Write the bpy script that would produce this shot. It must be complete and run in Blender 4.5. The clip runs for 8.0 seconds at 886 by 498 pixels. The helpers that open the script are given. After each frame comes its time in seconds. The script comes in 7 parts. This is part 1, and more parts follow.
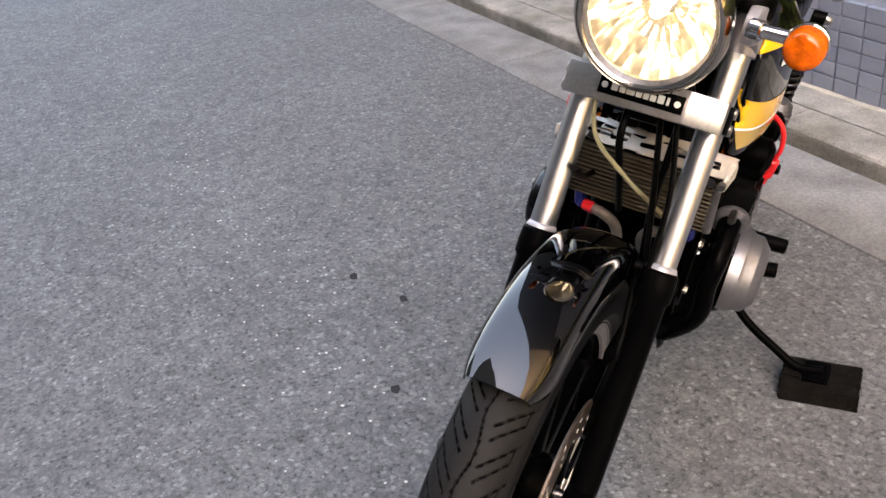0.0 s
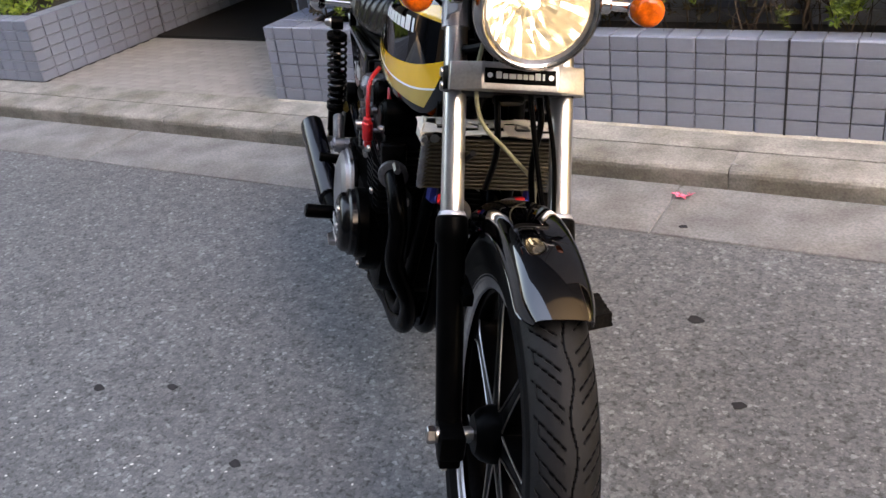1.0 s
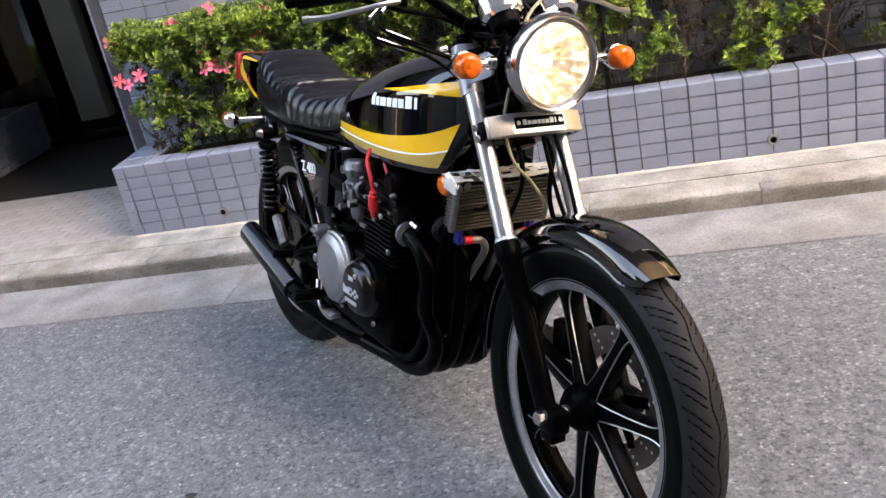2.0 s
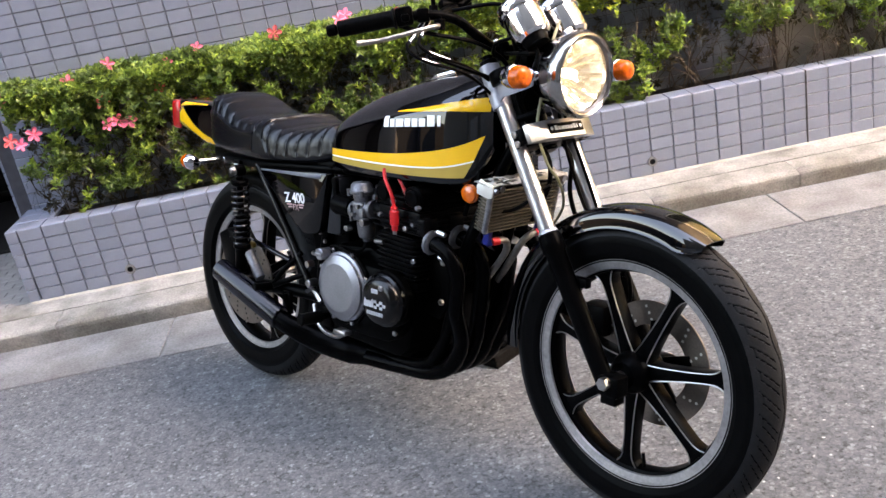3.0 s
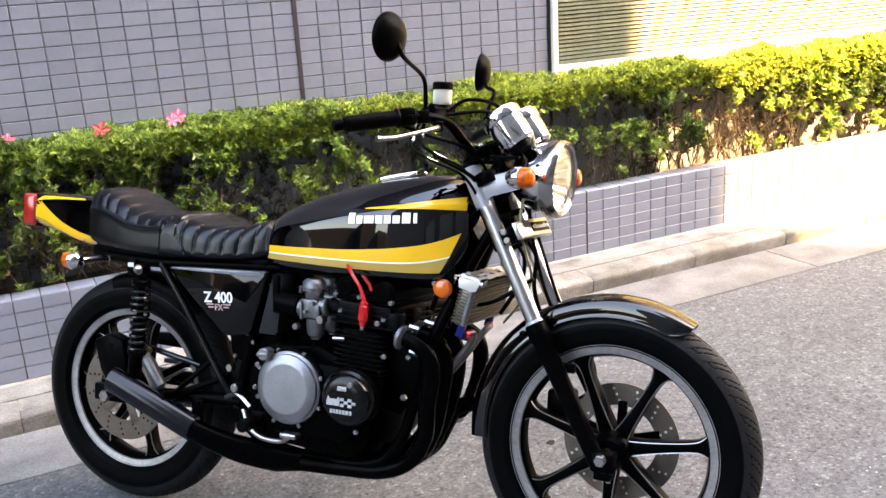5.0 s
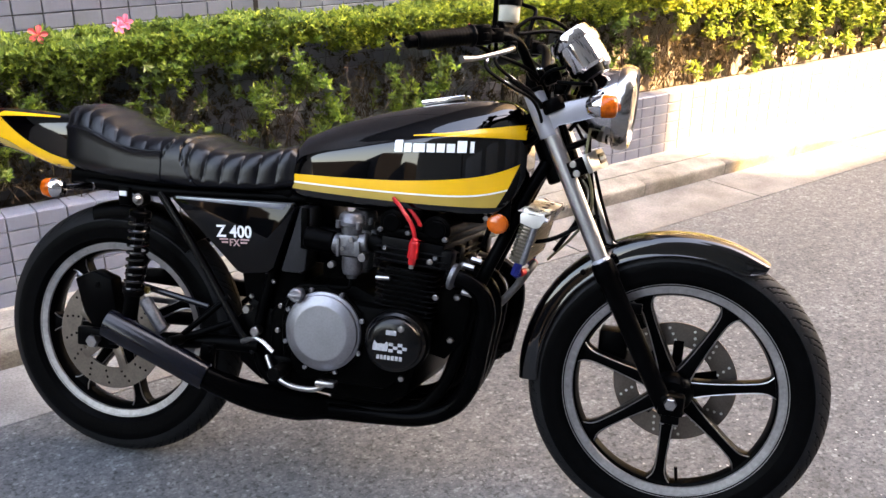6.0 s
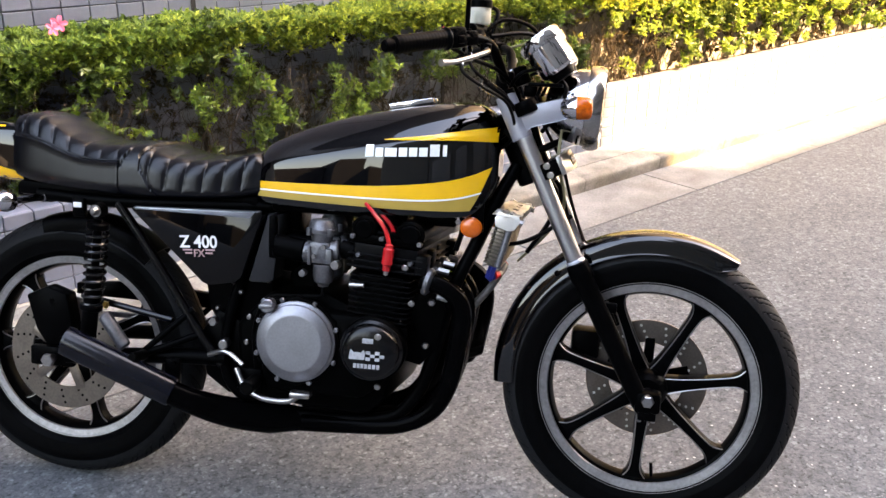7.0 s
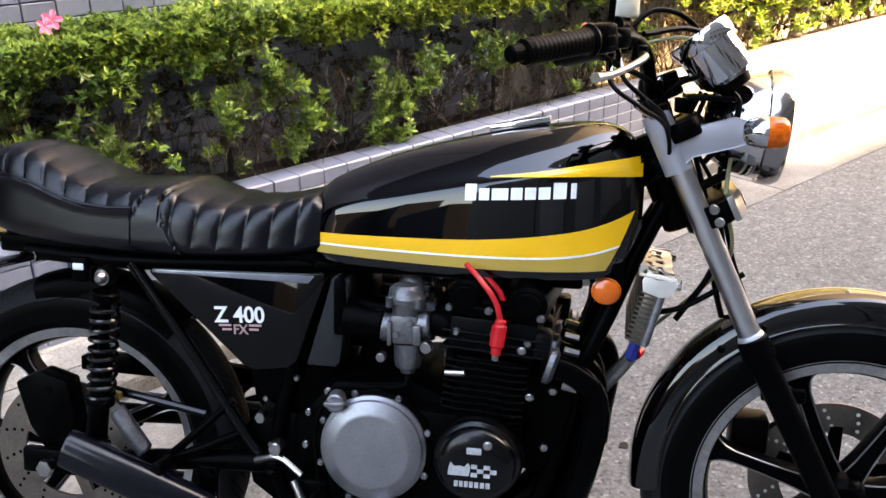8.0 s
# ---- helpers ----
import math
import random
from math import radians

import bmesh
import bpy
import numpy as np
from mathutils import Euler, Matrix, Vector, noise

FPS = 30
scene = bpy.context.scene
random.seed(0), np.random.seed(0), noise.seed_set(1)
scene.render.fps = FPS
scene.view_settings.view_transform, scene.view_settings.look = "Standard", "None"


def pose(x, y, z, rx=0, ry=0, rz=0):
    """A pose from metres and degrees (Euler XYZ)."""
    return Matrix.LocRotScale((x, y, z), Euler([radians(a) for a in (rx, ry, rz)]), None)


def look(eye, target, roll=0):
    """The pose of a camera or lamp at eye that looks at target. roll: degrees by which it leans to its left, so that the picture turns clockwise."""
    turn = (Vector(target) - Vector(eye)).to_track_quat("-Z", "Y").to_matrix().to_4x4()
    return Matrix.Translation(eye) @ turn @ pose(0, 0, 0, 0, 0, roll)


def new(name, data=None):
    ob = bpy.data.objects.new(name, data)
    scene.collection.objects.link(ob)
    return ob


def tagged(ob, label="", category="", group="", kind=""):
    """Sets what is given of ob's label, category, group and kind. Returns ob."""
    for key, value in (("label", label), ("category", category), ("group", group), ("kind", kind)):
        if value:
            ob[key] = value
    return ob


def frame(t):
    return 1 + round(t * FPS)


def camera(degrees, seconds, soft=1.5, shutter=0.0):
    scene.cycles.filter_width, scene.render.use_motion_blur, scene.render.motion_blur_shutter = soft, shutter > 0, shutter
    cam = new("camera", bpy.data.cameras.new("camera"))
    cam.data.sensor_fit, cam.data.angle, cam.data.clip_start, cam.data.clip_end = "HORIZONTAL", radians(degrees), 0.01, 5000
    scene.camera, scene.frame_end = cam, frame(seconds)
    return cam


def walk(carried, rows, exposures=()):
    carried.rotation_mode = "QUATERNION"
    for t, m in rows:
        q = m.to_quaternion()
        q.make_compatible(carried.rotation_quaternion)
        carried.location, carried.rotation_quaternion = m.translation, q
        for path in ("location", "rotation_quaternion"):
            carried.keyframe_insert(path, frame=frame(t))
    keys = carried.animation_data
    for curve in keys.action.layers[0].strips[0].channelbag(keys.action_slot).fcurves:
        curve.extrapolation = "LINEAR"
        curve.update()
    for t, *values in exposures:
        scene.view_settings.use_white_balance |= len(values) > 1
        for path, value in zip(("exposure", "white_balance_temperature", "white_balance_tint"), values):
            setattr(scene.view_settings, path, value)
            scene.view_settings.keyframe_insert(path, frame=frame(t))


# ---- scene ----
cam = camera(51.5, 8.0)
PATH = [
    (0, (1.684, 0.362, 1.259), (0.064, 1.028, 0.294), -6.5),
    (0.2, (1.652, 0.215, 1.274), (0.268, 1.014, 0.445), -4.5),
    (0.5, (1.58, 0.022, 1.285), (0.268, 1.265, 0.43), -4.7),
    (0.8, (1.458, -0.116, 1.279), (0.493, 1.192, 0.506), -6.0),
    (1, (1.361, -0.193, 1.276), (0.418, 1.306, 0.347), -7.6),
    (1.2, (1.266, -0.275, 1.31), (0.465, 1.326, 0.419), -7.6),
    (2.3, (0.777, -0.79, 1.356), (0.475, 1.023, 0.568), -12.3),
    (2.5, (0.646, -0.82, 1.365), (0.446, 0.998, 0.556), -11.6),
    (3, (0.386, -0.918, 1.386), (0.45, 0.942, 0.654), -11.0),
    (3.3, (0.272, -0.985, 1.405), (0.470, 0.691, 0.780), -8.8),
    (3.5, (0.198, -1.004, 1.411), (0.502, 0.861, 0.754), -7.6),
    (4, (-0.02, -0.951, 1.403), (0.428, 0.897, 0.782), -4.4),
    (4.5, (-0.234, -0.903, 1.451), (0.278, 0.965, 0.954), -9.3),
    (4.7, (-0.298, -0.872, 1.449), (0.371, 0.937, 0.92), -7.5),
    (5.8, (-0.629, -0.424, 1.418), (0.367, 1.152, 0.692), 0.3),
    (6, (-0.695, -0.377, 1.428), (0.394, 1.124, 0.679), 0.1),
    (6.5, (-0.77, -0.331, 1.442), (0.421, 1.106, 0.725), -0.1),
    (7, (-0.775, -0.277, 1.438), (0.451, 1.11, 0.681), 0.6),
    (7.3, (-0.740, -0.188, 1.429), (0.381, 1.051, 0.760), -0.4),
    (7.5, (-0.692, -0.093, 1.42), (0.527, 1.311, 0.683), -1.1),
    (8, (-0.557, 0.262, 1.384), (0.643, 1.648, 0.583), -0.7),
]
EXPOSURES = [(0.0, 3.74, 7500, 23), (0.5, 3.60, 7400, 23), (1.0, 3.65, 7200, 22), (2.5, 4.30, 7100, 22.5), (3.0, 4.28, 7150, 22.5), (3.5, 4.30, 7200, 22.5), (4.5, 4.45, 7050, 21.2), (6.0, 4.17, 7350, 24), (6.5, 4.17, 7350, 24), (8.0, 4.14, 7050, 22.5)]
walk(cam, [(t, look(eye, target, roll)) for t, eye, target, roll in PATH], EXPOSURES)

# ---- sky and sun: the street lies in the shade of the buildings opposite ----
SUN_UP, SUN_WAY = 38.0, Vector((-0.8, 1.0))
world = bpy.data.worlds.new("sky")
scene.world = world
world.use_nodes = True
wn = world.node_tree.nodes
sky = wn.new("ShaderNodeTexSky")
sky.sky_type, sky.sun_disc = "NISHITA", False
sky.sun_elevation, sky.sun_rotation = radians(SUN_UP), math.atan2(-SUN_WAY.x, -SUN_WAY.y)
sky.air_density, sky.dust_density = 2.0, 4.0
world.node_tree.links.new(sky.outputs[0], wn["Background"].inputs[0])
wn["Background"].inputs[1].default_value = 0.14
sun_data = bpy.data.lights.new("sun", "SUN")
sun_data.energy, sun_data.angle, sun_data.color = 4.6, radians(0.5), (1.0, 0.66, 0.29)
sun = new("sun", sun_data)
sun_way = Vector((SUN_WAY.x, SUN_WAY.y, -SUN_WAY.length * math.tan(radians(SUN_UP))))
sun.matrix_world = Matrix.Translation((8, -12, 14)) @ sun_way.to_track_quat("-Z", "Y").to_matrix().to_4x4()


# ---- materials ----
def mat(name, color, rough=0.5, metal=0.0, coat=0.0, vary=0.0, scale=8.0, bump=0.0, bump_scale=60.0, spec=0.5,
        random=0.0, island=False, emit=None, power=0.0, transmit=0.0, fine=0.0, fine_scale=200.0, stain=None, ior=1.45, edge=1.0):
    """A surface: base colour with wear at two scales, a fine relief, and a shift from piece to piece."""
    m = bpy.data.materials.new(name)
    m.use_nodes = True
    n, k = m.node_tree.nodes, m.node_tree.links
    b = n["Principled BSDF"]
    b.inputs["Roughness"].default_value, b.inputs["Metallic"].default_value = rough, metal
    b.inputs["Coat Weight"].default_value, b.inputs["Coat Roughness"].default_value = coat, 0.03
    b.inputs["Specular IOR Level"].default_value, b.inputs["IOR"].default_value = spec, ior
    b.inputs["Transmission Weight"].default_value = transmit
    b.inputs["Specular Tint"].default_value = (edge, edge, edge, 1)
    b.inputs["Base Color"].default_value = (*color, 1)
    if emit:
        b.inputs["Emission Color"].default_value, b.inputs["Emission Strength"].default_value = (*emit, 1), power
    tex = n.new("ShaderNodeTexCoord").outputs["Object"]
    value = None

    def mix(old, node_out, low, high):
        r = n.new("ShaderNodeMapRange")
        r.inputs["From Min"].default_value, r.inputs["From Max"].default_value = 0.25, 0.75
        r.inputs["To Min"].default_value, r.inputs["To Max"].default_value = low, high
        k.new(node_out, r.inputs["Value"])
        if old is None:
            return r.outputs[0]
        p = n.new("ShaderNodeMath")
        p.operation = "MULTIPLY"
        k.new(old, p.inputs[0])
        k.new(r.outputs[0], p.inputs[1])
        return p.outputs[0]

    def noise_tex(s, detail=6.0):
        t = n.new("ShaderNodeTexNoise")
        t.inputs["Scale"].default_value, t.inputs["Detail"].default_value = s, detail
        k.new(tex, t.inputs["Vector"])
        return t.outputs["Fac"]

    if vary:
        value = mix(value, noise_tex(scale), 1 - vary, 1 + vary)
    if fine:
        value = mix(value, noise_tex(fine_scale, 3.0), 1 - fine, 1 + fine)
    if random:
        src = n.new("ShaderNodeNewGeometry").outputs["Random Per Island"] if island else n.new("ShaderNodeObjectInfo").outputs["Random"]
        r = n.new("ShaderNodeMapRange")
        r.inputs["To Min"].default_value, r.inputs["To Max"].default_value = 1 - random, 1 + random
        k.new(src, r.inputs["Value"])
        if value is None:
            value = r.outputs[0]
        else:
            p = n.new("ShaderNodeMath")
            p.operation = "MULTIPLY"
            k.new(value, p.inputs[0])
            k.new(r.outputs[0], p.inputs[1])
            value = p.outputs[0]
    if value is not None:
        v = n.new("ShaderNodeMix")
        v.data_type, v.blend_type = "RGBA", "MULTIPLY"
        v.inputs["Factor"].default_value = 1.0
        v.inputs[6].default_value = (*color, 1)
        if stain:
            s = n.new("ShaderNodeMix")
            s.data_type = "RGBA"
            s.inputs[6].default_value, s.inputs[7].default_value = (*color, 1), (*stain, 1)
            r = n.new("ShaderNodeMapRange")
            r.inputs["From Min"].default_value, r.inputs["From Max"].default_value = 0.5, 0.72
            k.new(noise_tex(scale * 0.37, 8.0), r.inputs["Value"])
            k.new(r.outputs[0], s.inputs["Factor"])
            k.new(s.outputs[2], v.inputs[6])
        k.new(value, v.inputs[7])
        k.new(v.outputs[2], b.inputs["Base Color"])
    if bump:
        u = n.new("ShaderNodeBump")
        u.inputs["Strength"].default_value, u.inputs["Distance"].default_value = min(bump, 1.0), 0.004
        k.new(noise_tex(bump_scale, 4.0), u.inputs["Height"])
        k.new(u.outputs[0], b.inputs["Normal"])
    return m


def asphalt_material():
    """Worn asphalt: a dark binder, stones of many greys, worn paler in patches, with a coarse relief."""
    m = bpy.data.materials.new("asphalt")
    m.use_nodes = True
    n, k = m.node_tree.nodes, m.node_tree.links
    b = n["Principled BSDF"]
    place = n.new("ShaderNodeTexCoord").outputs["Object"]
    warp = n.new("ShaderNodeTexNoise")
    warp.inputs["Scale"].default_value, warp.inputs["Detail"].default_value = 70.0, 3.0
    k.new(place, warp.inputs["Vector"])
    bent = n.new("ShaderNodeVectorMath")
    bent.operation, bent.inputs[1].default_value = "MULTIPLY_ADD", (0.012, 0.012, 0.012)
    k.new(warp.outputs["Color"], bent.inputs[0])
    k.new(place, bent.inputs[2])
    tex = bent.outputs[0]

    def voro(scale, out):
        v = n.new("ShaderNodeTexVoronoi")
        v.inputs["Scale"].default_value = scale
        k.new(tex, v.inputs["Vector"])
        return v.outputs[out]

    def ramp(src, *stops):
        r = n.new("ShaderNodeValToRGB")
        e = r.color_ramp.elements
        while len(e) < len(stops):
            e.new(0.5)
        for el, (at, g) in zip(e, stops):
            el.position, el.color = at, (g * 0.98, g * 0.99, g * 1.0, 1)
        k.new(src, r.inputs[0])
        return r.outputs[0]

    def blend(kind, a, c, f=1.0):
        x = n.new("ShaderNodeMix")
        x.data_type, x.blend_type = "RGBA", kind
        x.inputs["Factor"].default_value = f
        k.new(a, x.inputs[6])
        k.new(c, x.inputs[7])
        return x.outputs[2]

    sep = n.new("ShaderNodeSeparateColor")
    k.new(voro(98, "Color"), sep.inputs[0])
    stones = ramp(sep.outputs[0], (0.0, 0.090), (0.5, 0.114), (0.92, 0.135), (0.985, 0.19))
    edge = ramp(voro(98, "Distance"), (0.3, 1.0), (0.8, 0.76))
    sep2 = n.new("ShaderNodeSeparateColor")
    k.new(voro(330, "Color"), sep2.inputs[0])
    grit = ramp(sep2.outputs[1], (0.0, 0.86), (0.8, 1.05), (0.985, 1.25))
    no = n.new("ShaderNodeTexNoise")
    no.inputs["Scale"].default_value, no.inputs["Detail"].default_value = 2.2, 7.0
    k.new(tex, no.inputs["Vector"])
    patch = ramp(no.outputs["Fac"], (0.3, 0.9), (0.7, 1.1))
    mid = n.new("ShaderNodeTexNoise")
    mid.inputs["Scale"].default_value, mid.inputs["Detail"].default_value = 26.0, 5.0
    k.new(tex, mid.inputs["Vector"])
    mottle = ramp(mid.outputs["Fac"], (0.35, 0.84), (0.65, 1.16))
    pit = n.new("ShaderNodeTexNoise")
    pit.inputs["Scale"].default_value, pit.inputs["Detail"].default_value = 82.0, 3.0
    k.new(place, pit.inputs["Vector"])
    pits = ramp(pit.outputs["Fac"], (0.34, 0.54), (0.45, 1.04))

    def spots(scale, share, low, high):
        """Single stones: the share of the cells that stand out, and their size."""
        sp = n.new("ShaderNodeSeparateColor")
        k.new(voro(scale, "Color"), sp.inputs[0])
        return blend("MULTIPLY", ramp(sp.outputs[2], (1 - share - 0.01, 0.0), (1 - share, 1.0)), ramp(voro(scale, "Distance"), (low, 1.0), (high, 0.0)))

    body = blend("MULTIPLY", blend("MULTIPLY", blend("MULTIPLY", blend("MULTIPLY", blend("MULTIPLY", stones, edge), grit), patch), mottle), pits)
    body = blend("ADD", body, blend("MULTIPLY", spots(88, 0.10, 0.12, 0.26), stones), 1.0)
    chip = n.new("ShaderNodeMix")
    chip.data_type, chip.inputs[7].default_value = "RGBA", (0.48, 0.48, 0.47, 1)
    k.new(spots(58, 0.034, 0.12, 0.25), chip.inputs["Factor"])
    k.new(body, chip.inputs[6])
    hole = n.new("ShaderNodeMix")
    hole.data_type, hole.inputs[7].default_value = "RGBA", (0.025, 0.025, 0.025, 1)
    k.new(spots(50, 0.06, 0.13, 0.26), hole.inputs["Factor"])
    k.new(chip.outputs[2], hole.inputs[6])
    k.new(hole.outputs[2], b.inputs["Base Color"])
    b.inputs["Roughness"].default_value = 0.85
    b.inputs["Specular IOR Level"].default_value = 0.3
    u = n.new("ShaderNodeBump")
    u.inputs["Strength"].default_value, u.inputs["Distance"].default_value = 0.5, 0.003
    k.new(pits, u.inputs["Height"])
    k.new(u.outputs[0], b.inputs["Normal"])
    return m


def leaf_material(name, color, tip):
    """Leaves that let some light through, each of its own green."""
    m = bpy.data.materials.new(name)
    m.use_nodes = True
    n, k = m.node_tree.nodes, m.node_tree.links
    b = n["Principled BSDF"]
    r = n.new("ShaderNodeValToRGB")
    r.color_ramp.elements[0].color, r.color_ramp.elements[1].color = (*color, 1), (*tip, 1)
    r.color_ramp.elements[0].position = 0.25
    k.new(n.new("ShaderNodeNewGeometry").outputs["Random Per Island"], r.inputs[0])
    k.new(r.outputs[0], b.inputs["Base Color"])
    b.inputs["Roughness"].default_value = 0.45
    t = n.new("ShaderNodeBsdfTranslucent")
    k.new(r.outputs[0], t.inputs[0])
    x = n.new("ShaderNodeMixShader")
    x.inputs[0].default_value = 0.35
    k.new(b.outputs[0], x.inputs[1])
    k.new(t.outputs[0], x.inputs[2])
    k.new(x.outputs[0], n["Material Output"].inputs[0])
    return m


def clear_material(name, tint, gloss=0.05):
    """Thin clear glass or plastic: mostly see-through, with a sharp reflection."""
    m = bpy.data.materials.new(name)
    m.use_nodes = True
    n, k = m.node_tree.nodes, m.node_tree.links
    t, g, x, f = (n.new(s) for s in ("ShaderNodeBsdfTransparent", "ShaderNodeBsdfGlossy", "ShaderNodeMixShader", "ShaderNodeLayerWeight"))
    t.inputs[0].default_value = (*tint, 1)
    g.inputs["Roughness"].default_value = 0.02
    p, q = n.new("ShaderNodeMath"), n.new("ShaderNodeMath")
    p.operation, q.operation = "POWER", "MULTIPLY_ADD"
    p.inputs[1].default_value, q.inputs[1].default_value, q.inputs[2].default_value = 5.0, 0.9, gloss
    k.new(f.outputs["Facing"], p.inputs[0])
    k.new(p.outputs[0], q.inputs[0])
    k.new(q.outputs[0], x.inputs[0])
    k.new(t.outputs[0], x.inputs[1])
    k.new(g.outputs[0], x.inputs[2])
    k.new(x.outputs[0], n["Material Output"].inputs[0])
    return m


ASPHALT = asphalt_material()
CONCRETE = mat("gutter_concrete", (0.137, 0.139, 0.141), 0.9, vary=0.38, scale=5.5, fine=0.28, fine_scale=120, bump=0.5, bump_scale=140, stain=(0.11, 0.105, 0.095))
KERB = mat("kerb_concrete", (0.174, 0.170, 0.158), 0.9, vary=0.42, scale=9, fine=0.28, fine_scale=130, bump=0.7, bump_scale=110, random=0.09, stain=(0.085, 0.078, 0.058))
MORTAR = mat("mortar", (0.27, 0.255, 0.225), 0.9, vary=0.25, scale=12, fine=0.2, fine_scale=150, bump=0.6, bump_scale=160)
TILE = mat("tile_glaze", (0.141, 0.161, 0.214), 0.33, spec=0.95, vary=0.06, scale=14, fine=0.05, fine_scale=90, random=0.07, bump=0.10, bump_scale=25)
TILES = mat("tile_glaze_joined", (0.141, 0.161, 0.214), 0.33, spec=0.95, vary=0.06, scale=14, fine=0.05, fine_scale=90, random=0.07, island=True, bump=0.10, bump_scale=25)
GROUT = mat("grout", (0.050, 0.050, 0.058), 0.95, vary=0.2, scale=20, bump=0.3, bump_scale=300)
SEALANT = mat("sealant", (0.009, 0.009, 0.011), 0.6, vary=0.2, scale=15)
PORCH = mat("porch_tile", (0.185, 0.178, 0.17), 0.7, vary=0.15, scale=6, fine=0.08, random=0.1, bump=0.2)
BASE_STRIP = mat("dark_base_strip", (0.035, 0.033, 0.032), 0.7, vary=0.2, scale=3, fine=0.2, fine_scale=60, bump=0.2)
PALE_PANEL = mat("pale_panel", (0.17, 0.17, 0.18), 0.85, vary=0.1, scale=1.2, fine=0.06, fine_scale=30, bump=0.2)
HOUSE = mat("house_render", (0.080, 0.078, 0.078), 0.85, vary=0.2, scale=0.5, fine=0.1, fine_scale=10, bump=0.2)
# near black, so that these unseen sunlit houses reflect as dark ones
FAR_HOUSE = mat("dark_house_render", (0.013, 0.015, 0.020), 0.9, spec=0.08, vary=0.2, scale=0.8, fine=0.1, fine_scale=10, bump=0.2)
FACADE = mat("facade_render", (0.22, 0.215, 0.21), 0.9, vary=0.12, scale=0.6, fine=0.08, fine_scale=12, bump=0.2)
# much darker than the tiles: shade put into walls seen only in reflections
UPPER = mat("darkened_upper_wall", (0.024, 0.028, 0.042), 0.6, spec=0.12, vary=0.12, scale=0.8, fine=0.1, fine_scale=18, bump=0.2)
SOIL = mat("soil", (0.020, 0.015, 0.011), 0.95, vary=0.3, scale=30, bump=0.8, bump_scale=90)
BARK = mat("bark", (0.046, 0.034, 0.022), 0.9, vary=0.3, scale=40, random=0.4, island=True)
# brighter and dimmer greens put some of the hedge's light into its leaves
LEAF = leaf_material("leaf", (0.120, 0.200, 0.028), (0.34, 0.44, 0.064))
LEAF_SUNNY = leaf_material("sunny_leaf", (0.175, 0.245, 0.030), (0.50, 0.56, 0.075))
# brown old leaves, made darker still for the shade inside the hedge
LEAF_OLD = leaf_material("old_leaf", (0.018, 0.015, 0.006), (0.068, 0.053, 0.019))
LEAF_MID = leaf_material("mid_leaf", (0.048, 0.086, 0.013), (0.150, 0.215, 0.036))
PETAL = mat("petal", (0.82, 0.16, 0.26), 0.6, random=0.2, vary=0.15, scale=60)
PETAL_RED = mat("red_petal", (0.74, 0.12, 0.12), 0.6, random=0.2, vary=0.15, scale=60)
# near black, so that hall and window room look unlit
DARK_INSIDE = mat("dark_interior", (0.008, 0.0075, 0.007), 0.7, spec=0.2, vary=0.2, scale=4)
CREAM = mat("cream_panel", (0.78, 0.75, 0.68), 0.6, vary=0.1, scale=3, fine=0.05)
FRAME_WHITE = mat("window_frame_white", (0.72, 0.71, 0.68), 0.45, vary=0.06, scale=9)
SLAT = mat("blind_slat", (0.33, 0.31, 0.24), 0.6, vary=0.12, scale=20, random=0.08)
PANE = clear_material("window_glass", (0.8, 0.84, 0.82))

BLACK = mat("black_lacquer", (0.0004, 0.0004, 0.0007), 0.03, spec=0.65, vary=0.3, scale=20)
COVER_BLACK = mat("side_cover_black", (0.0004, 0.0004, 0.0006), 0.05, spec=0.34, vary=0.3, scale=20)
# pale blue-grey painted for the sky reflected in the side cover's edge
EDGE_SKY = mat("edge_reflection", (0.30, 0.32, 0.37), 0.30, 0.8, vary=0.2, scale=30)
SPRING = mat("spring_enamel", (0.004, 0.004, 0.0045), 0.25, spec=0.6, vary=0.3, scale=40)
# mudguard's own copy, its coat added to brighten the sky reflection
FENDER_LACQUER = mat("fender_black_lacquer", (0.0005, 0.0005, 0.0007), 0.03, spec=0.45, coat=0.4, vary=0.3, scale=20)
SATIN = mat("satin_black", (0.0009, 0.0009, 0.0010), 0.34, spec=0.04, vary=0.35, scale=30, fine=0.2, bump=0.08, bump_scale=240, edge=0.45)
ENGINE = mat("engine_black", (0.0008, 0.0008, 0.0008), 0.36, spec=0.032, vary=0.4, scale=24, fine=0.25, bump=0.15, bump_scale=160, edge=0.45)
FIN_BLACK = mat("fin_black", (0.0026, 0.0026, 0.0028), 0.34, spec=0.09, vary=0.5, scale=40, fine=0.3, bump=0.12, bump_scale=180, edge=0.5)
GLOSSY = mat("semi_gloss_black", (0.0010, 0.0010, 0.0012), 0.22, spec=0.3, vary=0.3, scale=30, fine=0.2, bump=0.05, bump_scale=160)
PIPE = mat("pipe_black", (0.0008, 0.0008, 0.0009), 0.22, spec=0.045, vary=0.4, scale=18, fine=0.2, bump=0.06, edge=0.45)
MUFFLER = mat("muffler_black", (0.0020, 0.0024, 0.0050), 0.20, spec=0.36, vary=0.25, scale=14, fine=0.2, bump=0.04, bump_scale=120)
RUBBER = mat("tyre_tread", (0.0070, 0.0070, 0.0075), 0.6, spec=0.15, vary=0.3, scale=9, fine=0.25, fine_scale=60, bump=0.12, bump_scale=200)
SIDEWALL = mat("tyre_sidewall", (0.0013, 0.0013, 0.0014), 0.42, spec=0.06, vary=0.35, scale=11, fine=0.2, fine_scale=60, bump=0.08, bump_scale=200, edge=0.45)
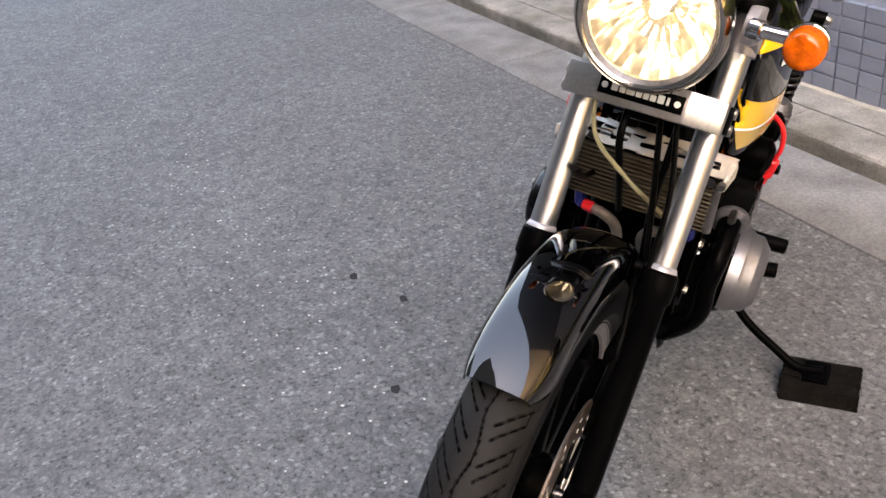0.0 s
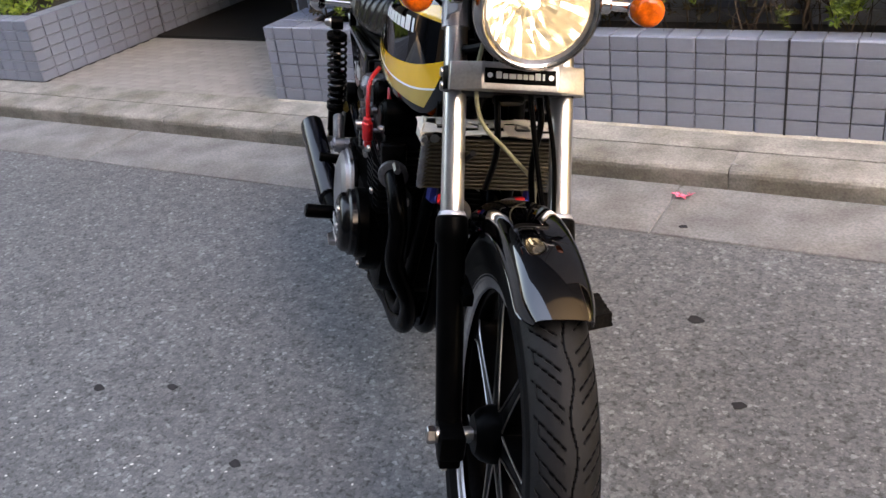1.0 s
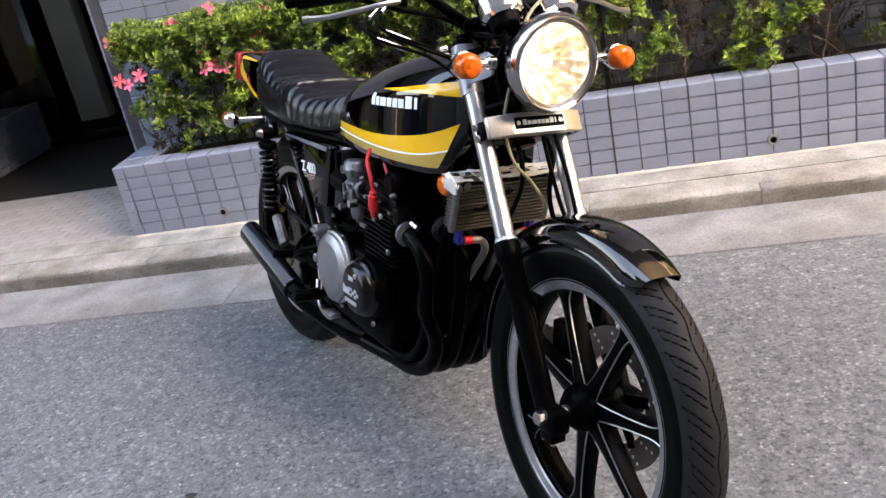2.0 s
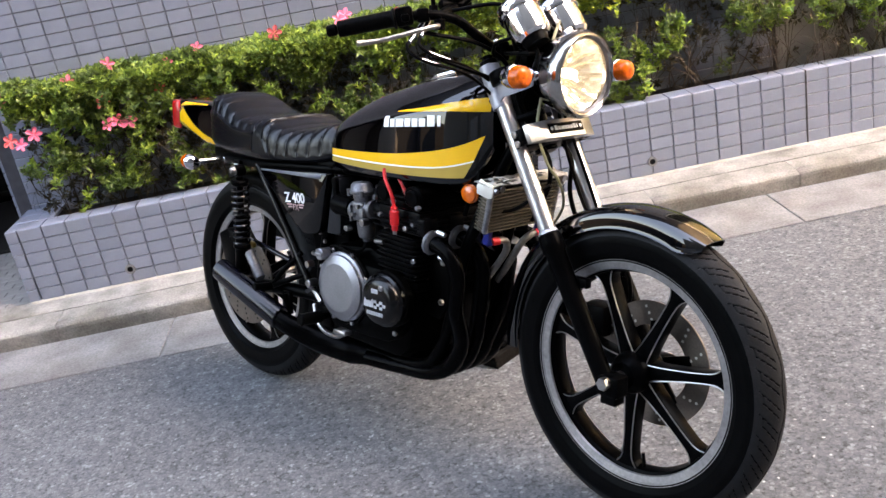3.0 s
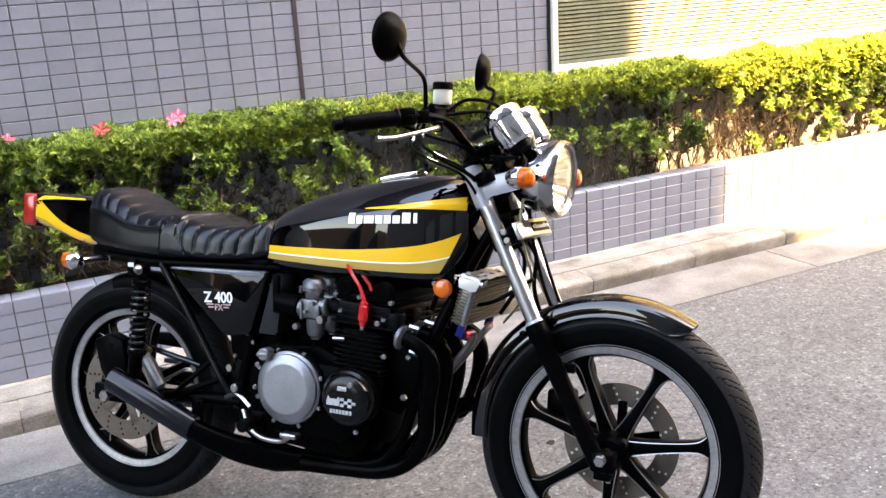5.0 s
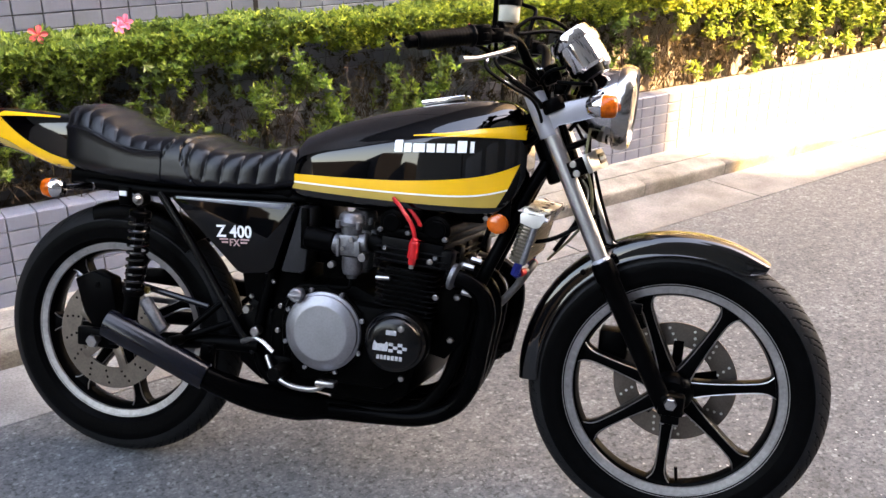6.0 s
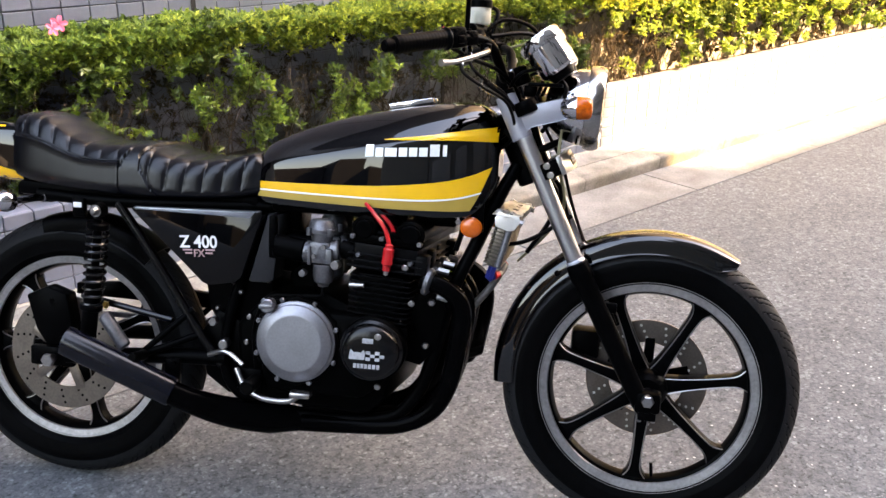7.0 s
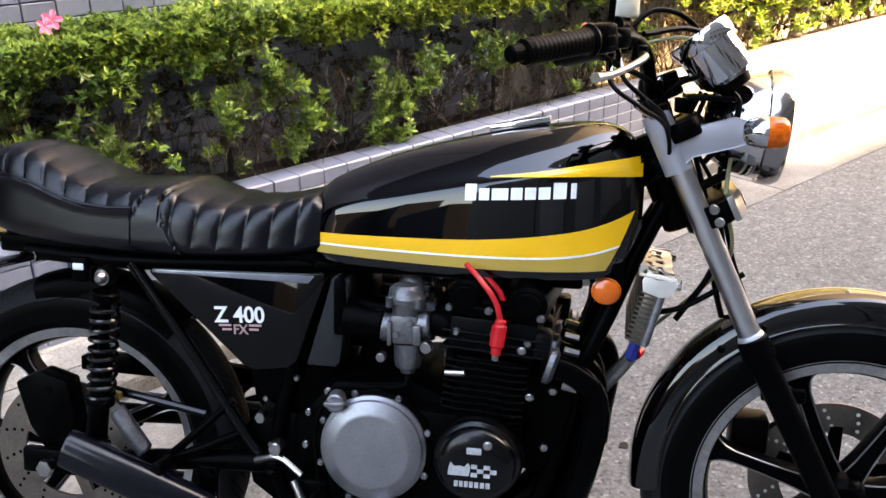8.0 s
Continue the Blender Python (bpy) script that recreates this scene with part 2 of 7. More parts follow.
# near black, to deepen the shade in grooves and holes
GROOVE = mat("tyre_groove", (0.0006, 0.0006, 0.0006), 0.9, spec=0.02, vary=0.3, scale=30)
LEATHER = mat("seat_vinyl", (0.0014, 0.0016, 0.0030), 0.22, spec=0.34, vary=0.15, scale=12, fine=0.15, fine_scale=400, bump=0.16, bump_scale=420)
YELLOW = mat("yellow_stripe", (0.85, 0.46, 0.008), 0.25, coat=0.8, vary=0.04, scale=30)
GOLD = mat("gold_stripe", (0.42, 0.28, 0.05), 0.25, coat=0.8, vary=0.05, scale=30)
WHITE = mat("white_paint", (0.80, 0.80, 0.79), 0.35, coat=0.4, vary=0.05, scale=40)
PRINT = mat("worn_print", (0.34, 0.34, 0.35), 0.5, vary=0.3, scale=160)
GREYPINK = mat("grey_red_paint", (0.42, 0.27, 0.26), 0.35, vary=0.1, scale=60)
CHROME = mat("chrome", (0.60, 0.59, 0.60), 0.09, 1.0, vary=0.05, scale=30)
RIM = mat("lamp_rim_chrome", (0.36, 0.34, 0.32), 0.16, 1.0, vary=0.1, scale=40)
FORK = mat("satin_chrome", (0.50, 0.505, 0.52), 0.30, 1.0, vary=0.08, scale=30)
STEEL = mat("brushed_steel", (0.33, 0.32, 0.315), 0.28, 1.0, vary=0.15, scale=25, fine=0.1)
ALU = mat("polished_aluminium", (0.23, 0.23, 0.25), 0.42, 0.9, vary=0.1, scale=18, fine=0.08, bump=0.05)
COVER = mat("polished_cover", (0.38, 0.37, 0.355), 0.3, 0.9, vary=0.15, scale=20, fine=0.12)
CAST = mat("cast_aluminium", (0.135, 0.135, 0.145), 0.42, 0.75, vary=0.35, scale=32, fine=0.25, bump=0.25, bump_scale=180)
EAR = mat("silver_paint", (0.30, 0.30, 0.33), 0.35, 0.35, vary=0.08, scale=20)
MACHINED = mat("machined_rim", (0.30, 0.29, 0.29), 0.38, 0.85, vary=0.2, scale=16, fine=0.18, fine_scale=120)
SPOKE_EDGE = mat("machined_spoke_edge", (0.29, 0.28, 0.27), 0.34, 1.0, vary=0.25, scale=30)
DISC = mat("brake_disc", (0.140, 0.118, 0.102), 0.36, 0.9, vary=0.25, scale=14, fine=0.15)
DISC_BRIGHT = mat("clean_brake_disc", (0.165, 0.140, 0.120), 0.36, 0.9, vary=0.2, scale=14, fine=0.15)
COOLER = mat("cooler_fin", (0.068, 0.058, 0.040), 0.5, 0.6, vary=0.2, scale=40)
IVORY = mat("cooler_bracket", (0.63, 0.60, 0.55), 0.42, 0.4, vary=0.18, scale=24)
ORANGE = mat("orange_lens", (0.48, 0.080, 0.002), 0.16, spec=0.3, coat=0.15, vary=0.45, scale=70, fine=0.25, fine_scale=240)
ORANGE_PLAIN = mat("orange_reflector", (0.62, 0.11, 0.004), 0.25, coat=0.6, vary=0.1, scale=200)
RED_LENS = mat("red_lens", (0.34, 0.010, 0.008), 0.18, coat=0.5, vary=0.15, scale=60)
RED = mat("red_plastic", (0.48, 0.009, 0.012), 0.38, vary=0.15, scale=50)
BLUE = mat("blue_anodised", (0.02, 0.03, 0.22), 0.3, 0.6, vary=0.15, scale=50)
BRAID = mat("braided_hose", (0.14, 0.13, 0.12), 0.45, 0.6, vary=0.25, scale=120)
CABLE = mat("cable_sheath", (0.0010, 0.0010, 0.0010), 0.40, spec=0.06, vary=0.2, scale=60, edge=0.45)
CABLE_OLIVE = mat("olive_cable", (0.19, 0.18, 0.105), 0.45, vary=0.15, scale=60)
BRASS = mat("gold_badge", (0.55, 0.36, 0.08), 0.3, 0.8, vary=0.2, scale=90)
MILK = mat("milky_plastic", (0.66, 0.63, 0.52), 0.35, vary=0.08, scale=40)
WOOD = mat("dark_wood", (0.0055, 0.0050, 0.0046), 0.9, spec=0.05, vary=0.6, scale=30, fine=0.5, fine_scale=160, bump=0.6, bump_scale=60)
PLASTIC = mat("matt_black_plastic", (0.019, 0.019, 0.021), 0.6, spec=0.15, vary=0.15, scale=20, fine=0.15)
GLASS = clear_material("lamp_glass", (1.0, 0.99, 0.95))
REFLECTOR = mat("lamp_reflector", (0.9, 0.86, 0.76), 0.14, 1.0, vary=0.3, scale=60, emit=(1.0, 0.77, 0.42), power=0.028)
BULB = mat("lit_bulb", (1, 1, 1), 0.4, emit=(1.0, 0.86, 0.6), power=1.0)
MIRROR = mat("mirror_glass", (0.9, 0.9, 0.9), 0.02, 1.0)
GUM = mat("old_gum", (0.022, 0.022, 0.024), 0.9, spec=0.15, vary=0.2, scale=60)


# ---- shapes ----
def finish(bm, name, material, parent=None, label="", angle=38.0):
    bmesh.ops.recalc_face_normals(bm, faces=bm.faces[:])
    for f in bm.faces:
        f.smooth = True
    for e in bm.edges:
        if len(e.link_faces) == 2 and e.calc_face_angle(0.0) > radians(angle):
            e.smooth = False
    me = bpy.data.meshes.new(name)
    bm.to_mesh(me)
    bm.free()
    me.materials.append(material)
    ob = new(name, me)
    ob.parent = parent
    if label:
        tagged(ob, label)
    return ob


def part(name, bm, material, parent, label=""):
    return finish(bm, name, material, parent, label)


def thing(name, m, label, category, group="", kind=""):
    ob = new(name)
    ob.matrix_basis = m
    return tagged(ob, label, category, group, kind)


def raw(name, verts, faces, material, parent=None, smooth=False):
    me = bpy.data.meshes.new(name)
    me.from_pydata(verts, [], faces)
    me.materials.append(material)
    if smooth:
        me.shade_smooth()
    ob = new(name, me)
    ob.parent = parent
    return ob


def merge(*bms):
    out = bms[0]
    for b in bms[1:]:
        me = bpy.data.meshes.new("tmp")
        b.to_mesh(me)
        b.free()
        out.from_mesh(me)
        bpy.data.meshes.remove(me)
    return out


def box(x0, x1, y0, y1, z0, z1, bevel=0.0, m=None, segs=2):
    bm = bmesh.new()
    bmesh.ops.create_cube(bm, size=1.0)
    for v in bm.verts:
        v.co = Vector((x0 + (v.co.x + 0.5) * (x1 - x0), y0 + (v.co.y + 0.5) * (y1 - y0), z0 + (v.co.z + 0.5) * (z1 - z0)))
    if bevel:
        bmesh.ops.bevel(bm, geom=bm.edges[:], offset=bevel, segments=segs, profile=0.5, affect="EDGES")
    if m is not None:
        bm.transform(m)
    return bm


def along(a, b):
    """The pose whose z axis goes from a to b."""
    a, b = Vector(a), Vector(b)
    return Matrix.Translation(a) @ (b - a).to_track_quat("Z", "Y").to_matrix().to_4x4()


def lathe(profile, segs=32, m=None, closed=False, turn=360.0):
    """(radius, height) pairs turned round z."""
    bm = bmesh.new()
    full = turn >= 359.9
    count = segs if full else segs + 1
    rings = []
    for i in range(count):
        a = radians(turn) * i / segs
        rings.append([bm.verts.new((r * math.cos(a), r * math.sin(a), h)) for r, h in profile])
    n = len(profile)
    for i in range(count if full else count - 1):
        a, b = rings[i], rings[(i + 1) % count]
        for j in range(n if closed else n - 1):
            bm.faces.new((a[j], b[j], b[(j + 1) % n], a[(j + 1) % n]))
    bmesh.ops.remove_doubles(bm, verts=bm.verts[:], dist=1e-6)
    if m is not None:
        bm.transform(m)
    return bm


def rod(a, b, r, r2=None, segs=16, bevel=0.0):
    length = (Vector(b) - Vector(a)).length
    r2 = r if r2 is None else r2
    c = min(bevel, length / 3)
    prof = [(0, 0), (r - c, 0), (r, c), (r2, length - c), (r2 - c, length), (0, length)] if c else [(0, 0), (r, 0), (r2, length), (0, length)]
    return lathe(prof, segs, along(a, b))


def spline(points, steps=6):
    p = [Vector(q) for q in points]
    p = [p[0] * 2 - p[1]] + p + [p[-1] * 2 - p[-2]]
    out = []
    for i in range(1, len(p) - 2):
        for s in range(steps):
            t = s / steps
            a, b, c, d = p[i - 1:i + 3]
            out.append(0.5 * (2 * b + (c - a) * t + (2 * a - 5 * b + 4 * c - d) * t * t + (3 * b - a - 3 * c + d) * t ** 3))
    return out + [p[-2]]


def tube(points, r, segs=10, steps=6, caps=True):
    """A round bar along a smooth line; r may be a list, one radius a point."""
    line = spline(points, steps) if steps > 1 else [Vector(q) for q in points]
    radii = list(r) if isinstance(r, (list, tuple)) else None
    bm = bmesh.new()
    rings, up = [], None
    for i, q in enumerate(line):
        d = (line[min(i + 1, len(line) - 1)] - line[max(i - 1, 0)]).normalized()
        if up is None:
            up = d.orthogonal().normalized()
        up = (up - d * up.dot(d)).normalized()
        side = d.cross(up)
        rr = r
        if radii:
            u = i / max(1, len(line) - 1) * (len(radii) - 1)
            j = min(int(u), len(radii) - 2)
            rr = radii[j] + (radii[j + 1] - radii[j]) * (u - j)
        rings.append([bm.verts.new(q + rr * (math.cos(a) * up + math.sin(a) * side)) for a in (2 * math.pi * s / segs for s in range(segs))])
    for a, b in zip(rings, rings[1:]):
        for s in range(segs):
            bm.faces.new((a[s], a[(s + 1) % segs], b[(s + 1) % segs], b[s]))
    if caps:
        bm.faces.new(rings[0][::-1])
        bm.faces.new(rings[-1])
    return bm


def plate(outline, y0, y1, bevel=0.0):
    """An outline in x and z, made solid from y0 to y1."""
    bm = bmesh.new()
    a = [bm.verts.new((x, y0, z)) for x, z in outline]
    b = [bm.verts.new((x, y1, z)) for x, z in outline]
    bm.faces.new(a)
    bm.faces.new(b[::-1])
    n = len(outline)
    for i in range(n):
        bm.faces.new((a[i], b[i], b[(i + 1) % n], a[(i + 1) % n]))
    if bevel:
        bmesh.ops.recalc_face_normals(bm, faces=bm.faces[:])
        bmesh.ops.bevel(bm, geom=bm.edges[:], offset=bevel, segments=2, profile=0.5, affect="EDGES")
    return bm


def loft(rings, closed=True, caps=True):
    bm = bmesh.new()
    vs = [[bm.verts.new(p) for p in ring] for ring in rings]
    n = len(vs[0])
    for a, b in zip(vs, vs[1:]):
        for j in range(n if closed else n - 1):
            bm.faces.new((a[j], a[(j + 1) % n], b[(j + 1) % n], b[j]))
    if caps and closed:
        bm.faces.new(vs[0][::-1])
        bm.faces.new(vs[-1])
    return bm


def curve_at(points, x):
    """The height at x of a smooth line through points of rising x."""
    xs = [p[0] for p in points]
    if x <= xs[0]:
        return points[0][1]
    for i in range(len(points) - 1):
        if x <= xs[i + 1]:
            a, b = points[i], points[i + 1]
            s0 = (b[1] - points[i - 1][1]) / (b[0] - points[i - 1][0]) if i else (b[1] - a[1]) / (b[0] - a[0])
            s1 = (points[i + 2][1] - a[1]) / (points[i + 2][0] - a[0]) if i + 2 < len(points) else (b[1] - a[1]) / (b[0] - a[0])
            h, t = b[0] - a[0], (x - a[0]) / (b[0] - a[0])
            return ((2 * t ** 3 - 3 * t * t + 1) * a[1] + (t ** 3 - 2 * t * t + t) * h * s0
                    + (3 * t * t - 2 * t ** 3) * b[1] + (t ** 3 - t * t) * h * s1)
    return points[-1][1]


def bars(parent, material, spans, tall, depth, m, name="lettering_bar"):
    """Plain bars in place of lettering: (start, width, height) along x, on z = 0, standing proud by depth."""
    for x, w, h in spans:
        part(name, box(x, x + w, -depth, 0, 0, h * tall, min(w, tall) * 0.12, m), material, parent)


def text_mesh(name, words, size, material, parent, m, depth=0.0008):
    c = bpy.data.curves.new(name, "FONT")
    c.body, c.size, c.extrude, c.align_x, c.align_y, c.offset = words, size, depth, "CENTER", "CENTER", size * 0.018
    tmp = new(name + "_tmp", c)
    me = bpy.data.meshes.new_from_object(tmp.evaluated_get(bpy.context.evaluated_depsgraph_get()))
    bpy.data.objects.remove(tmp)
    bpy.data.curves.remove(c)
    me.transform(m)
    me.materials.clear()
    me.materials.append(material)
    ob = new(name, me)
    ob.parent = parent
    return ob


# ---- the street ----
# one sheet, crowned a little towards the middle of the road
def road_height(y):
    return 0.034 * (0.5 - 0.5 * math.cos(math.pi * min(1.0, max(0.0, (2.12 - y) / 3.6)))) * (1.0 if y > -3 else max(0.0, 1 - (-3 - y) / 4))


ys = [-150.0, -20.0, -8.0] + [-7.0 + 0.1 * i for i in range(92)] + [150.0]
ground = bmesh.new()
row = [[ground.verts.new((x, y, road_height(y))) for y in ys] for x in (-150, 150)]
for i in range(len(ys) - 1):
    ground.faces.new((row[0][i], row[1][i], row[1][i + 1], row[0][i + 1]))
road = finish(ground, "road", ASPHALT)
road.data.shade_flat()
tagged(road, "worn grey asphalt road with pale stones", "road", kind="structure")

WALL_Y, BACK_Y = 2.742, 3.03          # faces of the planter and of the building
CORNER_X, LEFT_X = -1.223, -2.735     # the two sides of the entrance
TOP_Z, PAVE_Z = 0.399, 0.08
TILE_W, TILE_H = 0.0972, 0.0525

gutter = tagged(finish(box(-40, 60, 2.122, 2.45, -0.2, 0.001), "gutter", CONCRETE), "pale concrete gutter along the kerb", "gutter", kind="structure")
DROP = [(-40, 0.035), (-4.04, 0.035), (-3.44, PAVE_Z), (3.76, PAVE_Z), (4.36, 0.035), (60, 0.035)]     # kerb heights along the street


def kerb_height(x):
    for (xa, za), (xb, zb) in zip(DROP, DROP[1:]):
        if xa <= x <= xb:
            return za + (zb - za) * (x - xa) / (xb - xa)
    return DROP[-1][1]


kerb = tagged(finish(plate([(-40, -0.2), *[(x, z - 0.006) for x, z in DROP], (60, -0.2)], 2.50, 2.741), "kerb", CONCRETE), "row of weathered concrete kerbstones, dropped at the driveway", "kerb", kind="structure")


def kerbstone_mesh(length, start=0.0):
    """A kerbstone with a leaning face and a rounded, chipped front edge."""
    rng = random.Random(int(length * 1000))
    prof = [(2.462, -0.02), (2.452, 0.052), (2.453, 0.064), (2.458, 0.071), (2.466, 0.074), (2.53, 0.078), (2.588, 0.080), (2.593, 0.077), (2.594, 0.06), (2.594, -0.02)]
    rings = []
    for i in range(13):
        x = length * i / 12
        d = 0.003 if i in (0, 12) else 0.0
        k = kerb_height(start + x) / PAVE_Z
        rings.append([(x, y + d + rng.uniform(-1, 1) * 0.0012, (z * k if z > 0 else z) - d + rng.uniform(-1, 1) * 0.0012) for y, z in prof])
    bm = loft(rings)
    bmesh.ops.recalc_face_normals(bm, faces=bm.faces[:])
    me = bpy.data.meshes.new("kerbstone")
    bm.to_mesh(me)
    bm.free()
    me.materials.append(KERB)
    return me


def gutter_mesh():
    bm = box(0, 1.194, 2.122, 2.459, -0.05, 0.006, 0.004)
    me = bpy.data.meshes.new("gutter_slab")
    bm.to_mesh(me)
    bm.free()
    me.materials.append(CONCRETE)
    return me


stone, low_stone, slab = kerbstone_mesh(0.597), kerbstone_mesh(0.597, 20.0), gutter_mesh()
for i in range(-16, 22):
    at = 0.763 + 0.6 * i
    ob = new("kerbstone", kerbstone_mesh(0.597, at) if i in (-8, 5) else stone if -8 < i < 5 else low_stone)
    ob.parent, ob.location = kerb, (0.763 + 0.6 * i, 0, 0)
for i in range(-5, 11):
    ob = new("gutter_slab", slab)
    ob.parent, ob.location = gutter, (0.62 + 1.2 * i, 0, 0)
strip = tagged(finish(plate([(-40, -0.1), *DROP, (60, -0.1)], 2.597, WALL_Y + 0.02), "pavement", KERB), "narrow mortar strip between kerb and planter", "pavement", kind="structure")


bead_rng = random.Random(11)
rings = []
for i in range(130):
    x = CORNER_X + 0.01 + 0.038 * i
    w, h = 0.012 + bead_rng.uniform(-0.003, 0.004), 0.006 + bead_rng.uniform(-0.002, 0.002)
    z = kerb_height(x)
    rings.append([(x, WALL_Y + 0.014, z - 0.01), (x, WALL_Y - w, z - 0.01), (x, WALL_Y - w, z + 0.001), (x, WALL_Y - w * 0.5, z + h * 0.7), (x, WALL_Y + 0.002, z + h), (x, WALL_Y + 0.014, z + h)])
tagged(finish(loft(rings), "mortar_bead", MORTAR), "rough pale mortar bead along the foot of the planter", "mortar", kind="structure")


# ---- tiled planters and building ----
def tile_mesh(w, h, d=0.012, gap=0.0042, name="tile", material=TILE):
    """One glazed tile, w by h, face to -y, with eased edges."""
    a, b, e = w - gap, h - gap, 0.0015
    v = [(-a / 2, 0, -b / 2), (a / 2, 0, -b / 2), (a / 2, 0, b / 2), (-a / 2, 0, b / 2)]
    v += [(x, -d + e, z) for x, _, z in v[:4]]
    v += [((abs(x) - e) * math.copysign(1, x), -d, (abs(z) - e) * math.copysign(1, z)) for x, _, z in v[:4]]
    f = [(8, 9, 10, 11)]
    for i in range(4):
        j = (i + 1) % 4
        f += [(i, j, 4 + j, 4 + i), (4 + i, 4 + j, 8 + j, 8 + i)]
    me = bpy.data.meshes.new(name)
    me.from_pydata(v, [], f)
    me.materials.append(material)
    return me


def joined_tiles(name, places, mesh, parent, material):
    """Many tiles as one mesh; places are poses."""
    co = np.array([v.co for v in mesh.vertices])
    faces = [tuple(p.vertices) for p in mesh.polygons]
    verts, out = [], []
    for m in places:
        r, t = np.array(m.to_3x3()), np.array(m.translation)
        base = len(verts)
        verts += (co @ r.T + t).tolist()
        out += [tuple(base + i for i in f) for f in faces]
    ob = raw(name, verts, out, material, parent)
    return tagged(ob, "grey-blue glazed tiles", kind="stuff")


def place(mesh, m, parent, name="tile"):
    ob = new(name, mesh)
    ob.parent, ob.matrix_basis = parent, m
    return ob


JITTER = random.Random(5)


def wobble(x, y, z, rz=0.0):
    return pose(x, y + JITTER.uniform(-0.0006, 0.0006), z, JITTER.uniform(-0.25, 0.25), 0, rz + JITTER.uniform(-0.25, 0.25))


planter = tagged(finish(box(CORNER_X + 0.012, 30, WALL_Y + 0.012, WALL_Y + 0.10, -0.1, TOP_Z - 0.012), "planter_wall", GROUT),
                 "low planter wall faced with grey-blue tiles and dark joints", "planter wall", kind="structure")
planter_end = finish(box(CORNER_X + 0.012, CORNER_X + 0.17, WALL_Y + 0.105, BACK_Y, -0.1, TOP_Z - 0.014), "planter_end", GROUT, planter)
planter_cols = [1.454 + TILE_W * i for i in range(-27, 240)]
face_tile, half_tile = tile_mesh(TILE_W, TILE_H), tile_mesh(0.050, TILE_H, name="half_tile")
top_tile = tile_mesh(TILE_W, 0.1, name="coping_tile")
far_places, far_top = [], []
for c in planter_cols:
    x = c + TILE_W / 2
    for r in range(6):
        z = TOP_Z - 0.0262 - TILE_H * r
        m = wobble(x, WALL_Y + 0.012, z)
        place(face_tile, m, planter) if x < 3.55 else far_places.append(m)
    if x > 3.55:
        far_places.append(wobble(x, WALL_Y + 0.012, TOP_Z - 0.0262 - TILE_H * 6))
    m = pose(x, WALL_Y + 0.052, TOP_Z - 0.012, -90, 0, 0)
    place(top_tile, m, planter, "coping_tile") if x < 3.55 else far_top.append(m)
for r in range(6):
    place(half_tile, pose(CORNER_X + 0.0255, WALL_Y + 0.012, TOP_Z - 0.0262 - TILE_H * r), planter, "half_tile")
    for j in range(3):
        place(face_tile, pose(CORNER_X + 0.012, WALL_Y + 0.06 + TILE_W * j, TOP_Z - 0.0262 - TILE_H * r, 0, 0, -90), planter)
for j in range(3):
    place(top_tile, pose(CORNER_X + 0.052, WALL_Y + 0.061 + TILE_W * j, TOP_Z - 0.012, -90, 0, 90), planter, "coping_tile")
    if j:
        place(top_tile, pose(CORNER_X + 0.124, WALL_Y + 0.061 + TILE_W * j, TOP_Z - 0.0125, -90, 0, 90), planter, "coping_tile")
joined_tiles("far_tiles", far_places, face_tile, planter, TILES)
joined_tiles("far_coping", far_top, top_tile, planter, TILES)
for x in (0.870, 2.135):
    part("expansion_joint", box(x - 0.0038, x + 0.0038, WALL_Y - 0.0015, WALL_Y + 0.02, PAVE_Z, TOP_Z + 0.001, 0.001), SEALANT, planter, "black sealant joint")
for x in (-0.7816, 1.454):
    ring = lathe([(0.012, -0.03), (0.012, 0.004), (0.014, 0.006), (0.019, 0.006), (0.021, 0.002), (0.021, -0.02)], 24, pose(x, WALL_Y - 0.001, 0.142, 90))
    pipe = part("drain_pipe", ring, CONCRETE, planter, "round drain outlet with a pale rim")
    # near-black disc, standing in for the dark of the pipe
    part("drain_hole", lathe([(0, 0.0), (0.0122, 0.0)], 20, pose(x, WALL_Y - 0.004, 0.142, 90)), GROOVE, pipe)
soil = tagged(finish(box(CORNER_X + 0.17, 30, WALL_Y + 0.10, BACK_Y, 0.1, 0.345), "planter_soil", SOIL), "dark soil in the planter", "soil", kind="structure")

# the building: a tiled wall, a window to the right and the entrance to the left
building = tagged(finish(box(CORNER_X - 0.03, 2.13, BACK_Y + 0.012, BACK_Y + 0.30, -0.1, 3.84), "building_wall", GROUT),
                  "building wall faced with grey-blue tiles and dark joints", "building wall", kind="structure")
wall_tile = tile_mesh(0.0984, 0.0525, name="wall_tile")
near_n, rest, ends = 0, [], []
for r in range(66):
    z = 0.372 + 0.0525 * r + 0.02
    for i in range(-21, 13):
        x = 0.871 + 0.0984 * i + (0.0492 if i >= 0 else 0.0492)
        if x > 2.09:
            continue
        m = wobble(x, BACK_Y + 0.012, z)
        if 11 <= r <= 20 and near_n < 300:
            place(wall_tile, m, building)
            near_n += 1
        else:
            rest.append(m)
    ends.append(wobble(2.0895, BACK_Y + 0.012, z))
    for j in range(3):
        rest.append(pose(CORNER_X - 0.03, BACK_Y + 0.06 + 0.0984 * j, z, 0, 0, -90))
joined_tiles("wall_tiles", rest, wall_tile, building, TILES)
joined_tiles("end_tiles", ends, tile_mesh(0.0745, 0.0525, name="end_tile"), building, TILES)
part("expansion_joint", box(0.862, 0.881, BACK_Y - 0.003, BACK_Y + 0.02, 0.3, 3.84), SEALANT, building, "black sealant joint")
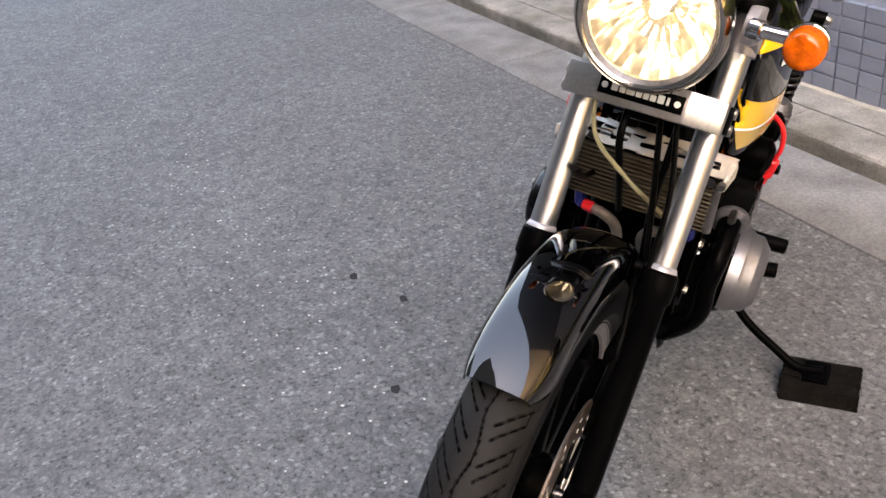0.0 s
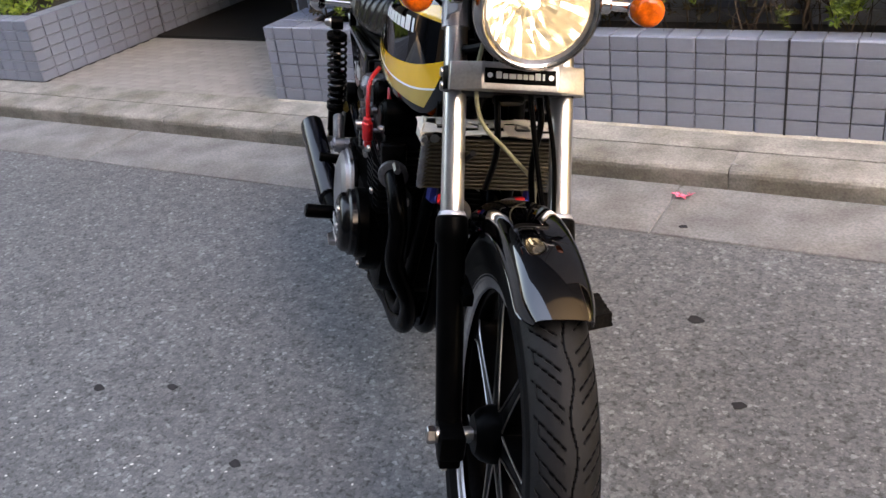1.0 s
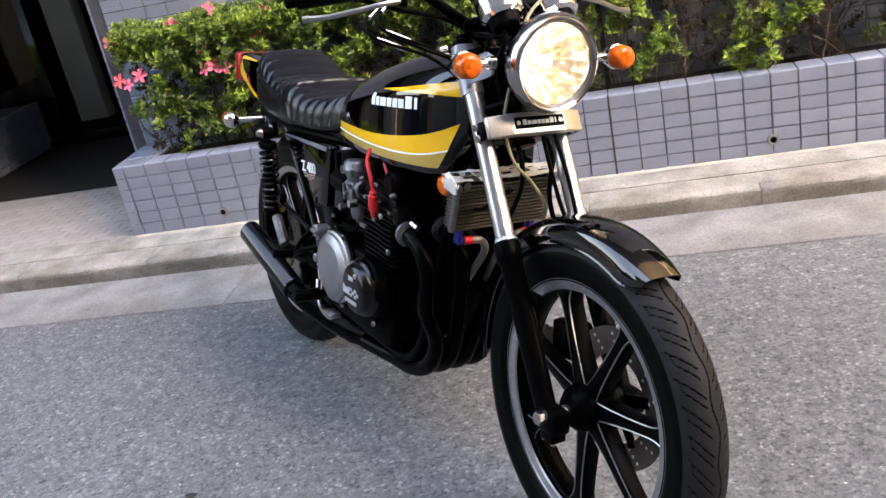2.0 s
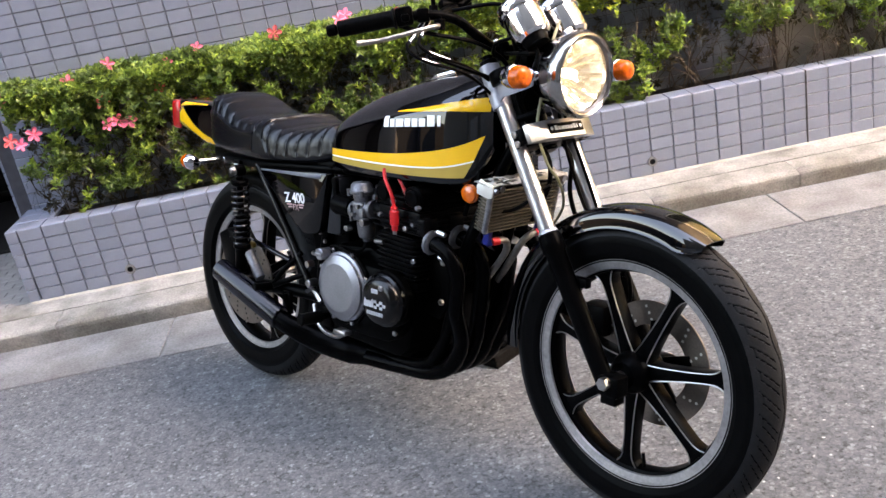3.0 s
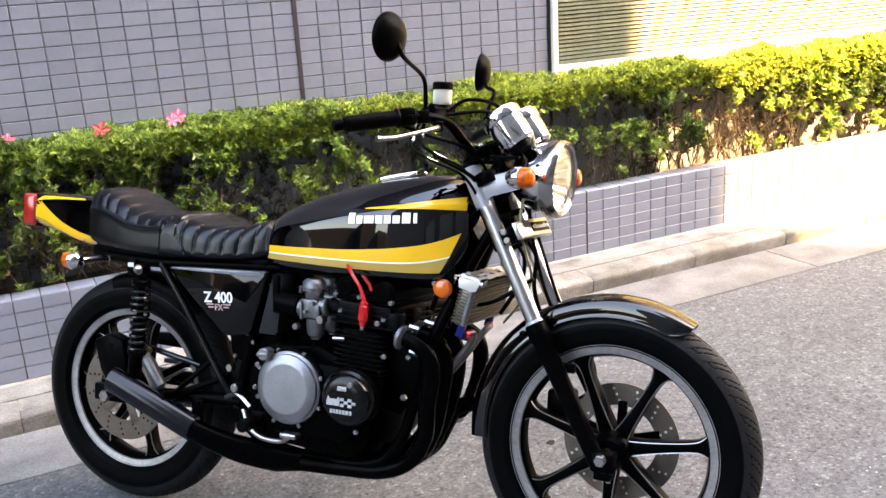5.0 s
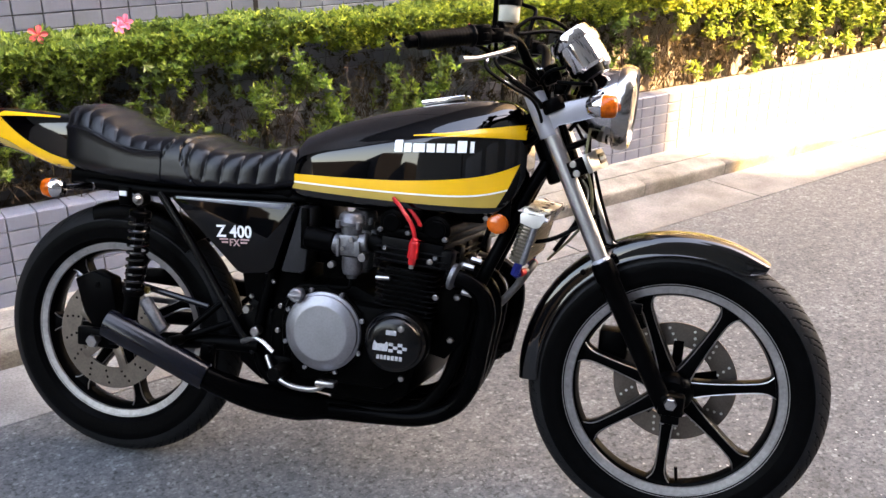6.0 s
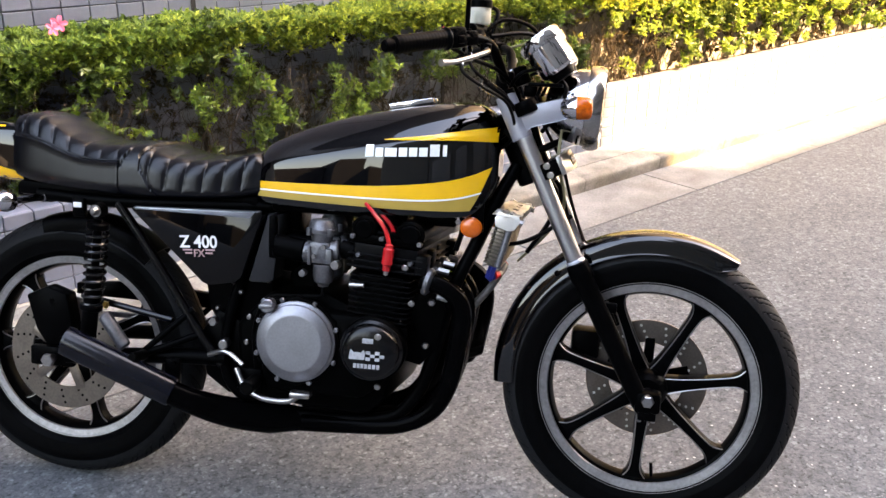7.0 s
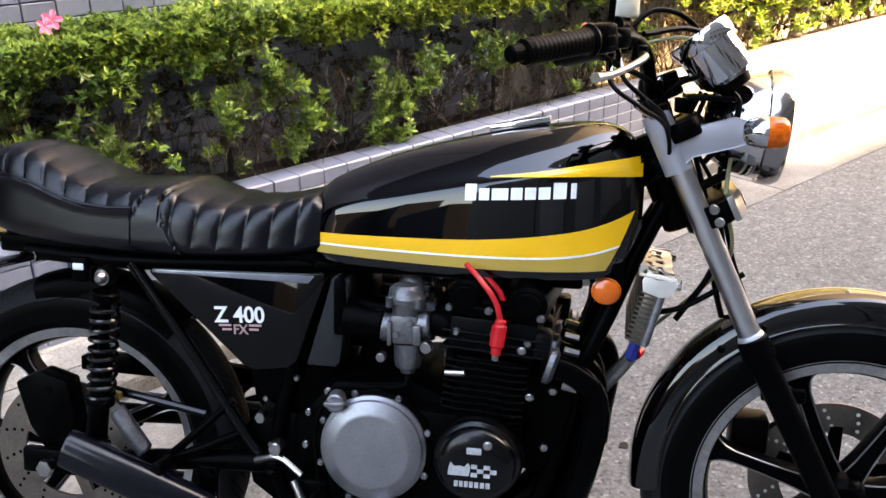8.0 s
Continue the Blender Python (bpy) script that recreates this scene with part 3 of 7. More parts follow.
part("expansion_joint", box(2.128, 2.142, BACK_Y - 0.003, BACK_Y + 0.02, 0.3, 3.84), SEALANT, building, "black sealant joint")
upper = tagged(finish(box(-5.6, 30, BACK_Y, BACK_Y + 0.30, 3.85, 14.0), "upper_wall", UPPER), "unseen upper floors of the tiled building, coloured dark for shade and dark reflections", "building wall", kind="structure")
tagged(finish(box(2.142, 30, BACK_Y + 0.004, BACK_Y + 0.30, -0.1, 0.90), "wall_under_window", FACADE), "plain pale wall under the window", "wall", kind="structure")
tagged(finish(box(2.142, 30, BACK_Y + 0.004, BACK_Y + 0.30, 2.5, 3.84), "wall_over_window", UPPER), "wall over the window, coloured dark to dim its reflection", "wall", kind="structure")
tagged(finish(box(5.4, 30, BACK_Y + 0.006, BACK_Y + 0.30, 0.90, 2.5), "wall_beside_window", FACADE), "plain pale wall beside the window", "wall", kind="structure")


def window(x0, x1, z0, z1):
    w = thing("window_1", pose(0, 0, 0), "wide window with a white frame and closed horizontal blinds", "window", kind="structure")
    y = BACK_Y + 0.03
    part("window_frame", merge(box(x0, x0 + 0.03, y - 0.05, y + 0.06, z0, z1, 0.004), box(x1 - 0.03, x1, y - 0.05, y + 0.06, z0, z1, 0.004),
         box(x0 + 0.03, x1 - 0.03, y - 0.05, y + 0.06, z1 - 0.03, z1, 0.004), box(x0 + 0.03, x1 - 0.03, y - 0.05, y + 0.06, z0, z0 + 0.03, 0.004)), FRAME_WHITE, w)
    part("window_sill", box(x0 - 0.01, x1 + 0.01, y - 0.06, y + 0.05, z0 - 0.018, z0, 0.003), FRAME_WHITE, w)
    pane = part("pane", box(x0 + 0.03, x1 - 0.03, y + 0.01, y + 0.016, z0 + 0.03, z1 - 0.03), PANE, w)
    pane.visible_shadow = False
    sm = bpy.data.meshes.new("slat")
    bm = box(x0 + 0.03, x1 - 0.03, -0.0085, 0.0085, -0.0005, 0.0005, m=pose(0, 0, 0, 56))
    bm.to_mesh(sm)
    bm.free()
    sm.materials.append(SLAT)
    for i in range(int((z1 - z0 - 0.07) / 0.0198)):
        s = new("slat", sm)
        s.parent, s.location = w, (0, y + 0.05, z0 + 0.04 + 0.0198 * i)
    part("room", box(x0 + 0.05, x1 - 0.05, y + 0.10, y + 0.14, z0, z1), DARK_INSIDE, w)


window(2.145, 5.4, 0.935, 2.5)

# the entrance: a raised porch of small tan tiles, a dark hall and a pale glazed screen
porch = tagged(finish(box(LEFT_X - 0.2, CORNER_X + 0.2, WALL_Y - 0.0, 3.56, -0.1, PAVE_Z - 0.004), "porch_floor", CONCRETE), "entrance floor of tan paving tiles", "porch", kind="structure")
porch_tile = tile_mesh(0.1, 0.05, 0.005, 0.003, "paving_tile", PORCH)
for i in range(16):
    for j in range(16):
        place(porch_tile, pose(LEFT_X + 0.05 + 0.1 * i - (0.05 if j % 2 else 0), WALL_Y + 0.03 + 0.05 * j, PAVE_Z - 0.005, -90), porch, "paving_tile")
# the hall's darkness is put into its surface colour
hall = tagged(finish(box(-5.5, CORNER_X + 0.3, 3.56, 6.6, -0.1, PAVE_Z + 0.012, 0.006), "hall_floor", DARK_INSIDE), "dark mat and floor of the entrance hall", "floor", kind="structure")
tagged(finish(box(-5.5, CORNER_X + 0.3, 6.4, 6.6, 0.0, 3.0), "hall_wall", DARK_INSIDE), "back wall of the entrance hall, near black as if unlit", "wall", kind="structure")
tagged(finish(box(CORNER_X - 0.02, CORNER_X + 0.10, BACK_Y + 0.31, 6.4, 0.0, 3.0), "hall_side_wall", DARK_INSIDE), "side wall of the entrance hall, near black as if unlit", "wall", kind="structure")
tagged(finish(box(-5.6, -5.5, BACK_Y, 6.6, 0.0, 3.0), "hall_end_wall", DARK_INSIDE), "end wall of the entrance hall, near black as if unlit", "wall", kind="structure")
soffit = tagged(finish(box(-5.6, CORNER_X + 0.1, BACK_Y + 0.01, 6.6, 2.45, 3.84), "ceiling", DARK_INSIDE), "soffit over the entrance, near black as if unlit", "ceiling", kind="structure")
screen = thing("door_1", pose(0, 0, 0), "glazed entrance screen with a pale cream post and dark frames", "door", kind="structure")
part("post", box(-2.98, -2.66, 5.22, 5.34, PAVE_Z, 2.45, 0.006), CREAM, screen, "pale cream post")
part("door_frame", box(-2.14, -2.06, 4.62, 4.70, PAVE_Z, 2.45, 0.004), SATIN, screen)
part("door_frame", box(-2.62, -2.54, 4.62, 4.70, PAVE_Z, 2.45, 0.004), SATIN, screen)
part("pane", box(-2.06, -1.24, 4.65, 4.658, PAVE_Z, 2.45), PANE, screen)
part("pane", box(-3.60, -2.62, 4.65, 4.658, PAVE_Z, 2.45), PANE, screen)
part("threshold", box(-3.6, -1.24, 4.58, 4.74, PAVE_Z + 0.012, PAVE_Z + 0.045, 0.004), SATIN, screen)

left_planter = tagged(finish(box(-30, LEFT_X - 0.012, WALL_Y + 0.012, 3.62, -0.1, TOP_Z - 0.014), "planter_block", GROUT),
                      "low planter block beside the entrance, faced with grey-blue tiles", "planter", kind="structure")
pl = []
for r in range(6):
    z = TOP_Z - 0.0262 - TILE_H * r
    for i in range(60):
        (lambda m: place(face_tile, m, left_planter) if i < 14 else pl.append(m))(wobble(LEFT_X - TILE_W * (i + 0.5), WALL_Y + 0.012, z))
    for j in range(9):
        place(face_tile, pose(LEFT_X - 0.012, WALL_Y + 0.05 + TILE_W * j, z, 0, 0, 90), left_planter)
joined_tiles("far_tiles", pl, face_tile, left_planter, TILES)
pl = []
for i in range(60):
    pl.append(pose(LEFT_X - TILE_W * (i + 0.5), WALL_Y + 0.052, TOP_Z - 0.012, -90, 0, 0))
for j in range(8):
    pl.append(pose(LEFT_X - 0.052, WALL_Y + 0.155 + TILE_W * j, TOP_Z - 0.012, -90, 0, 90))
joined_tiles("coping_tiles", pl, top_tile, left_planter, TILES)
# the hole's depth is only a near-black face
part("drain_hole", lathe([(0, 0.005), (0.014, 0.005), (0.02, 0.004), (0.02, -0.01)], 20, pose(LEFT_X - 0.62, WALL_Y - 0.001, 0.142, 90)), GROOVE, left_planter)
returned = tagged(finish(box(-3.39, LEFT_X - 0.012, 3.63, 4.60, -0.1, TOP_Z - 0.014), "planter_return", GROUT), "low tiled wall running on into the entrance", "planter", kind="structure")
for r in range(6):
    for j in range(10):
        place(face_tile, pose(LEFT_X - 0.012, 3.63 + TILE_W * (j + 0.5), TOP_Z - 0.0262 - TILE_H * r, 0, 0, 90), returned)
tagged(finish(box(-30, LEFT_X - 0.105, WALL_Y + 0.105, 3.6, 0.3, TOP_Z - 0.008), "bed_soil", SOIL), "dark soil of the shrub bed", "soil", kind="structure")
tagged(finish(box(-30, -3.4, 3.62, 3.9, 0, 3.84), "wall_left", HOUSE), "plain building wall behind the shrub bed", "wall", kind="structure")

# across the street, unseen: plain houses added to shade it, the right one lower
tall = tagged(finish(box(-5, 10.44, -12, -6.5, 0, 34), "opposite_house", HOUSE), "unseen tall plain building across the street, placed to shade it", "building", kind="structure")
# a dark strip and pale panels, added to pattern the motorcycle's reflections
part("plinth", box(-4.99, 10.43, -6.499, -6.46, 0.004, 0.95, 0.01), BASE_STRIP, tall, "dark strip added to keep low reflections dark")
for i in range(6):
    x = -4.6 + 2.5 * i
    part("wall_panel", box(x, x + 1.75, -6.499, -6.45, 0.96, 2.75, 0.01), PALE_PANEL, tall, "pale panel added to show in reflections")
    for k in range(2):
        z = 3.9 + 3.0 * k
        win = part("window", box(x + 0.05, x + 1.70, -6.499, -6.44, z, z + 1.35, 0.01), PALE_PANEL, tall, "pale window frame")
        part("pane", box(x + 0.13, x + 1.62, -6.4395, -6.434, z + 0.08, z + 1.27), DARK_INSIDE, win, "dark pane")
tagged(finish(box(10.45, 60, -12, -6.5, 0, 8.72), "opposite_low_house", HOUSE), "unseen lower plain building across the street, placed to shape the sunlit edge", "building", kind="structure")
tagged(finish(box(-13.6, -5.1, -12, -6.5, 0, 14), "opposite_far_house", HOUSE), "unseen plain building down the street, placed to shade it and shape reflections", "building", kind="structure")
tagged(finish(box(-33, -19, -12.5, -7.0, 0, 5.4), "opposite_small_house", FAR_HOUSE), "unseen low house down the street, coloured dark to dim its reflection", "building", kind="structure")
tagged(finish(box(-70, -34, -12, -6.5, 0, 11), "opposite_last_house", FAR_HOUSE), "unseen building far down the street, coloured dark to dim its reflection", "building", kind="structure")

tagged(finish(box(-46, -40, -6.4, 8, 0, 9.5), "street_end_house", FAR_HOUSE), "unseen building closing the street's far end, coloured dark to dim its reflection", "building", kind="structure")


# ---- hedges ----
def rosettes(points, ways, rng, count=7, size=0.034):
    """Whorls of pointed leaves at points, opening along ways."""
    n = len(points)
    verts = np.zeros((n, count, 4, 3))
    up = ways / np.linalg.norm(ways, axis=1, keepdims=True)
    ref = np.where(np.abs(up[:, 2:3]) > 0.9, [[1.0, 0, 0]], [[0, 0, 1.0]])
    u = np.cross(up, ref)
    u /= np.linalg.norm(u, axis=1, keepdims=True)
    w = np.cross(up, u)
    spin = rng.uniform(0, 6.28, n)
    for c in range(count):
        a = spin + 2.4 * c + rng.uniform(-0.3, 0.3, n)
        rise = rng.uniform(0.25, 1.1, n)
        out = np.cos(a)[:, None] * u + np.sin(a)[:, None] * w
        side = -np.sin(a)[:, None] * u + np.cos(a)[:, None] * w
        d = out * np.cos(rise)[:, None] + up * np.sin(rise)[:, None]
        nrm = -out * np.sin(rise)[:, None] + up * np.cos(rise)[:, None]
        ln = (size * rng.uniform(0.65, 1.15, n))[:, None]
        wd = ln * 0.23
        p = points + up * (rng.uniform(-0.012, 0.01, n))[:, None]
        verts[:, c, 0] = p
        verts[:, c, 1] = p + d * ln * 0.55 + side * wd + nrm * ln * 0.10
        verts[:, c, 2] = p + d * ln - nrm * ln * 0.12
        verts[:, c, 3] = p + d * ln * 0.55 - side * wd + nrm * ln * 0.10
    v = verts.reshape(-1, 3)
    b = np.arange(0, len(v), 4)[:, None]
    f = np.concatenate([b + [0, 1, 2], b + [0, 2, 3]])
    return v, f


def leaf_object(name, points, ways, rng, material, parent, size=0.034, count=7):
    v, f = rosettes(points, ways, rng, count, size)
    ob = raw(name, v.tolist(), f.tolist(), material, parent)
    return tagged(ob, kind="stuff")


def lumps(x, y, z, s):
    return np.array([noise.noise(Vector((a * s, b * s, c * s))) for a, b, c in zip(x, y, z)])


def twigs(name, x0, x1, y0, y1, z0, z1, count, rng, parent, thin=0.002, thick=0.0042):
    """Bare forked stems from the soil up into the leaves."""
    verts, faces = [], []

    def stem(p, d, r, length, depth):
        line = [np.array(p)]
        for _ in range(4):
            d = d + rng.normal(0, 0.22, 3)
            d = d / np.linalg.norm(d)
            line.append(line[-1] + d * length / 4)
        for i, q in enumerate(line):
            q = np.clip(q, (x0 - 0.05, y0 - 0.05, 0.0), (x1 + 0.05, y1 + 0.03, z1))
            rr = r * (1 - 0.12 * i)
            for a in (0.0, 2.1, 4.2):
                verts.append((q[0] + rr * math.cos(a), q[1] + rr * math.sin(a), min(q[2], z1)))
            if i:
                b = len(verts) - 6
                faces.extend((b + s, b + (s + 1) % 3, b + 3 + (s + 1) % 3, b + 3 + s) for s in range(3))
        if depth:
            for _ in range(3):
                stem(line[rng.integers(2, 5)], d + rng.normal(0, 0.55, 3), r * 0.6, length * 0.6, depth - 1)

    for _ in range(count):
        p = (rng.uniform(x0, x1), rng.uniform(y0, y1), z0)
        stem(p, np.array([rng.normal(0, 0.5), rng.normal(0, 0.15), 1.0]), rng.uniform(thin, thick), rng.uniform(0.2, 0.36), 2)
    return tagged(raw(name, verts, faces, BARK, parent), kind="stuff")


def blossom(parent, p, way, size, material, rng):
    """An open azalea flower: five cupped petals round long stamens."""
    bm = bmesh.new()
    for i in range(5):
        a = 2 * math.pi * i / 5
        c, s = math.cos(a), math.sin(a)
        row = []
        for r, w, h in ((0.08, 0.05, 0.0), (0.35, 0.22, 0.10), (0.7, 0.34, 0.20), (1.0, 0.22, 0.16), (1.12, 0.04, 0.12)):
            h += rng.uniform(-0.05, 0.05)
            row.append([bm.verts.new(size * Vector((c * r - s * k * w, s * r + c * k * w, h + 0.12 * abs(k)))) for k in (-1, 0, 1)])
        for q, t in zip(row, row[1:]):
            for j in range(2):
                bm.faces.new((q[j], q[j + 1], t[j + 1], t[j]))
    bm.transform(along(p, Vector(p) + Vector(way)))
    ob = part("blossom", bm, material, parent)
    st = merge(*[rod((0, 0, 0), (0.25 * size * math.cos(a), 0.25 * size * math.sin(a), size * 0.8), size * 0.03, segs=4) for a in (0.3, 2.1, 4.4)])
    st.transform(along(p, Vector(p) + Vector(way)))
    part("stamen", st, material, ob)


rng = np.random.default_rng(7)
hedge = thing("hedge", pose(0, 0, 0), "clipped azalea hedge with fresh green tops and pink blossom", "hedge")
HX0, HX1, HZ = -1.09, 3.7, 0.93


def hedge_top(x, y):
    return HZ + 0.045 * lumps(x, y, 0 * x, 3.1) + 0.02 * lumps(x, y, 0 * x + 5, 11.0)


def shoots(name, x, y, z, ways, lengths, material, size):
    """Upright shoots: whorls of leaves one above another along short stems."""
    pts, dirs = [], []
    for p, w, ln in zip(np.stack([x, y, z], 1), ways, lengths):
        w = w / np.linalg.norm(w)
        k = max(2, int(ln / 0.014))
        for i in range(k):
            pts.append(p + w * ln * (i / k) + rng.normal(0, 0.006, 3))
            dirs.append(w + rng.normal(0, 0.25, 3))
        for _ in range(2):
            pts.append(p + w * ln * rng.uniform(0.3, 0.8) + rng.normal(0, 0.017, 3))
            dirs.append(w + rng.normal(0, 0.6, 3))
    return leaf_object(name, np.array(pts), np.array(dirs), rng, material, hedge, size, 6)


# leafy clumps on the hedge's front: place along it, height, shoots
CLUMPS = [(1.39, 0.46, 16), (1.46, 0.58, 20), (1.62, 0.64, 12), (1.94, 0.66, 14), (2.07, 0.65, 12), (2.25, 0.60, 7), (2.48, 0.62, 20), (2.64, 0.55, 12), (2.70, 0.76, 10),
          (2.86, 0.58, 22), (0.44, 0.77, 8), (1.02, 0.48, 8), (0.34, 0.60, 8), (0.45, 0.57, 9), (1.10, 0.57, 10), (0.78, 0.63, 12), (0.94, 0.70, 12), (-0.74, 0.52, 24),
          (-0.81, 0.78, 18), (-0.56, 0.76, 14), (-0.19, 0.83, 8), (-0.44, 0.50, 14), (0.25, 0.62, 12), (0.41, 0.78, 8), (-0.93, 0.62, 18), (-0.68, 0.66, 12), (-0.08, 0.70, 10)]


def hedge_leaves(x0, x1, dense, size):
    """A thick fresh top, single shoots in front, and old leaves inside, darkened for its shade."""
    span = x1 - x0
    n = int(span * 1500 * dense)
    x, y = rng.uniform(x0, x1, n), rng.uniform(2.81, 3.02, n)
    z = hedge_top(x, y) - rng.exponential(0.028, n) - 0.7 * np.clip(2.87 - y, 0, 1)
    ways = np.stack([rng.normal(0, 0.4, n), rng.normal(-0.3, 0.35, n), np.ones(n)], 1)
    # brighter greens grow likelier to the right, standing in for its stronger light
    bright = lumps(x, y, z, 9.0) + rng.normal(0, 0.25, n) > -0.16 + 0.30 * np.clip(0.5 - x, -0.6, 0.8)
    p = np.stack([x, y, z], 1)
    sunny = bright & (x + rng.normal(0, 0.35, n) > 1.0)
    leaf_object("top_foliage", p[bright & ~sunny], ways[bright & ~sunny], rng, LEAF, hedge, size)
    leaf_object("young_foliage", p[sunny], ways[sunny], rng, LEAF_SUNNY, hedge, size)
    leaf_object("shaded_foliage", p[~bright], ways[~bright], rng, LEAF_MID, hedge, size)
    # the brow of the hedge hangs over its front, in lobes
    n = int(span * 950 * dense)
    x = rng.uniform(x0, x1, n)
    drop = 0.10 - 0.03 * np.clip(x - 0.6, 0, 1) + 0.14 * np.clip(x - 3.0, 0, 1) + 0.10 * lumps(x, 0 * x, 0 * x, 4.5) + 0.05 * lumps(x, 0 * x, 0 * x + 9, 15.0)
    z = HZ - 0.02 - rng.beta(1.0, 1.25, n) * np.clip(drop, 0.04, 0.3) * 1.3
    y = 2.835 + 0.15 * (HZ - z) + rng.uniform(-0.025, 0.03, n)
    ways = np.stack([rng.normal(0, 0.45, n), -0.7 + rng.normal(0, 0.3, n), 0.8 + rng.normal(0, 0.3, n)], 1)
    # low brow leaves take the dimmer green, as shade under the brow
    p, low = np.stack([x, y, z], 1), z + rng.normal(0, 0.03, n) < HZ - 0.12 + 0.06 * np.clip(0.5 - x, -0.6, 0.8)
    sunny = ~low & (x + rng.normal(0, 0.35, n) > 1.0)
    leaf_object("brow_foliage", p[~low & ~sunny], ways[~low & ~sunny], rng, LEAF, hedge, size)
    leaf_object("young_brow_foliage", p[sunny], ways[sunny], rng, LEAF_SUNNY, hedge, size)
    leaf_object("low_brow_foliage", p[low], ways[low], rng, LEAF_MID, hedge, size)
    # shoots in clumps, and a few single ones between
    near = [c for c in CLUMPS if x0 <= c[0] <= x1]
    n = int(span * 95 * dense)
    x, z = rng.uniform(x0, x1, n), 0.40 + rng.beta(1.3, 1.0, n) * (HZ - 0.52)
    keep = lumps(x, z, 0 * x, 6.0) + 0.30 * np.clip(0.7 - x, -0.7, 1) + 1.0 * np.clip(x - 2.9, 0, 1) > rng.uniform(-0.02, 0.42, n)
    x, z = x[keep], z[keep]
    for cx, cz, many in near:
        x = np.concatenate([x, rng.normal(cx, 0.0135 * math.sqrt(many), many)])
        z = np.concatenate([z, np.maximum(0.385, rng.normal(cz, 0.010 * math.sqrt(many), many) - 0.02)])
    m = len(x)
    y = rng.uniform(2.80, 2.88, m)
    ways = np.stack([rng.normal(0, 0.3, m), -0.35 + rng.normal(0, 0.2, m), np.ones(m)], 1)
    # the share of brighter shoots falls to the left
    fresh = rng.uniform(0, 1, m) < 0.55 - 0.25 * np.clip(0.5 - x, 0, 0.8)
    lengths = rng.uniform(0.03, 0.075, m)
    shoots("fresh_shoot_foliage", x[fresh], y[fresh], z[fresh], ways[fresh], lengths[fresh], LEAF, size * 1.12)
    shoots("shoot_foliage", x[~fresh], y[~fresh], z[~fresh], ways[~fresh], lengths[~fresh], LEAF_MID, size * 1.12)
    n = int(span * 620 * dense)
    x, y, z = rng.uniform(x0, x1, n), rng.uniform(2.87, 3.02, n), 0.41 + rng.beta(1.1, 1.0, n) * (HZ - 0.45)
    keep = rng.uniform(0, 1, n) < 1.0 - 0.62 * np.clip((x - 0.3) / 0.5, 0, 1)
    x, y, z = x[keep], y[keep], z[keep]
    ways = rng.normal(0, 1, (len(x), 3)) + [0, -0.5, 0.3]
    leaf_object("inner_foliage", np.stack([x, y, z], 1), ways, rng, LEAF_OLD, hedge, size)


hedge_leaves(HX0, HX1, 1.0, 0.0285)
hedge_leaves(HX1, 14.0, 0.55, 0.042)
twigs("twig_tangle", HX0 + 0.05, HX1, 2.85, 3.0, 0.34, HZ - 0.03, 230, rng, hedge)
twigs("stem_tangle", 0.5, HX1, 2.84, 2.95, 0.34, HZ - 0.05, 26, rng, hedge, 0.0040, 0.0062)
twigs("far_twig_tangle", HX1, 11, 2.88, 3.0, 0.34, HZ, 120, rng, hedge)
FLOWERS = [(-0.70, 2.80, 0.735), (-0.66, 2.805, 0.74), (-0.62, 2.80, 0.73), (-1.09, 2.83, 0.90), (-0.66, 2.90, 0.955), (-0.82, 2.86, 0.92), (-1.10, 2.83, 0.74), (-1.06, 2.82, 0.72),
           (-0.70, 2.82, 0.82), (-0.47, 2.84, 0.84), (-0.42, 2.85, 0.92), (0.28, 2.86, 0.955), (0.31, 2.88, 0.965), (0.02, 2.87, 0.95), (-1.0, 2.82, 0.75), (-0.3, 2.9, 0.95)]
prng = random.Random(3)
for i, p in enumerate(FLOWERS):
    blossom(hedge, p, (prng.uniform(-0.4, 0.4), -1.0, prng.uniform(0.2, 0.9)), prng.uniform(0.023, 0.032), PETAL_RED if i in (8, 9, 6, 13) else PETAL, prng)

shrubs = thing("shrub_bed", pose(0, 0, 0), "low green shrubs in the bed beside the entrance", "shrubs")
n = 4200
x, y = rng.uniform(-7.5, LEFT_X - 0.16, n), rng.uniform(2.84, 3.55, n)
z = 0.52 + 0.10 * lumps(x, y, 0 * x, 2.6) + 0.06 * lumps(x, y, 0 * x, 7.0) - rng.exponential(0.05, n)
leaf_object("foliage", np.stack([x, y, z], 1), np.stack([rng.normal(0, 0.5, n), rng.normal(-0.3, 0.5, n), np.ones(n)], 1), rng, LEAF, shrubs, 0.042)
twigs("twig_tangle", -7.0, LEFT_X - 0.25, 2.9, 3.5, 0.38, 0.55, 90, rng, shrubs)
fallen = thing("fallen_blossom", pose(0.635, 2.36, 0.012), "fallen pink azalea flower on the gutter", "flower")
blossom(fallen, (0, 0, 0), (0.3, 0.2, 1), 0.022, PETAL, prng)
blossom(fallen, (0.03, 0.012, 0), (-0.4, 0.2, 1), 0.017, PETAL, prng)

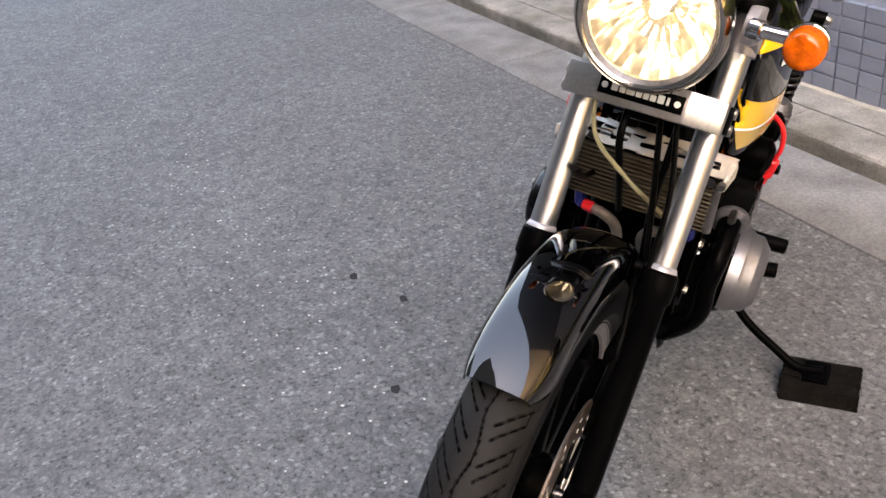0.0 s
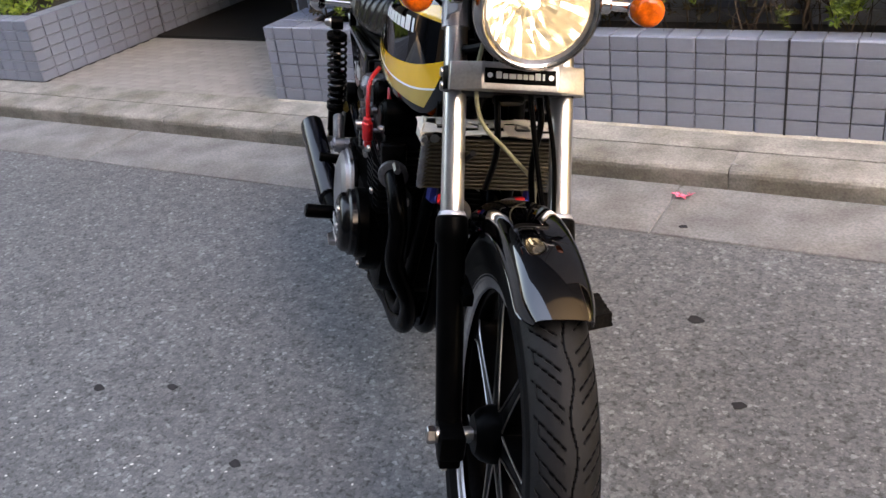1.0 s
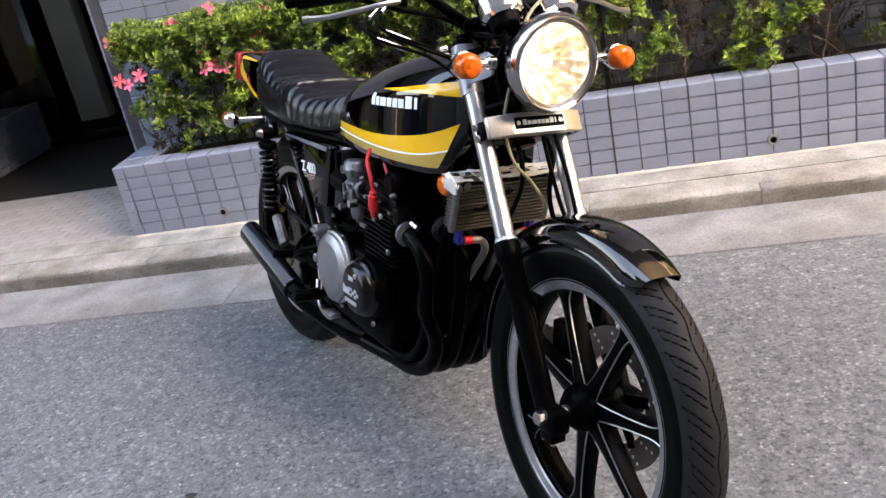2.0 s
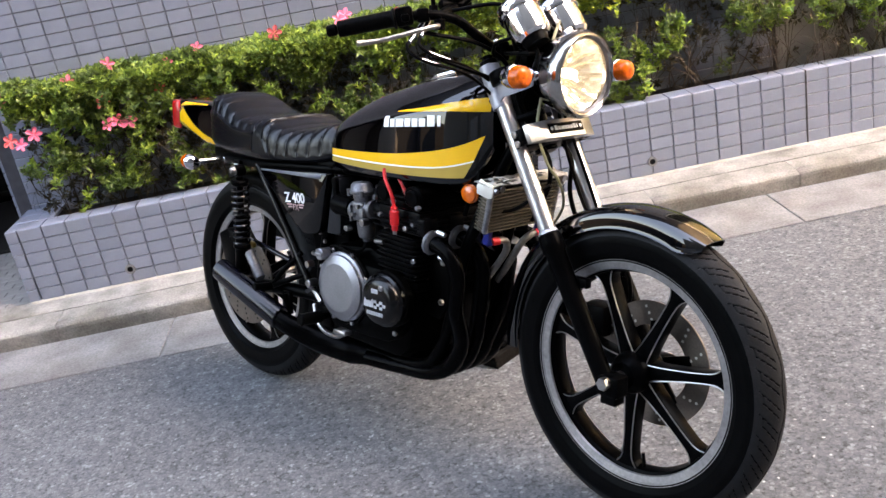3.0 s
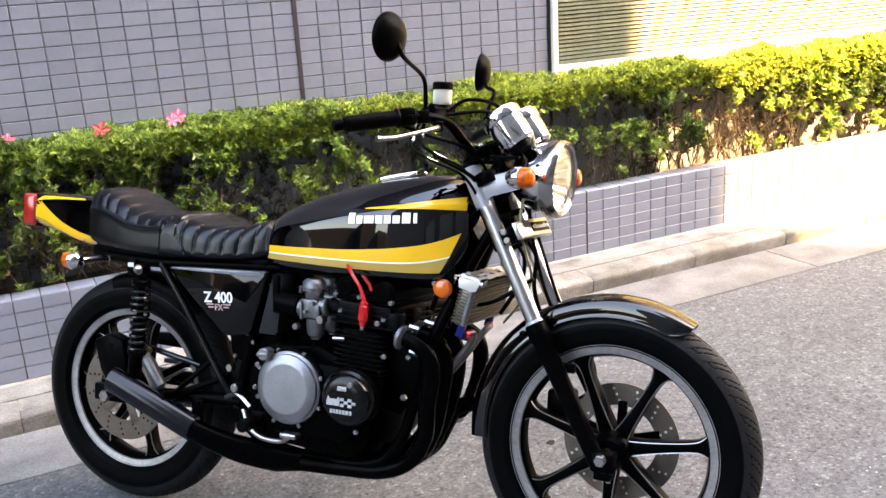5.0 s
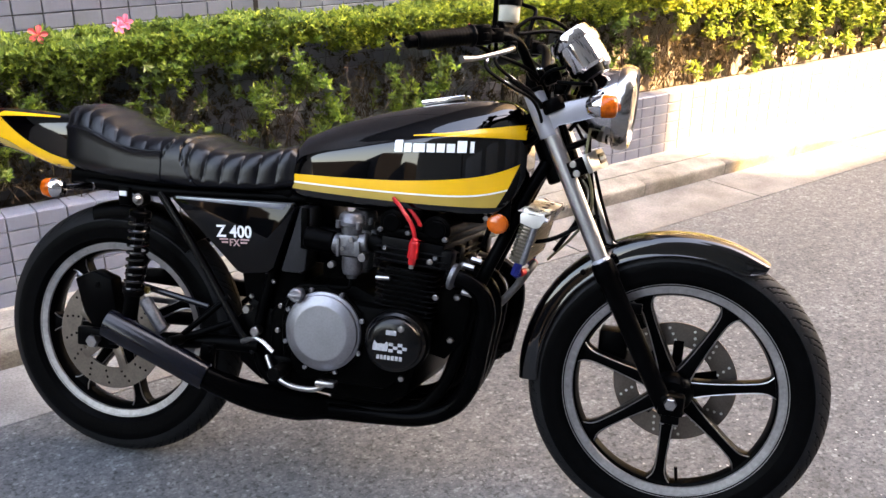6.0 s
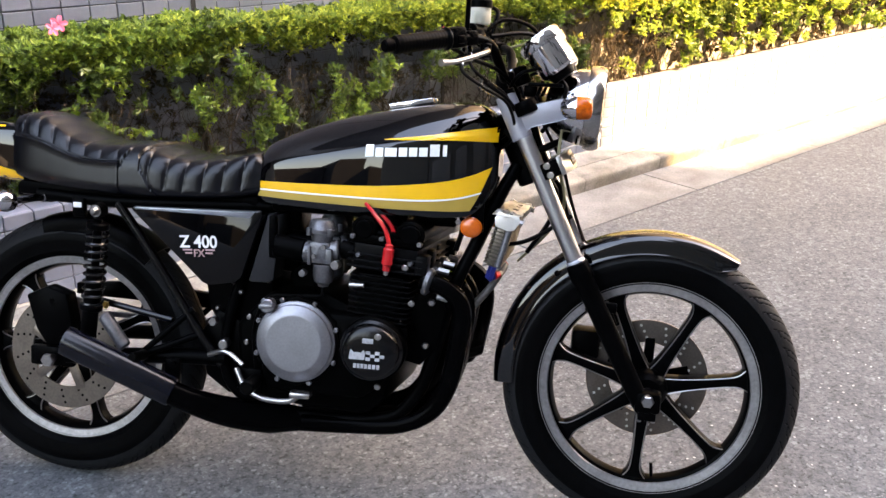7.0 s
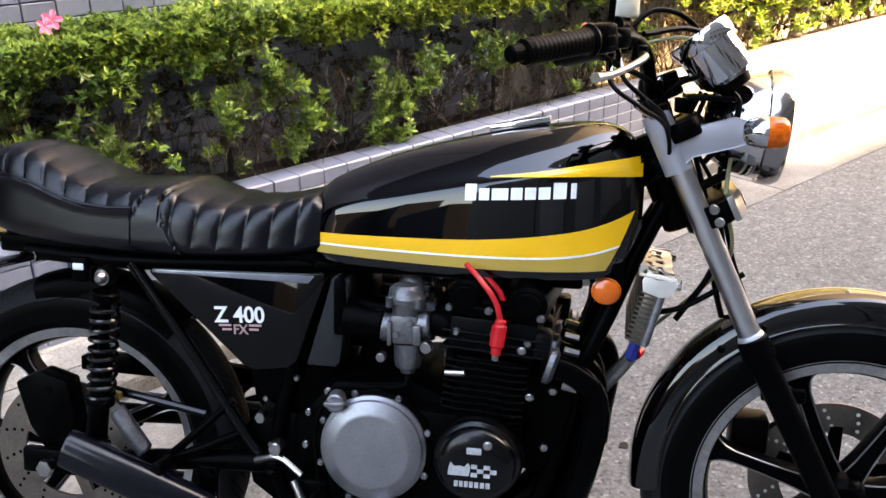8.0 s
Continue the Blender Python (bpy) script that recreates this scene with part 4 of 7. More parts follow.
for gx, gy, gr in ((0.860, 1.715, 0.020), (1.033, 1.415, 0.015), (-0.421, 0.956, 0.016), (-0.237, 1.026, 0.015), (0.105, 0.859, 0.014), (0.70, 2.18, 0.012)):
    outline = [(gr * (1 + 0.2 * math.sin(3 * a + gx * 9)) * math.cos(a), gr * (0.75 + 0.15 * math.sin(2 * a + gy * 7)) * math.sin(a)) for a in (2 * math.pi * i / 18 for i in range(18))]
    bm = plate(outline, -0.001, 0.0018)
    bm.transform(pose(gx, gy, road_height(gy) if gy < 2.1 else 0.006, 90))
    tagged(finish(bm, "gum_spot", GUM), "flattened dark spot of old chewing gum on the ground", "gum spot", "gum spots")


# ---- the motorcycle: x ahead, y to its left, z up; it leans on its side stand ----
bike = thing("motorcycle", pose(0.7395, 0.7424, 0.004, -12.5, 0, -53.0),
             "black and yellow vintage roadster motorcycle leaning on its side stand", "motorcycle")
AXF, AXR, FY = Vector((-0.002, 0.014, 0.351)), Vector((-1.402, 0.0, 0.318)), 0.012


def group(name, parent, label=""):
    ob = new(name)
    ob.parent = parent
    return tagged(ob, label) if label else ob


# -- wheels --
def tyre_mesh(R, half, seat, deep=0.0028, segs=1400, cols=121):
    """A tyre with a wavy groove round its middle and hooked pairs of cross grooves on either shoulder."""
    bm = bmesh.new()
    rows, low = [], set()
    crown, pitch = half * 0.98, 2 * math.pi * R / 44
    for i in range(segs):
        a = 2 * math.pi * i / segs
        s = a * R
        ring = []
        for j in range(cols):
            u = -1 + 2 * j / (cols - 1)
            th = u * radians(118)
            y = crown * math.sin(th) if abs(th) < math.pi / 2 else math.copysign(crown * (1 - 0.10 * (abs(th) - math.pi / 2)), th)
            r = R - half * 1.02 + half * 1.02 * math.cos(th)
            arc = abs(th) * half
            if abs(u) < 0.60:
                tri = abs(((s / (pitch * 2)) % 1.0) * 2 - 1) * 2 - 1
                cut = abs(th * half - 0.0040 * math.sin(1.5 * tri)) < 0.0011
                k = ((arc * 1.05 - s) / pitch + (0.5 if u > 0 else 0.0)) % 1.0
                along_s = k * pitch
                # a long groove, a shorter one behind it, and the leg that joins them
                cut |= along_s < 0.0028 and 0.011 < arc < 0.053
                cut |= abs(along_s - pitch * 0.40) < 0.0014 and 0.013 < arc < 0.046
                cut |= abs(arc - 0.0455) < 0.0009 and along_s < pitch * 0.40
                if cut:
                    r -= deep
                    low.add((i, j))
            ring.append(bm.verts.new((r * math.cos(a), y, r * math.sin(a))))
        inner = [(seat, half * 0.62), (seat, -half * 0.62)]
        ring += [bm.verts.new((r * math.cos(a), y, r * math.sin(a))) for r, y in inner]
        rows.append(ring)
    n = cols + 2
    for i in range(segs):
        a, b = rows[i], rows[(i + 1) % segs]
        for j in range(n):
            f = bm.faces.new((a[j], b[j], b[(j + 1) % n], a[(j + 1) % n]))
            # cut faces take the darker colour, as shade in the grooves
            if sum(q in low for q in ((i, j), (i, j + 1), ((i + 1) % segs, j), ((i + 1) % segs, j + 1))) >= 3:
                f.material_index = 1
            elif j < cols * 0.19 or j > cols * 0.81:
                f.material_index = 2
    return bm


def wheel(name, hub, rim_r, tyre_r, half, phase, spokes=7, label=""):
    w = group(name, bike, label)
    at = Matrix.Translation(hub)
    t = tyre_mesh(tyre_r, half, rim_r - 0.012)
    t.transform(at)
    tyre = part("tyre", t, RUBBER, w, "worn black tyre with grooved tread")
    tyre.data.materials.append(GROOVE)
    tyre.data.materials.append(SIDEWALL)
    turn = at @ pose(0, 0, 0, 90)
    hw = half * 0.66
    # the black well, and the bright machined lip on either side
    well = lathe([(rim_r - 0.004, -hw + 0.004), (rim_r - 0.022, -hw + 0.010), (rim_r - 0.030, -hw * 0.55), (rim_r - 0.036, 0), (rim_r - 0.030, hw * 0.55), (rim_r - 0.022, hw - 0.010), (rim_r - 0.004, hw - 0.004)], 96, turn)
    part("rim", well, SATIN, w)
    for s in (-1, 1):
        lip = lathe([(rim_r + 0.003, s * (hw - 0.006)), (rim_r + 0.004, s * (hw + 0.002)), (rim_r, s * (hw + 0.005)), (rim_r - 0.009, s * (hw + 0.0035)), (rim_r - 0.010, s * (hw + 0.0015)), (rim_r - 0.024, s * (hw - 0.001)), (rim_r - 0.026, s * (hw - 0.005)), (rim_r - 0.012, s * (hw - 0.008))], 96, turn, closed=True)
        part("rim_lip", lip, MACHINED, w, "bright machined rim edge")
        part("rim_groove", lathe([(rim_r - 0.0035, s * (hw + 0.001)), (rim_r - 0.0040, s * (hw + 0.0050)), (rim_r - 0.0068, s * (hw + 0.0045)), (rim_r - 0.0075, s * (hw - 0.001))], 96, turn, closed=True), SATIN, w, "black painted groove in the rim")
    part("hub", lathe([(0.0, -0.055), (0.030, -0.055), (0.034, -0.05), (0.040, -0.036), (0.046, -0.03), (0.048, 0.0), (0.046, 0.03), (0.040, 0.045), (0.030, 0.055), (0.0, 0.055)], 40, turn), SATIN, w)
    inner = rim_r - 0.024
    for i in range(spokes):
        a = radians(phase + 360 / spokes * i)
        m = at @ Matrix.Rotation(-a, 4, "Y")
        side = []
        for r, h in ((0.036, 0.021), (0.07, 0.0165), (0.12, 0.0135), (0.16, 0.0125), (inner - 0.035, 0.0135), (inner - 0.018, 0.019), (inner - 0.008, 0.030), (inner + 0.004, 0.046)):
            side.append((r, h))
        outline = side + [(r, -h) for r, h in reversed(side)]
        bm = plate(outline, -0.015, 0.015, 0.0025)
        for v in bm.verts:
            v.co.y *= 1.25 - 0.25 * min(1.0, abs(v.co.x - 0.04) / 0.2)
        bm.transform(m)
        part("spoke", bm, SATIN, w)
        for e in (-1, 1):
            pts = [(r, e * (h - 0.0022)) for r, h in side[:6]] + [(inner - 0.004, e * 0.028)]
            for fy in (-1,):
                line = [m @ Vector((r, fy * 0.0158 * (1.25 - 0.25 * min(1.0, abs(r - 0.04) / 0.2)), h)) for r, h in pts]
                part("spoke_edge", tube(line, 0.0015, 5, 2), SPOKE_EDGE, w, "thin bright machined edge")
    return w


def brake_disc(parent, hub, y, r0, r1, holes, twist, material=DISC):
    at = Matrix.Translation(hub + Vector((0, y, 0))) @ pose(0, 0, 0, 90)
    part("brake_disc", lathe([(r0, -0.0025), (r1 - 0.001, -0.0025), (r1, -0.0015), (r1, 0.0015), (r1 - 0.001, 0.0025), (r0, 0.0025)], 96, at, closed=True), material, parent, "drilled steel brake disc")
    part("disc_carrier", merge(*[box(0.03, r0 + 0.012, -0.012, 0.012, -0.003, 0.003, 0.002, at @ Matrix.Rotation(2 * math.pi * i / 5 + twist, 4, "Z")) for i in range(5)]), SATIN if material is DISC else DISC_BRIGHT, parent)
    for i in range(holes):
        for k in range(3):
            a = 2 * math.pi * i / holes + k * 0.05 + twist
            r = r0 + (r1 - r0) * (0.22 + 0.27 * k)
            # plugs: pale ones mimic bright ground seen through, dark ones the holes' shade
            part("disc_hole", lathe([(0, -0.0029), (0.0034, -0.0029), (0.0034, 0.0029), (0, 0.0029)], 8, at @ Matrix.Translation((r * math.cos(a), r * math.sin(a), 0))), GROOVE if material is DISC_BRIGHT else IVORY, parent)


front_wheel = wheel("front_wheel", AXF, 0.2525, 0.336, 0.049, 10.0, label="seven-spoke black cast wheel with bright edges")
brake_disc(front_wheel, AXF, 0.058, 0.088, 0.142, 14, 0.3)
rear_wheel = wheel("rear_wheel", AXR, 0.2385, 0.330, 0.057, -24.0, label="seven-spoke black cast wheel with bright edges")
brake_disc(rear_wheel, AXR, -0.075, 0.088, 0.143, 14, 0.1, DISC_BRIGHT)
part("axle", merge(rod(AXF + Vector((0, -0.125, 0)), AXF + Vector((0, 0.12, 0)), 0.009, segs=14), rod(AXF + Vector((0, -0.128, 0)), AXF + Vector((0, -0.114, 0)), 0.014, segs=6, bevel=0.002), rod(AXF + Vector((0, -0.113, 0)), AXF + Vector((0, -0.058, 0)), 0.0125, segs=14)), STEEL, front_wheel)
part("valve_stem", rod(AXF + Vector((0.03, -0.006, -0.216)), AXF + Vector((0.026, -0.006, -0.185)), 0.004, segs=8), CABLE, front_wheel)
part("axle", merge(rod(AXR + Vector((0, -0.16, 0)), AXR + Vector((0, 0.15, 0)), 0.009, segs=14), rod(AXR + Vector((0, -0.165, 0)), AXR + Vector((0, -0.15, 0)), 0.016, segs=6, bevel=0.002)), STEEL, rear_wheel)

# -- front fork, yokes, mudguard --
fork = group("front_fork", bike, "chrome fork tubes with black lower legs")
F_TOP, F_SEAL, F_END = Vector((-0.358, 0, 0.992)), Vector((-0.178, 0, 0.632)), Vector((-0.010, 0, 0.325))
for s in (-1, 1):
    o = Vector((0, s * 0.088 + FY, 0))
    part("fork_tube", rod(F_SEAL + o, F_TOP + o, 0.0185, segs=28, bevel=0.002), FORK, fork, "chrome fork tube")
    part("fork_cap", merge(rod(F_TOP + o, F_TOP + o + (F_TOP - F_SEAL).normalized() * 0.016, 0.0205, segs=24, bevel=0.003), rod(F_TOP + o, F_TOP + o + (F_TOP - F_SEAL).normalized() * 0.026, 0.012, segs=6)), SATIN, fork)
    d = (F_END - F_SEAL)
    leg = lathe([(0.0, -0.012), (0.020, -0.012), (0.0255, -0.006), (0.0265, 0.012), (0.0265, 0.030), (0.0225, 0.036), (0.0222, 0.16), (0.021, 0.30), (0.020, d.length - 0.01), (0.016, d.length + 0.02), (0.0, d.length + 0.022)], 28, along(F_SEAL + o, F_END + o))
    part("fork_leg", leg, SATIN, fork, "black fork leg")
    part("dust_seal", lathe([(0.0187, -0.017), (0.0202, -0.016), (0.0222, -0.011), (0.0222, -0.006), (0.0187, -0.006)], 28, along(F_SEAL + o, F_END + o), closed=True), EAR, fork, "pale grey dust seal")
    part("axle_clamp", merge(box(-0.030, 0.028, o.y - 0.021, o.y + 0.021, 0.318, 0.366, 0.008), box(-0.020, 0.020, o.y - 0.017, o.y + 0.017, 0.300, 0.322, 0.004)), SATIN, fork)
    part("clamp_stud", merge(rod((-0.016, o.y - 0.008, 0.296), (-0.016, o.y - 0.008, 0.306), 0.005, segs=6), rod((0.014, o.y - 0.008, 0.296), (0.014, o.y - 0.008, 0.306), 0.005, segs=6)), STEEL, fork)
    part("fender_bracket", box(-0.155, -0.085, o.y - 0.030 if s > 0 else o.y + 0.012, o.y - 0.012 if s > 0 else o.y + 0.030, 0.530, 0.552, 0.003, None), SATIN, fork)

Y_AT = Vector((-0.252, FY, 0.842))
fdir = (F_TOP - F_SEAL).normalized()
tilt = Matrix.Translation(Y_AT) @ pose(0, 0, 0, 0, math.degrees(math.atan2(fdir.x, fdir.z)), 0)
yoke = part("lower_yoke", merge(box(-0.045, 0.030, -0.082, 0.082, -0.020, 0.020, 0.006, tilt), *[lathe([(0.0187, -0.018), (0.024, -0.018), (0.025, -0.016), (0.025, 0.016), (0.024, 0.018), (0.0187, 0.018)], 28, tilt @ pose(0.0, s * 0.088, 0), closed=True) for s in (-1, 1)]), SATIN, fork, "black lower fork yoke")
cover = part("yoke_cover", plate([(0.004, -0.106), (0.0165, -0.064), (0.018, -0.060), (0.018, 0.060), (0.0165, 0.064), (0.004, 0.106), (-0.006, 0.108), (-0.006, -0.108)], -0.021, 0.021, 0.0012), COVER, fork, "polished cover on the lower yoke")
cover.data.transform(tilt @ pose(0.026, 0, 0, 0, 0, 0) @ pose(0, 0, 0, 90, 0, 0) @ pose(0, 0, 0, 0, 0, 0))
badge = part("name_plate", box(0.0442, 0.0462, -0.056, 0.056, -0.0115, 0.0115, 0.0008, tilt), SATIN, fork, "black name plate with pale lettering bars")
plate_m = tilt @ pose(0.0464, 0, 0, 0, 0, 90) @ pose(0, 0, -0.0045)
LETTERS = [(0.0, 0.105, 1.0), (0.13, 0.095, 0.74), (0.245, 0.135, 0.72), (0.40, 0.095, 0.74), (0.515, 0.09, 0.74), (0.625, 0.095, 0.74), (0.745, 0.105, 1.0), (0.885, 0.045, 0.95)]
bars(badge, WHITE, [((u - 0.47) * 0.082, w * 0.082, h) for u, w, h in LETTERS], 0.0105, 0.0008, plate_m)
for s in (-1, 1):
    part("lettering_dot", lathe([(0, 0.0), (0.0042, 0.0), (0.0042, 0.001), (0, 0.001)], 16, tilt @ pose(0.046, s * 0.048, 0.0, 0, 90, 0)), WHITE, badge)
for s in (-1, 1):
    for dz in (-0.011, 0.011):
        c = tilt @ Vector((-0.004, s * 0.116, dz))
        c0 = tilt @ Vector((-0.004, s * 0.100, dz))
        part("pinch_bolt", merge(rod(c0, c, 0.0078, segs=16, bevel=0.0012)), STEEL, yoke)
part("upper_yoke", merge(box(-0.040, 0.035, -0.080, 0.080, 0.133, 0.158, 0.006, tilt), *[lathe([(0.019, 0.130), (0.029, 0.130), (0.031, 0.134), (0.031, 0.156), (0.029, 0.160), (0.019, 0.160)], 28, tilt @ pose(0, s * 0.088, 0), closed=True) for s in (-1, 1)]), SATIN, fork)
part("steering_stem", rod(tilt @ Vector((-0.03, 0, -0.03)), tilt @ Vector((-0.03, 0, 0.17)), 0.026, segs=20, bevel=0.003), SATIN, fork)


def fender_mesh(hub, R, half, a0, a1, flare=0.0, steps=56):
    """A rolled mudguard with a crown and turned-down edges, round hub from a0 to a1 degrees."""
    rings = []
    for i in range(steps + 1):
        t = i / steps
        a = radians(a0 + (a1 - a0) * t)
        lift = flare * max(0.0, (t - 0.8) / 0.2) ** 2 - 0.009 * max(0.0, (0.35 - t) / 0.35)
        side = [(0.0, 0.0), (0.25, 0.0005), (0.5, 0.0022), (0.72, 0.0052), (0.86, 0.0095), (0.95, 0.017), (0.99, 0.027), (1.0, 0.038), (1.0, 0.046), (1.03, 0.048)]
        nose = max(0.0, (t - 0.93) / 0.07) ** 2 if flare else 0.0
        wide, drop = half * (1 - 0.22 * nose), 1 - 0.62 * nose
        ring = [(R + lift - d * drop, -wide * w, a) for w, d in reversed(side)] + [(R + lift - d * drop, wide * w, a) for w, d in side[1:]]
        full = ring + [(r - 0.0025, y * 0.97, a) for r, y, _ in reversed(ring)]
        rings.append([(hub.x + r * math.cos(a), hub.y + y, hub.z + r * math.sin(a)) for r, y, a in full])
    return loft(rings)


fender = part("front_fender", fender_mesh(AXF + Vector((-0.004, -0.002, 0.002)), 0.362, 0.051, 183, 60.0, flare=-0.003), FENDER_LACQUER, bike, "glossy black front mudguard")
for s in (-1, 1):
    for q in (118, 131):
        c = AXF + Vector((0.338 * math.cos(radians(q)), s * 0.058, 0.338 * math.sin(radians(q))))
        part("fender_bolt", lathe([(0, 0.006), (0.005, 0.006), (0.007, 0.003), (0.007, -0.004)], 12, along(c, c + Vector((0, s, 0)))), SATIN, fender)
# -- headlamp, ears and turn signals --
lamp = group("headlamp", bike, "lit round headlamp with a chrome rim")
L_AT = Vector((-0.170, FY, 0.976))
lm = Matrix.Translation(L_AT) @ pose(0, 0, 0, 0, 90 + 3, 0)
part("lamp_shell", lathe([(0.0, -0.112), (0.030, -0.110), (0.056, -0.098), (0.074, -0.074), (0.083, -0.042), (0.087, -0.012), (0.087, 0.0), (0.084, 0.0), (0.080, -0.04), (0.070, -0.072), (0.0, -0.104)], 56, lm), CHROME, lamp, "chrome lamp shell")
part("lamp_rim", lathe([(0.0865, -0.020), (0.0925, -0.018), (0.0945, -0.006), (0.0935, 0.006), (0.090, 0.013), (0.0875, 0.0165), (0.0868, 0.0145), (0.0845, 0.0150), (0.081, 0.013), (0.0775, 0.006), (0.0775, -0.010)], 64, lm, closed=True), RIM, lamp, "chrome rim")
part("rim_seal", lathe([(0.0755, 0.0065), (0.0775, 0.0095), (0.0800, 0.0125), (0.0780, 0.0050)], 64, lm, closed=True), CAST, lamp, "grey inner ring")
refl = bmesh.new()
nseg, rings = 40, []
for r, h in ((0.016, -0.060), (0.030, -0.056), (0.046, -0.044), (0.062, -0.026), (0.0795, 0.0)):
    rings.append([refl.verts.new((r * math.cos(2 * math.pi * i / nseg), r * math.sin(2 * math.pi * i / nseg), h + 0.0015 * math.sin(2.3 * i + 60 * r) + (0.0022 if i % 2 else -0.0022))) for i in range(nseg)])
for a, b in zip(rings, rings[1:]):
    for i in range(nseg):
        refl.faces.new((a[i], a[(i + 1) % nseg], b[(i + 1) % nseg], b[i]))
refl.faces.new(rings[0])
refl.transform(lm)
ob = part("lamp_reflector", refl, REFLECTOR, lamp, "faceted reflector glowing warm white")
ob.data.shade_flat()
part("lamp_bulb", lathe([(0, -0.055), (0.009, -0.053), (0.011, -0.035), (0.008, -0.018), (0, -0.014)], 20, lm), BULB, lamp, "lit bulb")
glass = bmesh.new()
rings = []
for r, h in ((0.0, 0.018), (0.02, 0.0175), (0.04, 0.016), (0.06, 0.0125), (0.072, 0.009), (0.0785, 0.006)):
    rings.append([glass.verts.new((r * math.cos(2 * math.pi * i / 72), r * math.sin(2 * math.pi * i / 72), h + (0.0008 * math.cos(i * math.pi) if 0.03 < r < 0.078 else 0))) for i in range(72)])
for a, b in zip(rings, rings[1:]):
    for i in range(72):
        glass.faces.new((a[i], a[(i + 1) % 72], b[(i + 1) % 72], b[i]))
bmesh.ops.remove_doubles(glass, verts=glass.verts[:], dist=1e-6)
glass.transform(lm)
ob = part("lamp_lens", glass, GLASS, lamp, "fluted clear glass lens")
ob.visible_shadow = False
for s in (-1, 1):
    y = s * 0.108 + FY
    outline = [(-0.352, 0.950), (-0.342, 0.966), (-0.325, 0.972), (-0.240, 0.996), (-0.216, 0.990), (-0.212, 0.972), (-0.216, 0.956), (-0.238, 0.948), (-0.300, 0.930), (-0.316, 0.912), (-0.330, 0.908)]
    part("lamp_ear", plate(outline, y - 0.007 * s - 0.004, y + 0.004, 0.003), EAR, bike, "silver-grey headlamp bracket")
    part("ear_collar", lathe([(0.0195, 0.0), (0.023, 0.0), (0.023, 0.10), (0.0195, 0.10)], 24, along(Vector((-0.318, s * 0.088 + FY, 0.905)), Vector((-0.318, s * 0.088 + FY, 0.905)) + fdir), closed=True), EAR, bike)


def signal(name, centre, way, stem_from, r=0.0235):
    """A round turn signal: chrome cup, orange lens and a chrome stem."""
    g = group(name, bike, "round chrome turn signal with an orange lens")
    m = along(centre, Vector(centre) + Vector(way))
    part("signal_cup", lathe([(0, -0.034), (0.010, -0.033), (0.019, -0.026), (r + 0.001, -0.010), (r + 0.0015, 0.0), (r, 0.001), (0, 0.001)], 32, m), CHROME, g)
    part("signal_lens", lathe([(r, 0.001), (r + 0.0005, 0.006), (r - 0.001, 0.024), (r - 0.004, 0.029), (r - 0.010, 0.0315), (0, 0.0325)], 32, m), ORANGE, g, "orange lens")
    part("signal_stem", merge(rod(stem_from, Vector(centre) - Vector(way) * 0.012, 0.0085, segs=16), rod(stem_from, Vector(stem_from) + (Vector(centre) - Vector(stem_from)) * 0.25, 0.013, segs=16, bevel=0.002)), CHROME, g)


for s in (-1, 1):
    signal("front_signal", (-0.202, s * 0.172 + FY, 0.978), (1, 0, 0.02), (-0.212, s * 0.104 + FY, 0.978))
    signal("rear_signal", (-1.528, s * 0.208, 0.695), (-1, 0, 0), (-1.470, s * 0.08, 0.700))

# -- instruments, handlebar, levers, mirrors --
for s in (-1, 1):
    c = Vector((-0.285, s * 0.062 + FY, 1.098))
    way = Vector((-0.62, 0, 0.78))
    g = group("gauge", bike, "round chrome instrument can")
    m = along(c, c + way) @ Matrix.Scale(1.16, 4)
    part("gauge_can", lathe([(0, -0.052), (0.030, -0.050), (0.036, -0.044), (0.0385, -0.020), (0.0385, 0.004), (0.0385, 0.005), (0.0415, 0.006), (0.0425, 0.010), (0.0425, 0.022), (0.040, 0.028), (0.037, 0.028), (0.036, 0.022), (0, 0.022)], 48, m), CHROME, g)
    part("gauge_base", lathe([(0, -0.066), (0.022, -0.064), (0.026, -0.052), (0.026, -0.048), (0, -0.048)], 28, m), CABLE, g)
    part("gauge_face", lathe([(0, 0.0235), (0.0355, 0.0235)], 36, m), SATIN, g)
    part("gauge_glass", lathe([(0, 0.0275), (0.0365, 0.0270)], 36, m), GLASS, g)
part("warning_panel", box(-0.030, 0.030, -0.020, 0.020, -0.028, 0.016, 0.006, along(Vector((-0.292, FY, 1.09)), Vector((-0.292 - 0.62, FY, 1.09 + 0.78)))), SATIN, bike, "black warning-lamp housing between the gauges")
part("gauge_bracket", merge(box(-0.315, -0.240, -0.09 + FY, 0.09 + FY, 1.018, 1.026, 0.002), box(-0.33, -0.30, -0.03 + FY, 0.03 + FY, 0.995, 1.02, 0.003)), SATIN, bike)
BAR = [(-0.372, 0.0, 1.030), (-0.372, 0.055, 1.032), (-0.378, 0.110, 1.062), (-0.392, 0.165, 1.098), (-0.425, 0.230, 1.106), (-0.490, 0.300, 1.094), (-0.545, 0.362, 1.080)]
pts = [(x, -y + FY, z) for x, y, z in reversed(BAR)] + [(x, y + FY, z) for x, y, z in BAR[1:]]
bar = part("handlebar", tube(pts, 0.011, 14, 6), SATIN, bike, "black tubular handlebar")
for s in (-1, 1):
    part("bar_clamp", box(-0.392, -0.352, s * 0.042 + FY - 0.012, s * 0.042 + FY + 0.012, 1.004, 1.048, 0.005), SATIN, bike)
